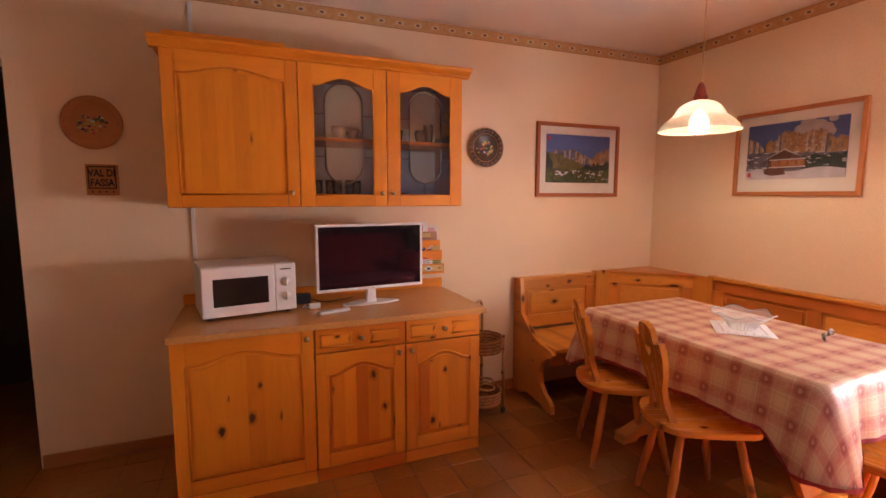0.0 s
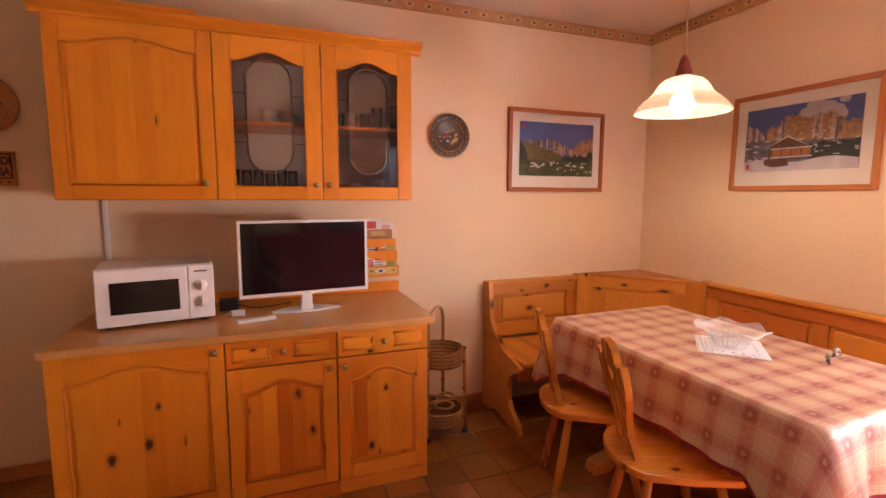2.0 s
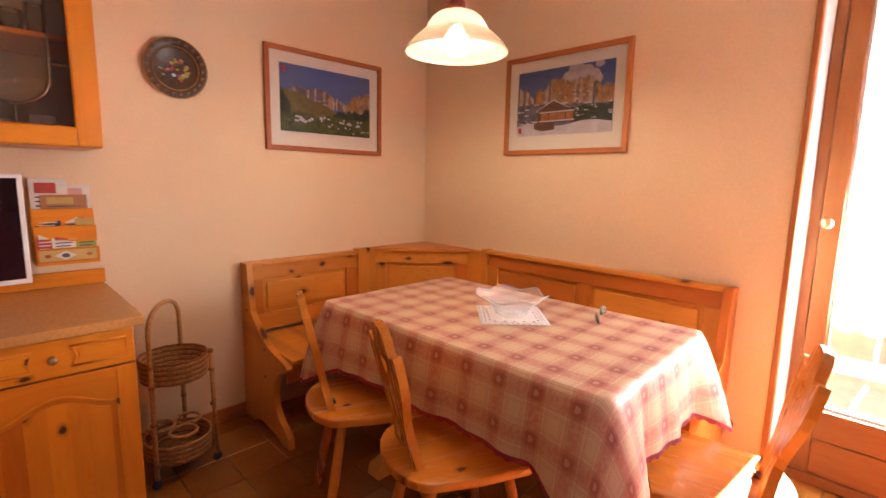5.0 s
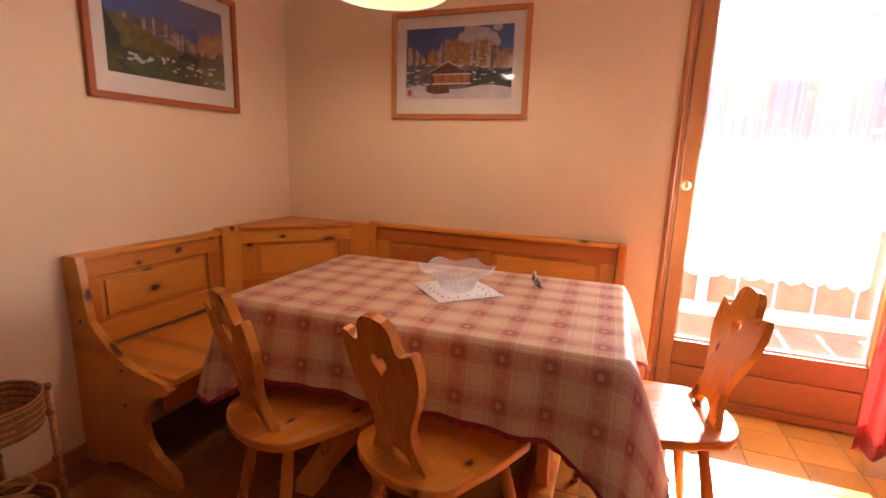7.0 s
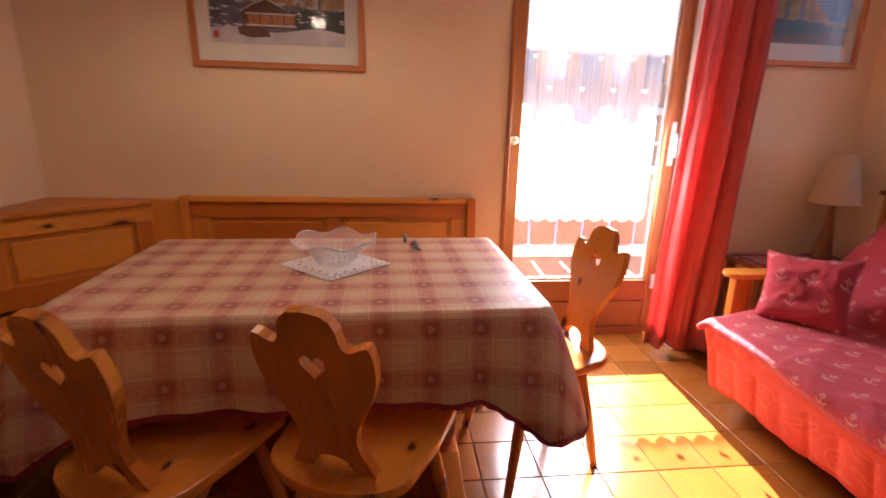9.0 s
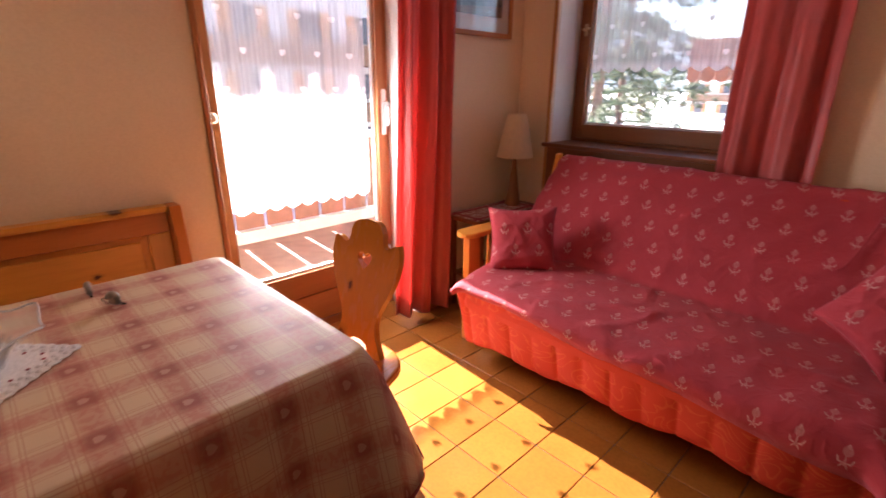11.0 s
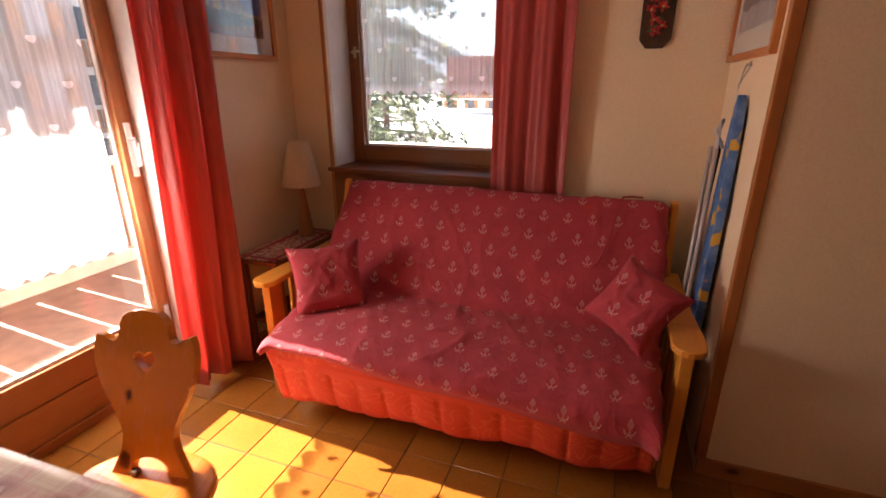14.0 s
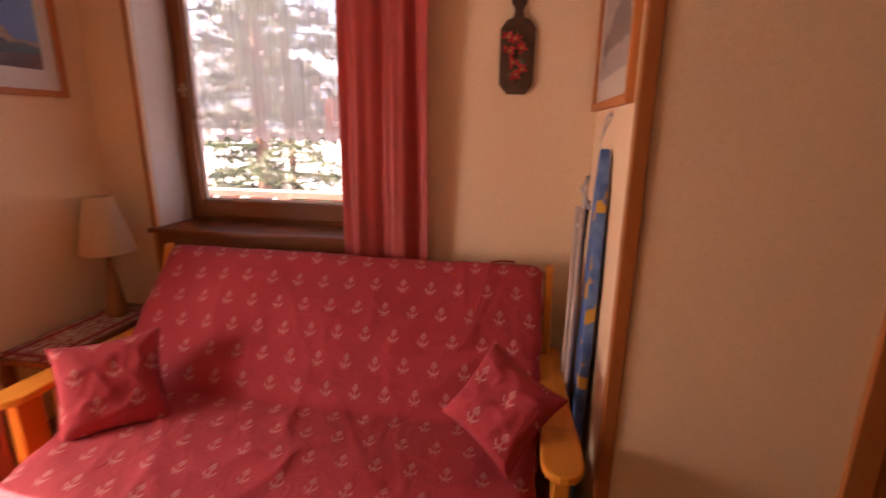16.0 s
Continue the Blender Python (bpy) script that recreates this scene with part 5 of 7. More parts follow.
        flat([(x0 + W * 0.6, z0)] + [(x0 + W * (0.6 + 0.4 * q / 10), z0 + Hh * (0.36 + 0.07 * rnd.random())) for q in range(11)] + [(x1, z0)], p_forest)
        dabs(16, 0.62, 1.0, 0.2, 0.4, 0.004, 0.014, 0.003, p_snow)
        band([(x0 + W * q / 20, z0 + Hh * (0.16 + 0.03 * math.sin(q * 0.5))) for q in range(21)], p_snow)
        flat([(x0 + W * 0.24, z0 + 0.18 * Hh), (x0 + W * 0.24, z0 + 0.38 * Hh), (x0 + W * 0.41, z0 + 0.51 * Hh), (x0 + W * 0.58, z0 + 0.38 * Hh), (x0 + W * 0.58, z0 + 0.18 * Hh)], p_hut)
        flat([(x0 + W * 0.2, z0 + 0.35 * Hh), (x0 + W * 0.41, z0 + 0.54 * Hh), (x0 + W * 0.6, z0 + 0.37 * Hh), (x0 + W * 0.41, z0 + 0.515 * Hh)], p_snow)
        flat([(x0 + W * 0.27, z0 + 0.2 * Hh), (x0 + W * 0.27, z0 + 0.33 * Hh), (x0 + W * 0.63, z0 + 0.33 * Hh), (x0 + W * 0.63, z0 + 0.2 * Hh)], p_hutlit)
        for u_ in (0.27, 0.36, 0.45, 0.54, 0.62):
            flat([(x0 + W * u_, z0 + 0.17 * Hh), (x0 + W * u_, z0 + 0.35 * Hh), (x0 + W * (u_ + 0.012), z0 + 0.35 * Hh), (x0 + W * (u_ + 0.012), z0 + 0.17 * Hh)], p_hut)
        for v_ in (0.2, 0.335):
            flat([(x0 + W * 0.26, z0 + v_ * Hh), (x0 + W * 0.26, z0 + (v_ + 0.02) * Hh), (x0 + W * 0.635, z0 + (v_ + 0.02) * Hh), (x0 + W * 0.635, z0 + v_ * Hh)], p_snow)
        flat([(x0 + W * 0.21, z0 + 0.1 * Hh), (x0 + W * 0.2, z0 + 0.17 * Hh), (x0 + W * 0.24, z0 + 0.2 * Hh), (x0 + W * 0.42, z0 + 0.19 * Hh), (x0 + W * 0.44, z0 + 0.08 * Hh), (x0 + W * 0.3, z0 + 0.06 * Hh)], p_hut)
    elif scene_kind == "lake":
        band([(x0 + W * i / 36, z0 + Hh * ((0.92 if i < 19 else 0.92 - 0.05 * (i - 18)) * (0.9 + 0.1 * rnd.random()) if i < 30 else 0.3)) for i in range(37)], rock)
        for i in range(14):
            cx = x0 + W * 0.045 * i
            flat([(cx, z0 + 0.3 * Hh), (cx + 0.01, z0 + Hh * rnd.uniform(0.5, 0.85)), (cx + 0.022, z0 + 0.3 * Hh)], p_gold if i % 3 else rock_blue)
        band([(x0 + W * i / 30, z0 + Hh * (0.32 - 0.1 * i / 30 + 0.05 * rnd.random())) for i in range(31)], p_forest)
        band([(x0 + W * i / 20, z0 + Hh * (0.05 + 0.12 * i / 20)) for i in range(21)], p_hut)
    else:
        band([(x0 + W * i / 20, z0 + Hh * 0.9) for i in range(21)], p_cloud)
        band(ridge(rnd, x0, x1, z0 + 0.3 * Hh, 0.3 * Hh, 30, 0.6), rock_blue)
        band([(x0 + W * i / 20, z0 + Hh * (0.2 + 0.04 * rnd.random())) for i in range(21)], p_cloud)
    seal_z = z1 - 0.03 if scene_kind == "meadow" else z0 + 0.03
    flat([(x0 + 0.012, seal_z - 0.014), (x0 + 0.012, seal_z + 0.014), (x0 + 0.034, seal_z + 0.014), (x0 + 0.034, seal_z - 0.014)], p_red)
    return p


clear_pane = thin_glass("picture_glass", (0.97, 0.97, 0.97), 0.3)
framed((2.26, N_ - 0.001, 1.71), 0, 0.752, 0.542, "meadow", "wood-framed photograph of a flowering meadow below peaks")
framed((E_ - 0.001, 1.846, 1.715), -90, 0.742, 0.535, "hut", "wood-framed photograph of a snowy timber hut below cliffs")
framed((E_ - 0.001, -0.6, 1.82), -90, 0.755, 0.54, "lake", "wood-framed photograph of golden peaks against blue sky")
framed((P_ + 0.001, -0.765, 1.78), 90, 0.66, 0.54, "mist", "wood-framed photograph of misty grey mountains on the partition")


# ---- corner bench ----
bn = tagged(new("corner_bench"), "knotty pine corner bench with panelled backs round the table", "bench")
BT, SZ = 0.872, 0.445
BN, BC = 0.848, 0.857   # the backs on the north side and in the corner
# end panel with its scrolled outline, in y and z
endp = [(N_, 0.0), (N_, BN), (N_ - 0.075, BN), (N_ - 0.085, 0.80), (N_ - 0.10, 0.66)] + [(N_ - 0.11 - 0.36 * k / 8 * 1.0, 0.6 - 0.11 * math.sin(math.pi / 2 * min(1, k / 5)) - 0.008 * k) for k in range(0, 9)]
endp += [(2.425, 0.405), (2.44, 0.385), (2.50, 0.36), (2.555, 0.31), (2.575, 0.24), (2.56, 0.17), (2.52, 0.115), (2.475, 0.09), (2.435, 0.055), (2.425, 0.0), (2.52, 0.0), (2.56, 0.022), (2.72, 0.04), (2.8, 0.022), (2.82, 0.0)]
part("end_panel", prism([(p, q) for p, q in endp], 1.725, 1.757, YZ, 0.004), bench_z, bn)
for zz in (0.3, 0.44, 0.6):
    part("peg", lathe([(0, 0.003), (0.007, 0.002), (0.008, 0), (0, 0)], 10, Matrix.Translation((1.725, 2.86 - 0.2 * (zz < 0.5), zz)) @ pose(0, 0, 0, 0, -90, 0)), plate_dark, bn)


def back_run(p0, p1, inward, mats, panels, BT=BT):
    """A panelled bench back from p0 to p1 in the plan."""
    p0, p1 = Vector(p0), Vector(p1)
    L = (p1 - p0).length
    m = Matrix.Translation((p0.x, p0.y, 0)) @ Matrix.Rotation(math.atan2(p1.y - p0.y, p1.x - p0.x), 4, "Z")
    sg_ = 1 if inward else -1

    def pc(name, x0, x1, d0, d1, z0, z1, mat, r=0.003):
        b = box(x0, x1, min(sg_ * d0, sg_ * d1), max(sg_ * d0, sg_ * d1), z0, z1, r)
        b.transform(m)
        return part(name, b, mat, bn)

    pc("backboard", 0, L, 0.004, 0.02, SZ + 0.02, BT - 0.03, mats[0])
    pc("cap_rail", 0, L, 0.0, 0.058, BT - 0.022, BT, mats[0], 0.006)
    pc("top_rail", 0, L, 0.0205, 0.038, BT - 0.1, BT - 0.0225, mats[0])
    pc("bottom_rail", 0, L, 0.0205, 0.038, SZ + 0.02, SZ + 0.11, mats[0])
    w = 0.075
    for k in range(panels + 1):
        c = w / 2 + (L - w) * k / panels
        pc("stile", c - w / 2, c + w / 2, 0.0205, 0.037, SZ + 0.1102, BT - 0.1002, bench_z)
        if k < panels:
            a0 = c + w / 2 + 0.022
            a1 = w / 2 + (L - w) * (k + 1) / panels - w / 2 - 0.022
            pc("raised_panel", a0, a1, 0.0205, 0.031, SZ + 0.132, BT - 0.122, mats[0], 0.008)


back_run((1.757, N_), (2.43, N_), False, (bench_x,), 1, BN)
part("post", box(2.43, 2.47, N_ - 0.06, N_, 0, BC + 0.002, 0.004), bench_z, bn)
part("backboard", box(2.47, 2.60, N_ - 0.035, N_, SZ, BC, 0.003), bench_z, bn)
back_run((2.60, N_ - 0.005), (E_ - 0.005, 2.49), False, (bench_x,), 1, BC)
part("backboard", box(E_ - 0.035, E_, 2.33, 2.49, SZ, BC, 0.003), bench_z, bn)
part("post", box(E_ - 0.06, E_, 2.29, 2.33, 0, BT + 0.004, 0.004), bench_z, bn)
back_run((E_, 2.29), (E_, 0.985), False, (bench_y,), 2)
part("corner_top", prism([(2.6, N_), (E_, N_), (E_, 2.49)], BC - 0.022, BC - 0.0005, None, 0.0), bench_x, bn)
part("end_panel", prism([(E_, 0.0), (E_, BT), (E_ - 0.075, BT), (E_ - 0.09, 0.78), (E_ - 0.11, 0.56), (E_ - 0.3, 0.47), (2.56, 0.455), (2.55, 0.4), (2.62, 0.35), (2.68, 0.26), (2.64, 0.14), (2.56, 0.07), (2.54, 0.0)], 0.945, 0.984, Matrix(((1, 0, 0, 0), (0, 0, 1, 0), (0, 1, 0, 0), (0, 0, 0, 1))), 0.004), bench_z, bn)
part("seat", prism([(1.749, N_ - 0.02), (1.749, 2.42), (2.35, 2.42), (2.53, 2.24), (2.53, 0.985), (E_ - 0.02, 0.985), (E_ - 0.02, N_ - 0.02)], SZ - 0.028, SZ, None, 0.006), bench_x, bn)
part("seat_apron", box(1.749, 2.35, 2.47, 2.49, SZ - 0.13, SZ - 0.0285), bench_x, bn)
part("seat_apron", box(2.59, 2.61, 0.985, 2.24, SZ - 0.13, SZ - 0.0285), bench_y, bn)
rebase(bn, (2.6, 2.5, 0))

# ---- table with its cloth ----
TABT = -1.2
tb = thing("dining_table", (2.205, 1.58, 0.0), "pine dining table with carved trestle feet", "table", turn=-TABT)
part("tabletop", box(-0.388, 0.388, -0.637, 0.637, 0.733, 0.764, 0.006), bench_y, tb)
for sy in (-0.42, 0.42):
    lg = [(-0.05, 0.1), (-0.11, 0.2), (-0.125, 0.3), (-0.085, 0.4), (-0.1, 0.52), (-0.16, 0.62), (-0.18, 0.7), (0.18, 0.7), (0.16, 0.62), (0.1, 0.52), (0.085, 0.4), (0.125, 0.3), (0.11, 0.2), (0.05, 0.1)]
    part("trestle", prism(lg, sy - 0.02, sy + 0.02, XZ, 0.004), bench_z, tb)
    part("cross_foot", prism([(-0.3, 0.0), (-0.29, 0.05), (-0.2, 0.075), (-0.1, 0.11), (0.1, 0.11), (0.2, 0.075), (0.29, 0.05), (0.3, 0.0), (0.2, 0.0), (0.17, 0.025), (-0.17, 0.025), (-0.2, 0.0)], sy - 0.04, sy + 0.04, XZ, 0.006), bench_x, tb)
    part("bearer", box(-0.3, 0.3, sy - 0.03, sy + 0.03, 0.7, 0.7325, 0.004), bench_x, tb)
part("stretcher", box(-0.015, 0.015, -0.4, 0.4, 0.3, 0.36, 0.004), bench_y, tb)


def cloth(parent):
    """The cloth: a flat top, rounded over the edge, falling lower at the corners."""
    hx, hy, z = 0.394, 0.643, 0.7685
    per = []
    r = 0.03
    n_long, n_short = 60, 40
    for cx, cy, a0 in ((hx - r, hy - r, 0), (-hx + r, hy - r, 90), (-hx + r, -hy + r, 180), (hx - r, -hy + r, 270)):
        for k in range(7):
            t = radians(a0 + 15 * k)
            per.append((cx + r * math.cos(t), cy + r * math.sin(t), math.cos(t), math.sin(t), 1.0))
        t = radians(a0 + 90)
        nx_, ny_ = math.cos(t), math.sin(t)
        ln = 2 * (hx - r) if abs(ny_) > 0.5 else 2 * (hy - r)
        cnt = n_short if abs(ny_) > 0.5 else n_long
        ex, ey = cx + r * math.cos(t), cy + r * math.sin(t)
        for k in range(1, cnt):
            s = ln * k / cnt
            per.append((ex - ny_ * s, ey + nx_ * s, nx_, ny_, max(0.0, 1 - min(s, ln - s) / 0.17) ** 1.3))
    rows, uvs = [], []
    for q in (0.0, 0.35, 0.7, 0.97):
        rows.append([(x * q, y * q, z) for x, y, *_ in per])
        uvs.append([(x * q, y * q) for x, y, *_ in per])
    steps = 12
    for k in range(steps + 1):
        u = k / steps
        row, ru = [], []
        for i, (x, y, nx_, ny_, w) in enumerate(per):
            drop = (0.245 + 0.085 * w) * u
            wav = 0.010 * math.sin(i * 0.33) * u + 0.006 * math.sin(i * 0.81 + 2) * u
            fl = (0.006 + 0.03 * w) * math.sin(u * math.pi / 2) + (0.028 + 0.05 * w) * u + wav * (1 - 0.5 * w)
            o = 0.008 * min(1, u * 8)
            row.append((x + nx_ * (fl + o), y + ny_ * (fl + o), z - drop - 0.002 * (u > 0)))
            ru.append((x + nx_ * (drop + 0.012), y + ny_ * (drop + 0.012)))
        rows.append(row)
        uvs.append(ru)
    b = sheet(rows, uvs, 0.0, True)
    bmesh.ops.remove_doubles(b, verts=b.verts[:], dist=0.0008)
    part("fabric", b, cloth_mat, parent, "", True)
    low = rows[-1]
    hb = bmesh.new()
    m = len(low)
    top_v = [hb.verts.new((p[0] * 1.003, p[1] * 1.003, p[2] + 0.014)) for p in low]
    bot_v = [hb.verts.new((p[0] * 1.004, p[1] * 1.004, p[2] - (0.007 if i % 2 else -0.001))) for i, p in enumerate(low)]
    for i in range(m):
        hb.faces.new((top_v[i], top_v[(i + 1) % m], bot_v[(i + 1) % m], bot_v[i]))
    part("lace_hem", hb, hem_mat, parent, "dark red lace hem")


tc = thing("tablecloth", (2.205, 1.58, 0.0), "cream and red checked tablecloth with hearts spread on the table", "tablecloth", turn=-TABT)
cloth(tc)

# ---- doily, bowl, shells ----
DOX, DOY, DOT = 2.236, 1.537, 45
dl_ = thing("doily", (DOX, DOY, 0.7705), "white lace doily lying on the tablecloth", "doily", turn=DOT)
DH = 0.128
pts = []
for sd_ in range(4):
    for k in range(40):
        t = -1 + 2 * k / 40
        e_ = DH + 0.005 * abs(math.sin(t * math.pi * 5)) - 0.002
        c_, s_ = ((1, 0), (0, 1), (-1, 0), (0, -1))[sd_]
        pts.append((c_ * e_ - s_ * t * DH, s_ * e_ + c_ * t * DH))
part("lace", prism(pts, 0, 0.002), doily_mat, dl_)
for ring_ in (0.105, 0.119):
    for k in range(44):
        t = -1 + 2 * (k % 11) / 11
        c_, s_ = ((1, 0), (0, 1), (-1, 0), (0, -1))[k // 11]
        part("lace_knot", lathe([(0, 0.006), (0.005, 0.0042), (0.007, 0.002), (0, 0.002)], 8, Matrix.Translation((c_ * ring_ - s_ * t * ring_, s_ * ring_ + c_ * t * ring_, 0))), doily_mat, dl_)
for k in range(20):
    t = -1 + 2 * (k % 5 + 0.5) / 5
    c_, s_ = ((1, 0), (0, 1), (-1, 0), (0, -1))[k // 5]
    part("lace_eyelet", lathe([(0, 0.003), (0.0035, 0.003), (0.004, 0.002), (0, 0.002)], 8, Matrix.Translation((c_ * 0.092 - s_ * t * 0.092, s_ * 0.092 + c_ * t * 0.092, 0))), hem_mat, dl_)
bw = thing("glass_bowl", (DOX, DOY, 0.7735), "clear glass bowl with a waved rim on the doily", "bowl")
b = bmesh.new()
prof = [(0.0, 0.005), (0.05, 0.0), (0.062, 0.01), (0.072, 0.03), (0.085, 0.05), (0.104, 0.068), (0.122, 0.08), (0.136, 0.088)]
rows = []
for r, z in prof:
    row = []
    for i in range(96):
        t = 2 * math.pi * i / 96
        w = max(0.0, (r - 0.075) / 0.06)
        lobe = math.cos(6 * t)
        q = r + 0.008 * w * lobe
        row.append((q * math.cos(t), q * math.sin(t), z * 0.93 + 0.009 * w * math.cos(6 * t + 0.9)))
    rows.append(row)
part("bowl", sheet(rows, None, 0.003, True), bowl_glass, bw, "", True)
part("rim", tube(rows[-1], 0.0026, 6, closed=True), rim_glass, bw, "bright polished rim", True)
for i in range(24):
    t = 2 * math.pi * i / 24
    part("cut_facet", tube([(q * math.cos(t), q * math.sin(t), z) for q, z in ((0.058, 0.01), (0.071, 0.032), (0.083, 0.05))], 0.003, 5), bowl_glass, bw)
shell_mat = plain("shell", (0.34, 0.29, 0.24), 0.4, 0, 0.4, 60)
for k, (x, y) in enumerate(((2.53, 1.3), (2.42, 1.265))):
    sh = thing("snail_shell", (x, y, 0.7695), "small brown snail figure standing on the tablecloth", "ornament", "snail figures", 40 * k)
    sp = [(0.014 * (1 - i / 40) * math.cos(i * 0.5), 0.004 * i / 40, 0.017 + 0.014 * (1 - i / 40) * math.sin(i * 0.5)) for i in range(36)]
    part("shell", tube(sp, [0.008 * (1 - i / 44) for i in range(36)], 8), shell_mat, sh, "", True)
    part("body", tube([(-0.03, 0, 0.004), (-0.005, 0, 0.005), (0.02, 0, 0.005), (0.032, 0, 0.014)], [0.002, 0.005, 0.005, 0.004], 8), clear_glass, sh, "", True)

# ---- chairs ----
ch = thing("dining_chair", (1.80, 1.425, 0.0), "orange lacquered wooden chair with a carved heart back", "chair", "carved chairs round the table", -21.6)
seat_pts = arc(-0.12, 0, 0.115, 0.185, 100, 260, 14) + [(0.0, -0.205)] + arc(0.15, -0.165, 0.045, 0.045, 270, 360, 5) + arc(0.15, 0.165, 0.045, 0.045, 0, 90, 5) + [(0.0, 0.205)]
part("seat", prism(seat_pts, 0.425, 0.455, None, 0.008), chair_x, ch)
for sx, sy in ((-0.11, -0.1), (-0.11, 0.1), (0.12, -0.13), (0.12, 0.13)):
    part("leg", tube([(sx, sy, 0.428), (sx * 1.35, sy * 1.28, 0.2), (sx * 1.68, sy * 1.5, 0.0)], [0.016, 0.0195, 0.014], 12), chair_z, ch, "", True)
part("batten", box(-0.135, -0.085, -0.14, 0.14, 0.408, 0.4245, 0.003), chair_x, ch)
part("batten", box(0.095, 0.145, -0.16, 0.16, 0.408, 0.4245, 0.003), chair_x, ch)


def chair_back():
    """Half outline of the carved back, mirrored, with heart and arch cut through."""
    half = [(0.052, 0.0), (0.108, 0.0), (0.106, 0.02), (0.092, 0.05), (0.076, 0.085), (0.070, 0.12), (0.074, 0.15), (0.088, 0.185), (0.108, 0.225), (0.125, 0.265), (0.135, 0.305), (0.138, 0.34), (0.134, 0.375), (0.128, 0.392), (0.112, 0.388), (0.096, 0.378), (0.082, 0.374), (0.071, 0.382), (0.066, 0.4), (0.064, 0.42), (0.054, 0.44), (0.036, 0.453), (0.0, 0.458)]
    left = [(-x, z) for x, z in reversed(half[:-1])]
    arch = [(-0.05, 0.0)] + [(0.05 * math.cos(radians(180 - 18 * k)), 0.03 + 0.036 * math.sin(radians(18 * k))) for k in range(0, 11)] + [(0.05, 0.0)]
    heart = []
    for k in range(28):
        t = 2 * math.pi * k / 28
        heart.append((0.0021 * 16 * math.sin(t) ** 3 * 0.86, 0.325 + 0.0021 * (13 * math.cos(t) - 5 * math.cos(2 * t) - 2 * math.cos(3 * t) - math.cos(4 * t))))
    b = bmesh.new()
    loops = [half + left + arch[1:-1], heart]
    es = []
    for lp in loops:
        vs = [b.verts.new((x, z, 0)) for x, z in lp]
        es += [b.edges.new((vs[i], vs[(i + 1) % len(vs)])) for i in range(len(vs))]
    bmesh.ops.triangle_fill(b, use_beauty=True, use_dissolve=False, edges=es, normal=(0, 0, 1))
    e = bmesh.ops.extrude_face_region(b, geom=b.faces[:])
    bmesh.ops.translate(b, vec=(0, 0, 0.026), verts=[v for v in e["geom"] if isinstance(v, bmesh.types.BMVert)])
    bmesh.ops.recalc_face_normals(b, faces=b.faces)
    soft(b, 0.0035, 1)
    return b


b = chair_back()
b.transform(Matrix.Translation((-0.135, 0, 0.44)) @ pose(0, 0, 0, 0, -13, 0) @ Matrix(((0, 0, -1, 0), (1, 0, 0, 0), (0, 1, 0, 0), (0, 0, 0, 1))))
part("backrest", b, chair_z, ch, "carved back with a heart cut-out")
part("wedge", box(-0.15, -0.13, -0.05, -0.03, 0.452, 0.47, 0.002), plate_dark, ch)
copy_thing(ch, pose(1.80, 1.90, 0, 0, 0, -23.5))
copy_thing(ch, pose(2.245, 0.815, 0, 0, 0, 104))

# ---- pendant lamp ----
pl = thing("pendant_lamp", (2.147, 1.788, 1.785), "lit pendant lamp with an opal glass bell shade", "lamp")
shp = [(0.2, 0.0), (0.2, 0.005), (0.193, 0.016), (0.18, 0.034), (0.16, 0.054), (0.136, 0.072), (0.122, 0.086), (0.114, 0.102), (0.1, 0.124), (0.078, 0.142), (0.05, 0.153), (0.03, 0.156), (0.026, 0.16)]
rows = [[(r * math.cos(2 * math.pi * i / 56), r * math.sin(2 * math.pi * i / 56), z) for i in range(56)] for r, z in shp]
part("shade", sheet(rows, None, 0.004, True), opal, pl, "opal glass shade with ochre border", True)
part("bulb", lathe([(0.0, -0.012), (0.028, -0.006), (0.046, 0.018), (0.05, 0.04), (0.044, 0.064), (0.028, 0.088), (0.016, 0.1), (0.0, 0.1)], 24), bulb_mat, pl, "glowing frosted bulb", True)
part("socket", lathe([(0, 0.1), (0.02, 0.1), (0.022, 0.155), (0, 0.155)], 16), white_plastic, pl)
red_wood = plain("red_stained_wood", (0.22, 0.035, 0.018), 0.35, 0, 0.2, 30)
part("cap", lathe([(0.0, 0.158), (0.034, 0.16), (0.036, 0.168), (0.031, 0.185), (0.024, 0.21), (0.017, 0.232), (0.008, 0.25), (0, 0.25)], 20), red_wood, pl, "red stained wooden cap", True)
part("cord", tube([(0, 0, 0.248), (0.002, 0, 0.5), (0, 0, 0.72)], 0.004, 8), brass, pl)
part("ceiling_rose", lathe([(0.0, 0.767), (0.05, 0.767), (0.048, 0.745), (0.03, 0.725), (0.006, 0.715), (0, 0.715)], 20), red_wood, pl, "", True)

# ---- rattan trolley ----
rt = thing("rattan_trolley", (1.312, 2.63, 0.0), "round two-tier rattan trolley with arched handle standing by the wall", "trolley")


def basket(z0, h, r, dark):
    n = int(h / 0.011)
    bk = part("basket", lathe([(0, z0), (r * 0.93, z0), (r * 0.93, z0 + 0.006), (0, z0 + 0.006)], 28), rattan_dark, rt, "woven rattan basket")
    for k in range(n):
        z = z0 + 0.006 + 0.011 * k
        rr = r * (0.95 + 0.05 * k / n)
        part("cane", tube([(rr * math.cos(t), rr * math.sin(t), z + 0.0012 * math.sin(14 * t + 3 * k)) for t in [2 * math.pi * i / 40 for i in range(40)]], 0.006, 5, closed=True), rattan if k % 2 else rattan_dark, bk, "", True)
    return bk


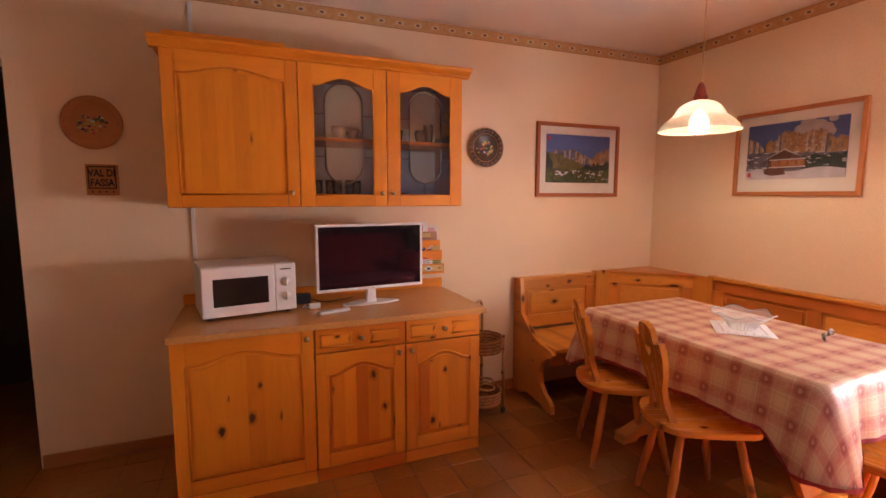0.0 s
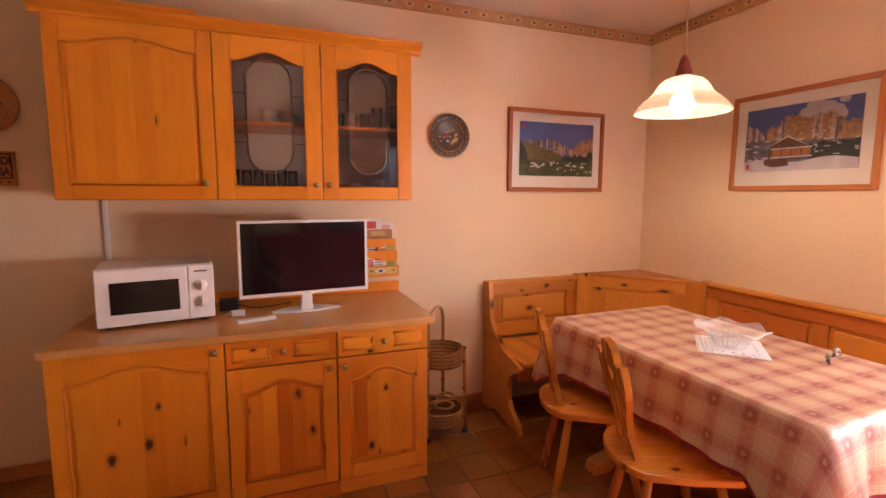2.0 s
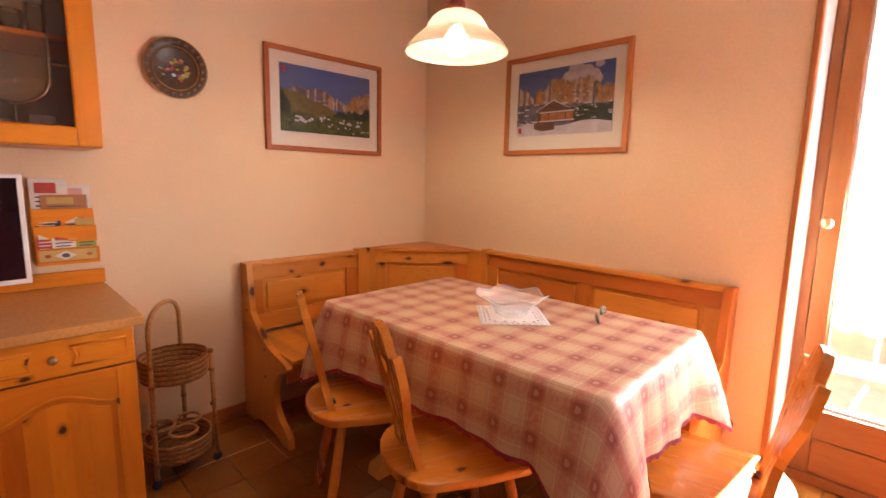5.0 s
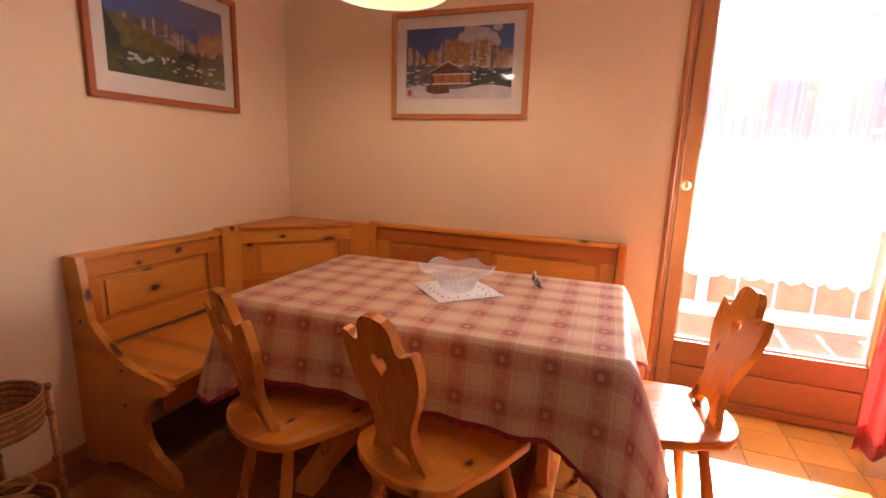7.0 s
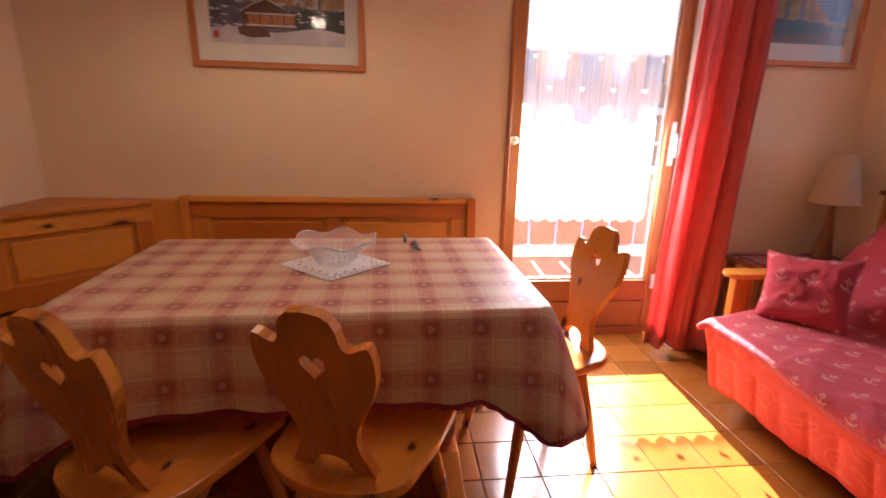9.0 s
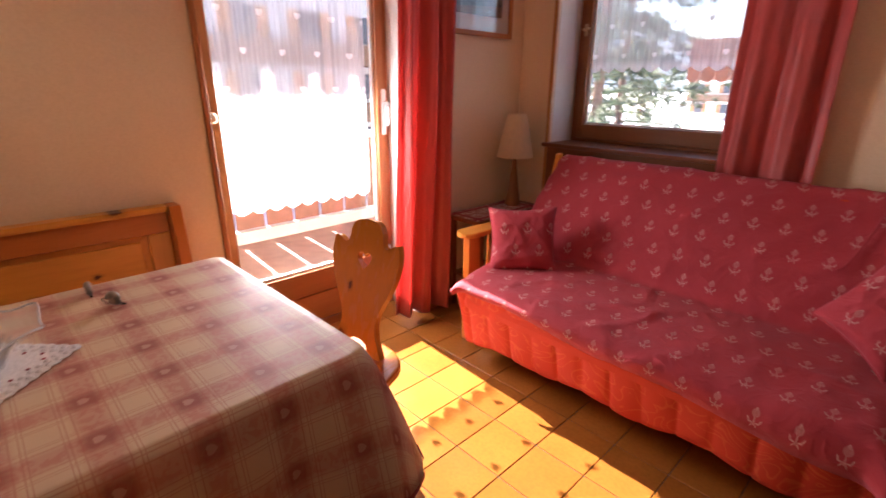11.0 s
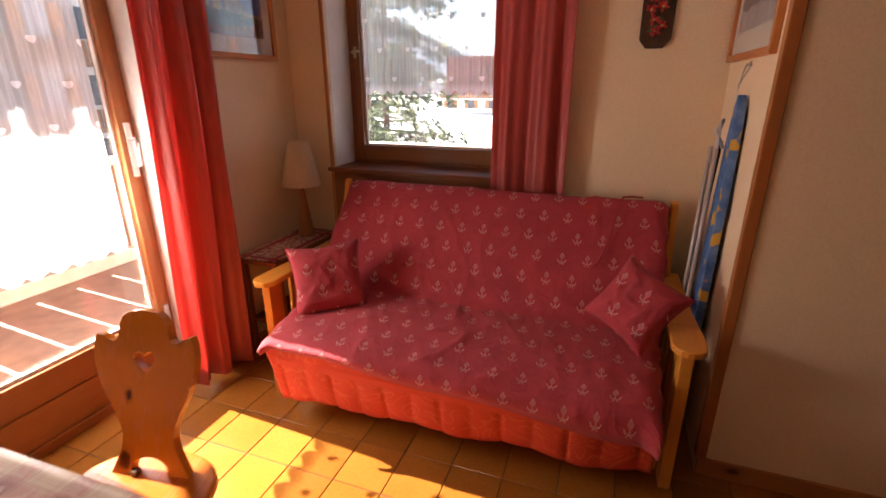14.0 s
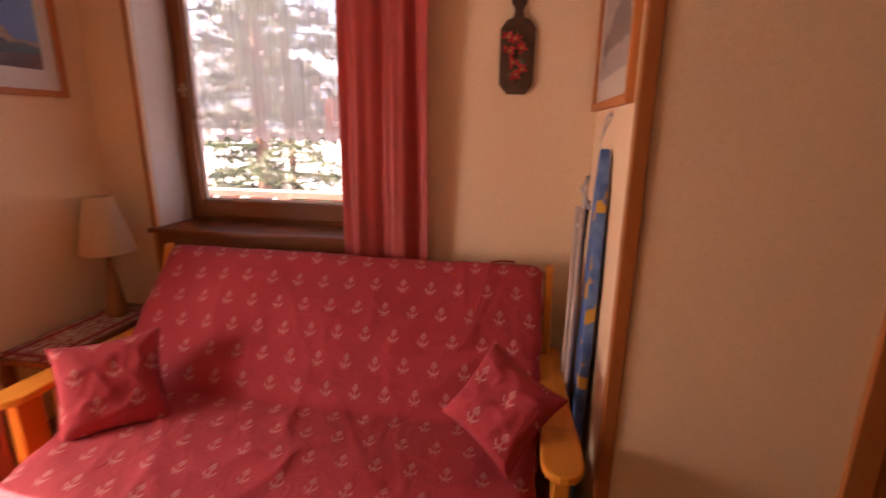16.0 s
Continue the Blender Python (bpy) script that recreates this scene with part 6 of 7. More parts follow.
basket(0.435, 0.1, 0.13, 0)
lowb = basket(0.085, 0.095, 0.13, 1)
for cx, cy in ((0.055, 0.05), (-0.055, 0.045), (0.005, -0.06)):
    part("bottle_ring", tube([(cx + 0.052 * math.cos(t), cy + 0.052 * math.sin(t), 0.2) for t in [2 * math.pi * i / 24 for i in range(24)]], 0.0075, 6, closed=True), rattan, lowb, "", True)
legs_ = [(0.142 * math.cos(radians(q)), 0.142 * math.sin(radians(q))) for q in (-140, 63, -17)]
(lx0, ly0), (lx1, ly1), (lx2, ly2) = legs_
hpts = [(lx0 * 1.03, ly0 * 1.03, 0.04), (lx0, ly0, 0.5), (lx0, ly0, 0.62)]
for k in range(13):
    u_ = 0.5 - 0.5 * math.cos(radians(15 * k))
    hpts.append((lx0 + (lx1 - lx0) * u_, ly0 + (ly1 - ly0) * u_, 0.655 + 0.105 * math.sin(radians(15 * k)) ** 0.8 if 0 < k < 12 else 0.655))
hpts += [(lx1, ly1, 0.62), (lx1, ly1, 0.5), (lx1 * 1.03, ly1 * 1.03, 0.04)]
part("arched_handle", tube(hpts, 0.0095, 10), rattan, rt, "arched rattan cane handle", True)
part("post", tube([(lx2 * 1.06, ly2 * 1.06, 0.04), (lx2, ly2, 0.53)], 0.0095, 10), rattan, rt, "", True)
for x, y in legs_:
    for z in (0.1, 0.28, 0.44, 0.525):
        part("cane_binding", lathe([(0.0095, z - 0.008), (0.0125, z - 0.005), (0.0125, z + 0.005), (0.0095, z + 0.008)], 10, Matrix.Translation((x, y, 0))), rattan_dark, rt)
    part("caster", lathe([(0, -0.009), (0.018, -0.009), (0.02, 0), (0.018, 0.009), (0, 0.009)], 14, Matrix.Translation((x * 1.05, y * 1.05, 0.02)) @ pose(0, 0, 0, 90, 0, 30)), rubber, rt, "black caster")
    part("caster_stem", tube([(x * 1.05, y * 1.05, 0.02), (x * 1.04, y * 1.04, 0.05)], 0.007, 8), black_plastic, rt)


# ---- sofa ----
sf = thing("sofa", (1.775, -0.5, 0.0), "wooden sofa bed under a burgundy flowered cover", "sofa")
SX = 0.80   # half the cushions' width
AX = 0.86   # arms' middle


def wrinkle(u, v):
    w_ = 1 - abs(noise.noise(Vector((u * 2.6 + v * 3.4, v * 1.1 - u * 1.2, 7.3)))) * 2.2
    w2 = 1 - abs(noise.noise(Vector((u * 5.0 - v * 4.0, v * 2.2 + u, 3.1)))) * 2.4
    fold = 0.007 * max(0.0, w_) ** 8 + 0.005 * max(0.0, w2) ** 8
    w3 = 1 - abs(noise.noise(Vector((u * 11.0 + v * 5.0, v * 7.0 - u * 3.0, 9.7)))) * 2.6
    fold += 0.0035 * max(0.0, w3) ** 6 * max(0.0, 0.5 + noise.noise(Vector((u * 2.0, v * 2.0, 5.5))))
    return fold + 0.007 * noise.noise(Vector((u * 3.1, v * 4.3, 1.7))) + 0.004 * noise.noise(Vector((u * 9.0, v * 7.0, 4.1)))


def cover_profile():
    """Cross-section of the cover in y and z, from hem over seat and back to behind."""
    p = [(0.484, 0.345), (0.49, 0.38), (0.489, 0.405), (0.478, 0.43), (0.452, 0.445)]
    p += [(0.452 - 0.482 * k / 24, 0.447 + 0.024 * math.sin(math.pi * 0.6 * k / 24)) for k in range(1, 25)]
    p += [(-0.045, 0.475), (-0.062, 0.50)]
    p += [(-0.07 - 0.325 * k / 24, 0.53 + 0.36 * k / 24 + 0.012 * math.sin(math.pi * k / 24)) for k in range(0, 25)]
    p += [(-0.415, 0.915), (-0.445, 0.928), (-0.475, 0.92), (-0.492, 0.89), (-0.495, 0.8), (-0.495, 0.62)]
    return p


pr = cover_profile()
arcl = [0.0]
for (a0, b0), (a1, b1) in zip(pr, pr[1:]):
    arcl.append(arcl[-1] + math.hypot(a1 - a0, b1 - b0))
rows, uvs = [], []
NX = 130
for i, (y, z) in enumerate(pr):
    row, ru = [], []
    for j in range(NX + 1):
        u = j / NX * 2 - 1
        edge = max(0.0, abs(u) - 0.93) / 0.07
        wz = wrinkle(u * SX, arcl[i])
        hem = 0.0
        if i < 3:
            hem = (0.008 * math.sin(u * 7 + 0.6) - 0.045 * u - 0.02 - 0.05 * max(0.0, -u - 0.75)) * (3 - i) / 3
        k_ = min(1.0, i / 31)
        x = u * (0.757 + 0.055 * k_) - 0.028 * (1 - k_)
        row.append((x + 0.004 * math.sin(i * 0.9) * (u ** 7), y + wz * 0.7 + (0.02 * edge if i < 6 else 0), z - hem - 0.028 * edge ** 2 + wz))
        ru.append((u * SX, arcl[i]))
    rows.append(row)
    uvs.append(ru)
part("cover", sheet(rows, uvs, 0.006), flower_cloth, sf, "burgundy cotton cover with pale flowers", True)
seam = []
for k in range(17):
    u_, q = -0.64 - 0.1 * (k / 16) ** 0.6, 0.35 + 0.63 * k / 16
    seam.append((u_ * 0.812, -0.07 - 0.325 * q + 0.012, 0.53 + 0.36 * q + 0.022))
seam += [(-0.612, -0.43, 0.937), (-0.65, -0.447, 0.939), (-0.7, -0.45, 0.937)]
part("cover_seam", tube(seam, 0.0042, 6), flower_cloth, sf, "corded seam of the cover", True)
# cushions under the cover
part("seat_cushion", box(-0.772, 0.718, -0.06, 0.458, 0.30, 0.432, 0.04), skirt_mat, sf)
part("back_cushion", prism([(-0.09, 0.44), (-0.40, 0.89), (-0.47, 0.90), (-0.485, 0.84), (-0.30, 0.42)], -SX + 0.012, SX - 0.012, YZ, 0.02), skirt_mat, sf)
# quilted skirt below the cover
rows, uvs = [], []
for i in range(13):
    k = i / 12
    z = 0.42 - 0.295 * k
    row, ru = [], []
    for j in range(161):
        u = j / 160 * 2 - 1
        quilt = abs(math.sin(u * SX * math.pi / 0.125)) ** 0.4 * 0.9 + 0.5 * noise.noise(Vector((u * 6, k * 3, 2)))
        row.append((u * 0.762 - 0.028, 0.462 - 0.072 * k + 0.012 * quilt + 0.008 * math.sin(u * 9 + 1) * k, z + 0.012 * math.sin(u * 11) * k - 0.02 * u * k))
        ru.append((u * SX, z))
    rows.append(row)
    uvs.append(ru)
part("quilted_skirt", sheet(rows, uvs, 0.008), skirt_mat, sf, "orange red quilted skirt", True)
rows, uvs = [], []
for i in range(7):
    z = 0.42 - 0.3 * i / 6
    rows.append([(0.737 + 0.004 * math.sin(j * 1.3 + i), 0.465 - 0.07 * i / 6 - 0.5 * j / 20, z) for j in range(21)])
    uvs.append([(0.5 * j / 20, z) for j in range(21)])
part("skirt_end", sheet(rows, uvs, 0.006), skirt_mat, sf, "", True)
part("front_rail", box(-AX + 0.03, AX - 0.03, 0.21, 0.235, 0.045, 0.16, 0.004), bench_x, sf)
part("slat_base", box(-SX + 0.05, SX - 0.08, -0.3, 0.37, 0.16, 0.29, 0.004), bench_x, sf)
part("back_rail", box(-AX + 0.03, AX - 0.03, -0.42, -0.395, 0.1, 0.3, 0.004), bench_x, sf)
for s in (-1, 1):
    ao = part("armrest", prism([(s * (AX - 0.05), -0.42), (s * (AX + 0.03), -0.42), (s * (AX + 0.04), 0.0), (s * (AX + 0.055), 0.2)] + [(s * (AX + 0.0 + 0.056 * math.cos(radians(q))), 0.26 + 0.06 * math.sin(radians(q))) for q in range(0, 181, 20)], 0.578, 0.604, None, 0.007), bench_y, sf, "broad wooden armrest")
    part("front_post", box(s * AX - 0.021, s * AX + 0.021, 0.19, 0.275, 0.0, 0.5775, 0.005), bench_z, sf)
    part("back_post", prism([(-0.35, 0.0), (-0.26, 0.0), (-0.30, 0.45), (-0.445, 0.92), (-0.47, 0.93), (-0.48, 0.9), (-0.385, 0.45)], s * (SX + 0.035) - 0.016, s * (SX + 0.035) + 0.016, YZ, 0.006), bench_z, sf)
    part("side_rail", box(s * AX - 0.014, s * AX + 0.014, -0.34, 0.19, 0.1, 0.2, 0.004), bench_y, sf)
    for k in range(3):
        part("arm_slat", box(s * AX - 0.01, s * AX + 0.01, -0.2 + 0.13 * k, -0.15 + 0.13 * k, 0.2005, 0.5775, 0.003), bench_z, sf)


def cushion(at, turn, rx, label, w=0.165):
    c = thing("throw_cushion", at, label, "cushion", "burgundy cushions on the sofa")
    nz = Vector(turn).normalized()
    ax_ = Vector((0, 0, 1)).cross(nz).normalized()
    up_ = nz.cross(ax_)
    c.matrix_world = Matrix.Translation(at) @ Matrix((ax_, up_, nz)).transposed().to_4x4() @ pose(0, 0, 0, 0, 0, rx)
    n = 40
    top, bot, uv = [], [], []
    for i in range(n + 1):
        rt_, rb_, ru = [], [], []
        for j in range(n + 1):
            u, v = i / n * 2 - 1, j / n * 2 - 1
            pin = 1 - 0.13 * (1 - u * u) * abs(v) ** 3 - 0.0
            pin2 = 1 - 0.13 * (1 - v * v) * abs(u) ** 3
            h = 0.06 * ((1 - u ** 4) * (1 - v ** 4)) ** 0.5 + (0.009 * noise.noise(Vector((u * 3, v * 3, at[0]))) + 0.007 * max(0.0, 1 - 2.5 * abs(noise.noise(Vector((u * 1.5 + v, v * 1.6 - u, at[0] * 3))))) ** 3) * (1 - max(abs(u), abs(v)) ** 4)
            x, y = u * w * pin2, v * w * pin
            rt_.append((x, y, h))
            rb_.append((x, y, -h))
            ru.append((x + 0.03, y + 0.01))
        top.append(rt_)
        bot.append(rb_)
        uv.append(ru)
    b1 = sheet(top, uv)
    me = bpy.data.meshes.new("tmp")
    b2 = sheet(bot, uv)
    b2.to_mesh(me)
    b2.free()
    b1.from_mesh(me)
    bpy.data.meshes.remove(me)
    bmesh.ops.remove_doubles(b1, verts=b1.verts[:], dist=0.0005)
    part("casing", b1, flower_cloth, c, "", True)
    ring = [(-w, -w, 0)] + [(w * (q / 10 - 1), -w * (1 - 0.13 * (1 - (q / 10 - 1) ** 2)), 0) for q in range(1, 20)] + [(w, -w, 0)] + [(w * (1 - 0.13 * (1 - (q / 10 - 1) ** 2)), w * (q / 10 - 1), 0) for q in range(1, 20)] + [(w, w, 0)] + [(-w * (q / 10 - 1), w * (1 - 0.13 * (1 - (q / 10 - 1) ** 2)), 0) for q in range(1, 20)] + [(-w, w, 0)] + [(-w * (1 - 0.13 * (1 - (q / 10 - 1) ** 2)), -w * (q / 10 - 1), 0) for q in range(1, 20)]
    part("piping", tube(ring, 0.004, 6, closed=True), flower_cloth, c, "", True)
    return c


cushion((2.40, -0.37, 0.585), (-0.5, 0.72, 0.48), 4, "burgundy flowered cushion leaning on the sofa's arm")
cushion((1.085, -0.385, 0.655), (0.32, 0.8, 0.5), -24, "burgundy flowered cushion tilted in the sofa corner", 0.138)

# ---- side table, runner, lamp ----
st = thing("side_table", (2.885, -0.755, 0.0), "low brown wooden side table beside the sofa", "side table")
part("top", box(-0.125, 0.14, -0.31, 0.3, 0.555, 0.578, 0.004), window_x, st)
for sx in (-0.1, 0.115):
    for sy in (-0.27, 0.26):
        part("leg", box(sx - 0.018, sx + 0.018, sy - 0.018, sy + 0.018, 0, 0.5545, 0.003), window_z, st)
part("lower_shelf", box(-0.1, 0.115, -0.27, 0.26, 0.2, 0.218, 0.003), window_x, st)
rn = thing("table_runner", (2.885, -0.73, 0.579), "red and cream woven runner lying on the side table", "runner")
a = Mat("woven_runner", 0.9)
v = a.coord("Object")
x, y, _z = a.split(v)
ed = a.f("MAXIMUM", a.f("COMPARE", a.f("ABSOLUTE", x), 0.085, 0.012), a.f("COMPARE", a.f("ABSOLUTE", y), 0.235, 0.012))
orn = a.ramp(a.noise(v, 32.0, 2, 0.5, 1.5), (0.46, 0.0), (0.5, 1.0))
a.color(a.mix(a.f("MAXIMUM", ed, a.f("MULTIPLY", orn, 0.75)), (0.55, 0.43, 0.34), (0.3, 0.035, 0.045)))
runner_mat = a.m
part("cloth", box(-0.115, 0.125, -0.27, 0.265, 0, 0.004, 0.001), runner_mat, rn)
tl_ = thing("table_lamp", (2.895, -0.915, 0.5835), "unlit table lamp with pale shade and wooden foot", "lamp")
part("foot", lathe([(0, 0), (0.046, 0), (0.048, 0.012), (0.043, 0.04), (0.034, 0.1), (0.024, 0.17), (0.016, 0.24), (0.012, 0.29), (0, 0.29)], 24), lamp_wood, tl_, "turned brown wooden foot", True)
part("stem", tube([(0, 0, 0.285), (0, 0, 0.47)], 0.005, 8), brass, tl_)
rows = [[(r * math.cos(2 * math.pi * i / 48), r * math.sin(2 * math.pi * i / 48), z) for i in range(48)] for r, z in ((0.112, 0.3), (0.11, 0.306), (0.084, 0.43), (0.055, 0.545), (0.053, 0.551))]
part("shade", sheet(rows, None, 0.0025, True), shade_cloth, tl_, "pale cloth shade", True)

# ---- decorated board with silk flowers ----
db = thing("decorated_board", (1.108, S_, 1.575), "dark wooden chopping board with red silk flowers on the wall", "wall ornament")
pts = [(-0.035, 0.0), (0.035, 0.0), (0.065, 0.035), (0.067, 0.235), (0.045, 0.265), (0.02, 0.275)] + [(0.016, 0.3)] + arc(0, 0.335, 0.03, 0.033, -50, 230, 12) + [(-0.016, 0.3), (-0.02, 0.275), (-0.045, 0.265), (-0.067, 0.235), (-0.065, 0.035)]
part("board", prism(pts, 0.0, 0.018, XZ, 0.003), plate_dark, db)
petal_red = plain("silk_red", (0.42, 0.025, 0.03), 0.6, 0, 0.2, 40)
rnd = random.Random(8)
for cx, cz in ((0.01, 0.2), (-0.015, 0.165), (0.03, 0.155), (0.015, 0.115), (-0.02, 0.09), (0.005, 0.07), (0.035, 0.205)):
    fl = part("flower", lathe([(0, 0.008), (0.005, 0.006), (0.006, 0), (0, 0)], 8, Matrix.Translation((cx, 0.024, cz)) @ pose(0, 0, 0, -90, 0, 0)), plain("flower_heart", (0.4, 0.3, 0.05)), db, "red silk flower")
    for k in range(6):
        t = 2 * math.pi * k / 6 + rnd.random()
        L = rnd.uniform(0.022, 0.034)
        b = prism([(0, 0), (L * 0.45, 0.007), (L, 0.0), (L * 0.45, -0.007)], 0, 0.0015)
        b.transform(Matrix.Translation((cx, 0.02 + rnd.uniform(0, 0.006), cz)) @ pose(0, 0, 0, -90, 0, 0) @ pose(0, 0, 0, 0, 0, math.degrees(t)) @ pose(0, 0, 0, 0, -rnd.uniform(5, 35), 0))
        part("petal", b, petal_red, fl)
for k in range(5):
    b = prism([(0, 0), (0.02, 0.009), (0.045, 0.0), (0.02, -0.009)], 0, 0.0015)
    b.transform(Matrix.Translation((0.0, 0.02, 0.07 + 0.03 * k)) @ pose(0, 0, 0, -90, 0, 0) @ pose(0, 0, 0, 0, 0, 70 * k))
    part("leaf", b, needles, db)

# ---- ironing board leaning on the partition ----
ib = thing("ironing_board", (0.835, -0.66, 0.0), "folded ironing board with blue cover leaning on the partition", "ironing board")
a = Mat("ironing_cover", 0.85)
v = a.coord()
blot = a.noise(v, 9.0, 2)
c = a.ramp(a.noise(v, 22.0, 3), (0.35, (0.05, 0.13, 0.36)), (0.65, (0.13, 0.25, 0.5)))
iron_cover = a.color(a.mix(a.ramp(blot, (0.57, 0.0), (0.6, 1.0)), c, (0.62, 0.36, 0.05))).m
out = [(-0.1, 0.02), (0.1, 0.02), (0.15, 0.12), (0.16, 0.7), (0.145, 1.0), (0.1, 1.25), (0.05, 1.36), (0.0, 1.39), (-0.05, 1.36), (-0.1, 1.25), (-0.145, 1.0), (-0.16, 0.7), (-0.15, 0.12)]
cream_paint = plain("cream_enamel", (0.56, 0.48, 0.42), 0.4)
LEAN_M = pose(0, 0, 0, 0, -0.8, 0)
b = prism(out, -0.012, 0.018, Matrix(((0, 0, 1, 0.0), (0.42, 0, 0, 0), (0, 1, 0, 0), (0, 0, 0, 1))), 0.006)
b.transform(LEAN_M)
part("padded_top", b, iron_cover, ib, "padded cover with blue and yellow print")
for dx, dy in ((0.03, -0.03), (0.038, 0.01), (0.045, -0.055)):
    part("leg_tube", tube([(dx + 0.012, dy, 0.03), (dx, dy - 0.01, 0.7), (dx - 0.004, dy - 0.02, 1.2)], 0.0085, 8), cream_paint, ib, "cream enamelled tube", True)
part("leg_tube", tube([(0.055, -0.1, 0.03), (0.03, -0.085, 0.7), (0.012, -0.075, 1.22)], 0.009, 8), black_plastic, ib, "dark tube", True)
part("foot_bar", tube([(0.045, -0.12, 0.03), (0.045, 0.05, 0.03)], 0.009, 8), grey_plastic, ib)
part("iron_rest", tube([(0.01, -0.03, 1.2), (0.035, -0.07, 1.26), (0.02, -0.05, 1.3), (0.03, -0.03, 1.22), (0.02, -0.08, 1.16), (0.04, -0.05, 1.14)], 0.007, 6), grey_plastic, ib, "", True)
wh = thing("wire_hanger", (0.80, -0.72, 1.40), "grey wire hook hanging on the partition", "hook")
part("wire", tube([(0.02, -0.02, -0.02), (0.02, -0.03, 0.02), (0.012, -0.015, 0.05), (0.006, 0.02, 0.075), (0.005, 0.025, 0.1), (0.006, 0.0, 0.088), (0.006, -0.025, 0.096), (0.01, -0.03, 0.08), (0.016, -0.035, 0.03)], 0.0025, 6), steel, wh, "", True)
part("wall_nail", tube([(-0.005, 0, 0.088), (0.012, 0, 0.088)], 0.003, 6), steel, wh)


# ---- balcony round the corner ----
GZ = -3.2
tagged(link("balcony_floor", box(E_ + T_ + 0.001, 5.3, -3.3, 4.0, -0.2, -0.05, bm=box(-3.0, E_ + T_, -3.3, S_ - T_ - 0.001, -0.2, -0.05)), balcony_tile), "reddish tiled balcony floor", "balcony", kind="structure")


def railing(name, line, label):
    """Pale base beam and handrail with dark pointed boards between."""
    rl = thing(name, (0, 0, 0), label, "railing")
    p0, p1 = Vector(line[0]), Vector(line[1])
    L = (p1 - p0).length
    m = Matrix.Translation((p0.x, p0.y, 0)) @ Matrix.Rotation(math.atan2(p1.y - p0.y, p1.x - p0.x), 4, "Z")

    def put(nm, b, mat):
        b.transform(m)
        return part(nm, b, mat, rl)

    put("base_beam", box(0, L, -0.04, 0.04, -0.049, 0.06, 0.004), rail_pale)
    put("hand_rail", box(0, L, -0.06, 0.06, 0.8, 0.86, 0.008), rail_pale)
    n = int(L / 0.28)
    for k in range(n):
        x = 0.28 * k + 0.02
        put("board", prism([(x, 0.0605), (x + 0.255, 0.0605), (x + 0.255, 0.72), (x + 0.2, 0.795), (x + 0.055, 0.795), (x, 0.72)], 0.042, 0.062, XZ), rail_wood)
    for k in range(int(L / 1.8) + 1):
        x = min(L - 0.05, 1.8 * k + 0.05)
        put("post", box(x - 0.04, x + 0.04, -0.04, 0.04, 0.0605, 0.7995, 0.004), rail_pale)
    return rebase(rl, ((p0.x + p1.x) / 2, (p0.y + p1.y) / 2, -0.05))


railing("balcony_railing", ((5.2, 3.9), (5.2, -3.2)), "wooden balcony railing of dark pointed boards facing the door")
railing("balcony_railing", ((5.1, -3.2), (-2.0, -3.2)), "wooden balcony railing of dark pointed boards below the window")


def fringe(name, line, zb, zt, label, pitch=0.235, gap=0.05):
    """A hanging board apron whose lower edge ends in pointed tabs."""
    f_ = thing(name, (0, 0, 0), label, "eave board")
    p0, p1 = Vector(line[0]), Vector(line[1])
    L = (p1 - p0).length
    m = Matrix.Translation((p0.x, p0.y, 0)) @ Matrix.Rotation(math.atan2(p1.y - p0.y, p1.x - p0.x), 4, "Z")
    b = box(0, L, -0.015, 0.015, zb + 0.1, zt)
    b.transform(m)
    part("apron", b, rail_wood, f_)
    for k in range(int(L / pitch)):
        x = pitch * k
        b = prism([(x, zb + 0.0999), (x, zb + 0.03), (x + 0.03, zb), (x + pitch - gap - 0.03, zb), (x + pitch - gap, zb + 0.03), (x + pitch - gap, zb + 0.0999)], -0.015, 0.015, XZ)
        b.transform(m)
        part("tab", b, rail_wood, f_)
    return f_


TAN = math.tan(radians(SUN_EL)) / 0.9998
ZE = 1.255 + (5.2 - 3.31) * TAN
fr = fringe("eave_board", ((5.2, 4.0), (5.2, -1.0)), ZE, ZE + 0.5, "dark wooden eave board with pointed tabs over the balcony")
rebase(fr, (5.2, 1.5, ZE))
rf = tagged(link("roof_eave", box(-3.0, 5.4, -0.9, 4.2, ZE + 0.5, ZE + 0.65), house_wood), "wooden roof eave over the balcony", "roof", kind="structure")
tagged(link("wall_outside", box(E_ + T_ + 0.001, E_ + T_ + 0.02, DY1, 4.0, -0.05, ZE + 0.5, bm=box(E_ + T_ + 0.001, E_ + T_ + 0.02, S_ - T_, DY0, -0.05, ZE + 0.5, bm=box(E_ + T_ + 0.001, E_ + T_ + 0.02, DY0, DY1, DZ1, ZE + 0.5))), house_white), "white rendered outer wall", "wall", kind="structure")
sc = fringe("shelter_apron", ((2.81, -3.21), (0.6, -3.21)), 1.335, 1.68, "grey wooden apron with pointed tabs hung between posts", 0.115, 0.012)
part("post", box(1.96, 2.06, -3.19, -3.11, -0.05, 1.9, 0.006), rail_wood, sc)
part("post", box(0.7, 0.8, -3.19, -3.11, -0.05, 1.9, 0.006), rail_wood, sc)
rebase(sc, (1.7, -3.2, -0.05))

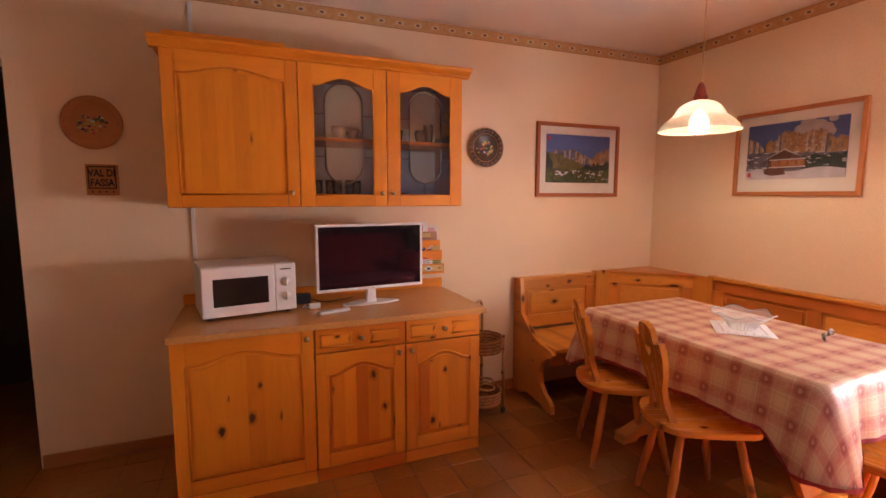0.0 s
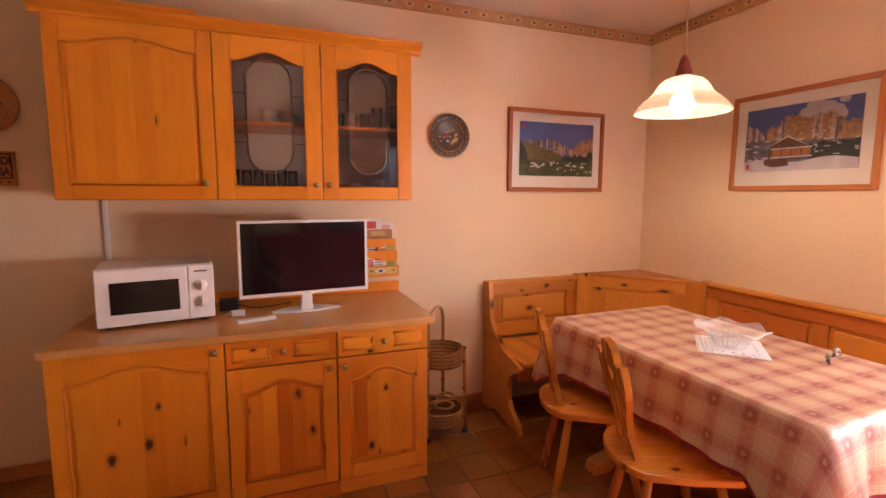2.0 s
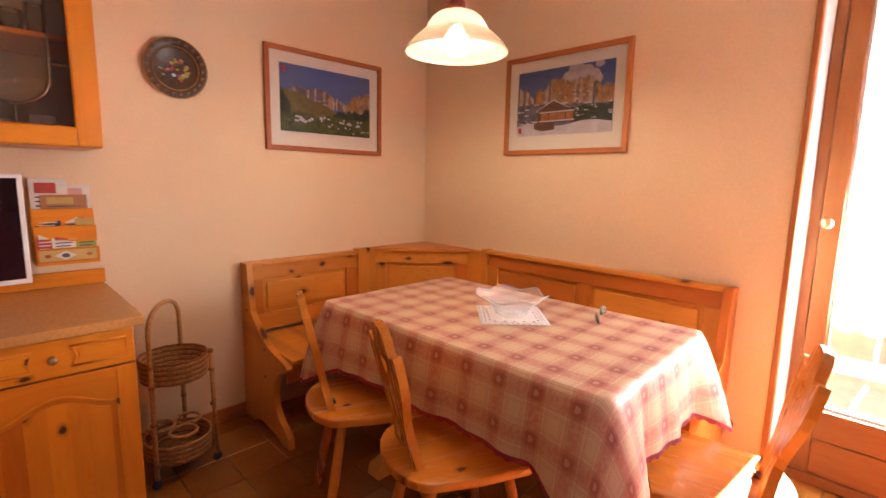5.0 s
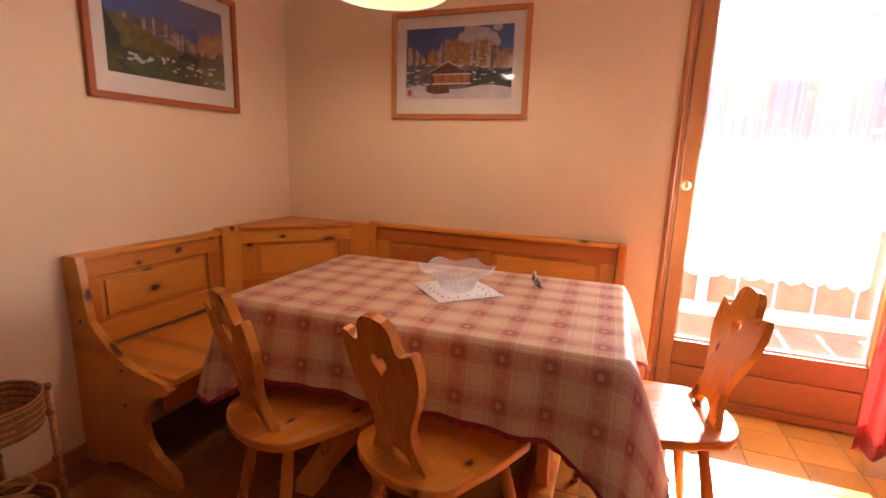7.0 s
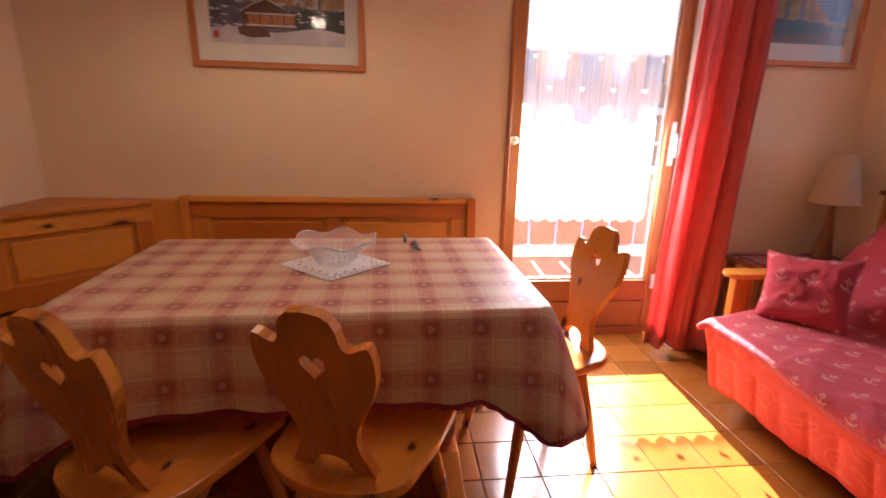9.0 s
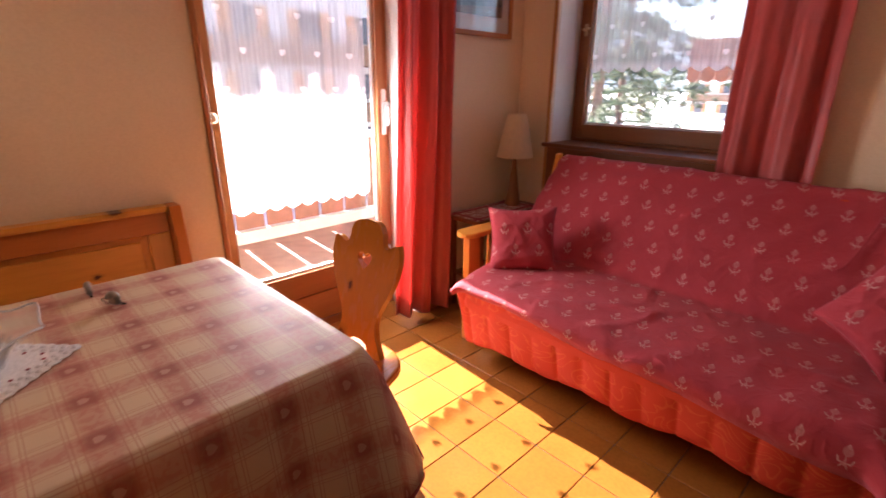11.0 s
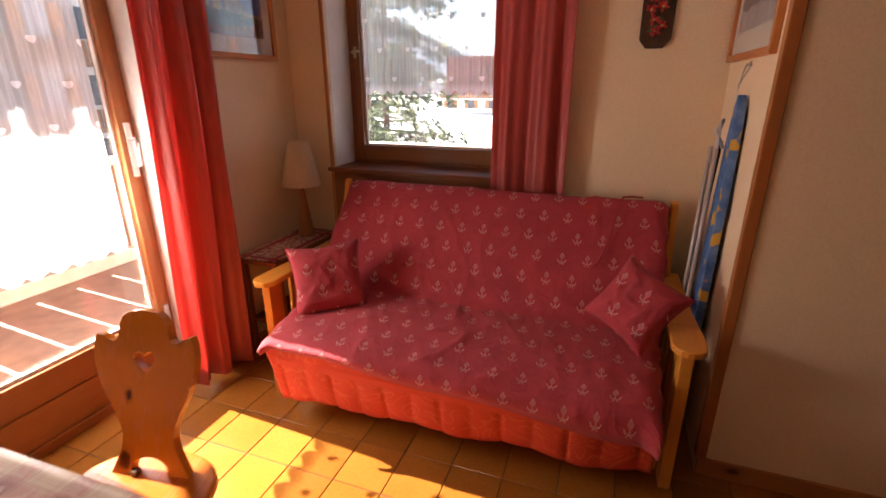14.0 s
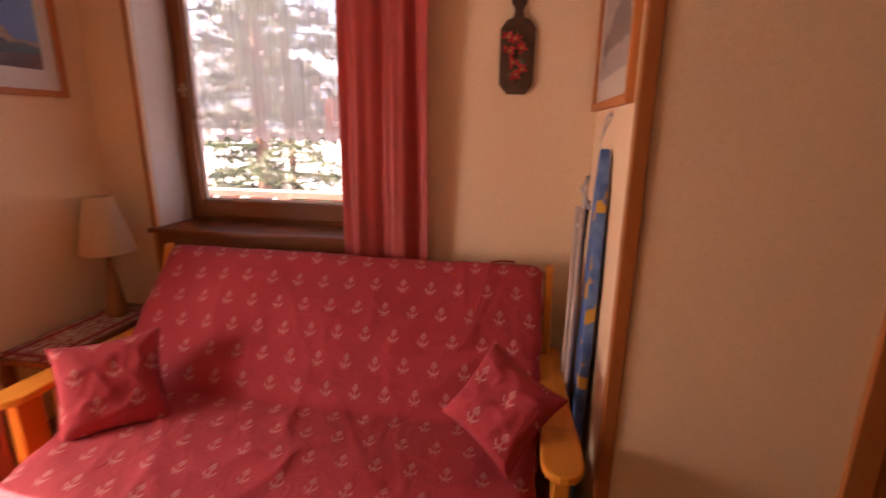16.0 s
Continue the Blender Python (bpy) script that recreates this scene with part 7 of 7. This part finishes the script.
# ---- the land outside ----
gb = bmesh.new()
bmesh.ops.create_grid(gb, x_segments=40, y_segments=40, size=1500)
for v_ in gb.verts:
    v_.co.z = GZ
tagged(link("ground", gb, snow), "snowy ground round the houses", "ground", kind="structure")
tagged(link("road", box(-60, 60, -34, -28, GZ + 0.001, GZ + 0.03), plain("asphalt", (0.08, 0.08, 0.085), 0.9, 0, 0.2, 3)), "wet dark village road", "road", kind="structure")


def pine_tree(at, h, r, seed, label):
    rnd = random.Random(seed)
    t = thing("pine_tree", at, label, "tree")
    part("trunk", tube([(0, 0, 0), (0.08, 0.05, h * 0.3), (0.0, 0.1, h * 0.65), (0.05, 0.05, h)], [0.17, 0.14, 0.09, 0.02], 10), bark, t, "", True)
    cr = bmesh.new()
    for k in range(64):
        z = h * (0.14 + 0.84 * k / 64)
        an = k * 2.4 + rnd.uniform(-0.4, 0.4)
        L = r * (1.1 - 0.55 * (k / 64)) * rnd.uniform(0.6, 1.1)
        tip = Vector((L * math.cos(an), L * math.sin(an), z - 0.12 * L + rnd.uniform(-0.2, 0.3)))
        root = Vector((0.03, 0.05, z))
        tube([root, root.lerp(tip, 0.5) + Vector((0, 0, 0.12)), tip], [0.05, 0.03, 0.01], 5, cr)
        for q in range(30):
            c = root.lerp(tip, rnd.uniform(0.35, 1.05)) + Vector((rnd.gauss(0, 0.2), rnd.gauss(0, 0.2), rnd.gauss(0.05, 0.1)))
            for _ in range(26):
                d = Vector((rnd.gauss(0, 1), rnd.gauss(0, 1), rnd.gauss(0.4, 0.7))).normalized() * rnd.uniform(0.13, 0.24)
                w = d.cross(Vector((rnd.random(), rnd.random(), 1))).normalized() * rnd.uniform(0.014, 0.026)
                cr.faces.new([cr.verts.new(p) for p in (c - w, c + w, c + d)])
    part("crown", cr, needles, t, "uneven crown of dark needles")
    return t


pine_tree((7.2, -9.8, GZ), 12.0, 2.5, 3, "tall dark pine tree standing outside the window")
pine_tree((10.2, -17.0, GZ), 14.0, 2.8, 5, "tall dark pine tree behind the road")
pine_tree((13.5, -20.0, GZ), 13.0, 3.2, 9, "tall dark pine tree beside a white house")
win_dark = plain("window_pane_dark", (0.05, 0.06, 0.08), 0.2)
shutter = plain("orange_shutter", (0.4, 0.17, 0.06), 0.7)


def house(at, turn, w, d, storeys, label, gable=None):
    h_ = thing("apartment_house", at, label, "house", turn=turn)
    H = storeys * 2.8
    part("wall", box(-w / 2, w / 2, -d / 2, d / 2, 0, H), gable or house_white, h_)
    part("gable", prism([(-w / 2, H), (w / 2, H), (0, H + w * 0.2)], -d / 2, d / 2, XZ), gable or house_wood, h_)
    for s in (-1, 1):
        b = box(-0.6, math.hypot(w / 2, w * 0.2) + 0.8, -d / 2 - 0.9, d / 2 + 0.9, 0, 0.25)
        an = math.atan2(w * 0.2, w / 2)
        b.transform(Matrix.Translation((0, 0, H + w * 0.2 + 0.05)) @ Matrix.Diagonal((s, 1, 1, 1)) @ pose(0, 0, 0, 0, math.degrees(an), 0) @ Matrix.Translation((0.6, 0, 0)))
        part("roof", b, snow, h_, "snow-covered roof slope")
    n = max(2, int(w / 3.2))
    for f_ in range(storeys):
        for k in range(n):
            x = -w / 2 + w * (k + 0.5) / n
            z = 2.8 * f_ + 1.0
            wi = part("window", box(x - 0.55, x + 0.55, d / 2 + 0.001, d / 2 + 0.06, z, z + 1.3), win_dark, h_)
            for s in (-1, 1):
                part("shutter", box(x + s * 0.85 - 0.28, x + s * 0.85 + 0.28, d / 2 + 0.001, d / 2 + 0.08, z, z + 1.3), shutter, wi)
        if f_:
            bl = part("balcony", box(-w / 2, w / 2, d / 2 + 0.1, d / 2 + 1.2, 2.8 * f_ - 0.15, 2.8 * f_), house_wood, h_)
            for k in range(int(w / 0.4)):
                part("balcony_board", box(-w / 2 + 0.4 * k, -w / 2 + 0.4 * k + 0.33, d / 2 + 1.15, d / 2 + 1.2, 2.8 * f_ + 0.0005, 2.8 * f_ + 0.85), house_wood, bl)
    return h_


house((1.0, -46, GZ), 0, 13, 10, 2, "white village house with orange shutters across the road")
house((24.0, -84, GZ), 10, 14, 10, 2, "white village house with a snowy gable roof")
house((30.0, -13.0, GZ), 90, 26, 12, 3, "neighbouring chalet with snowy roof beyond the balcony", house_grey)


def car(at, turn, mat, label):
    c = thing("parked_car", at, label, "car", turn=turn)
    part("body", prism([(-2.1, 0.3), (-2.1, 0.8), (-1.9, 0.95), (-1.2, 1.0), (-0.7, 1.45), (0.9, 1.47), (1.6, 1.0), (2.0, 0.9), (2.1, 0.6), (2.1, 0.3)], -0.85, 0.85, XZ, 0.06), mat, c)
    for s in (-1, 1):
        part("side_window", prism([(-0.9, 1.0), (-0.6, 1.35), (0.85, 1.37), (1.3, 1.02)], s * 0.855, s * 0.862, XZ), win_dark, c)
        for x in (-1.3, 1.3):
            part("wheel", lathe([(0, -0.1), (0.3, -0.1), (0.32, 0), (0.3, 0.1), (0, 0.1)], 18, Matrix.Translation((x, s * 0.78, 0.32)) @ pose(0, 0, 0, 90, 0, 0)), rubber, c)
    return c


car((3.0, -26.5, GZ), 5, win_dark, "dark parked car on the snowy lot outside")
car((6.5, -27.0, GZ), 5, china, "white parked car on the snowy lot outside")
crest_ = []
for k in range(181):
    an = 2 * math.pi * k / 180
    hh = 95 + 60 * noise.noise(Vector((math.cos(an) * 2.2, math.sin(an) * 2.2, 0.3))) + 22 * noise.noise(Vector((math.cos(an) * 9, math.sin(an) * 9, 1.3)))
    crest_.append((900 * math.cos(an), 900 * math.sin(an), hh))
mt = sheet([[(x * 0.7, y * 0.7, GZ - 1) for x, y, z in crest_], [(x * 0.85, y * 0.85, z * 0.55) for x, y, z in crest_], crest_])
tagged(link("backdrop", mt, plain("far_forest", (0.12, 0.16, 0.2), 0.9, 0, 0.4, 0.02)), "wooded mountain slopes in the distance", "mountains", kind="structure")


# ---- floor tiles, one by one ----
bed = tagged(link("floor", box(-3.0, E_ + T_, S_ - T_, N_ + 1.6, -0.2, -0.004), grout), "reddish brown ceramic tile floor with grout joints", "floor", kind="structure")
TX, TY, GAP = 0.203, 0.221, 0.003
tile_mesh = None
far = bmesh.new()
count = 0
for i in range(-23, 9):
    for j in range(-8, 21):
        x, y = 1.49 + i * TX, 0.15 + j * TY
        if x > 3.3 or y > N_ + 1.5 or y + TY < S_ - 0.03 or x < -2.95:
            continue
        if x < P_ - 0.15 and y + TY < PY - 0.02:
            continue
        near = x > 0.3 and -1.0 < y < 2.7
        if near and count < 300:
            if tile_mesh is None:
                tb = box(GAP / 2, TX - GAP / 2, GAP / 2, TY - GAP / 2, -0.008, 0.0, 0.0018)
                tile_mesh = bpy.data.meshes.new("tile")
                tb.to_mesh(tile_mesh)
                tb.free()
                tile_mesh.materials.append(floor_tile)
            t_ = new("tile", tile_mesh)
            t_.parent = bed
            t_.location = (x, y, random.Random(i * 97 + j).uniform(-0.0006, 0.0))
            count += 1
        else:
            box(x + GAP / 2, x + TX - GAP / 2, y + GAP / 2, y + TY - GAP / 2, -0.008, 0.0, 0.0, far)
tagged(link("far_tiles", far, floor_tile, bed), "more of the brown floor tiles", kind="stuff")
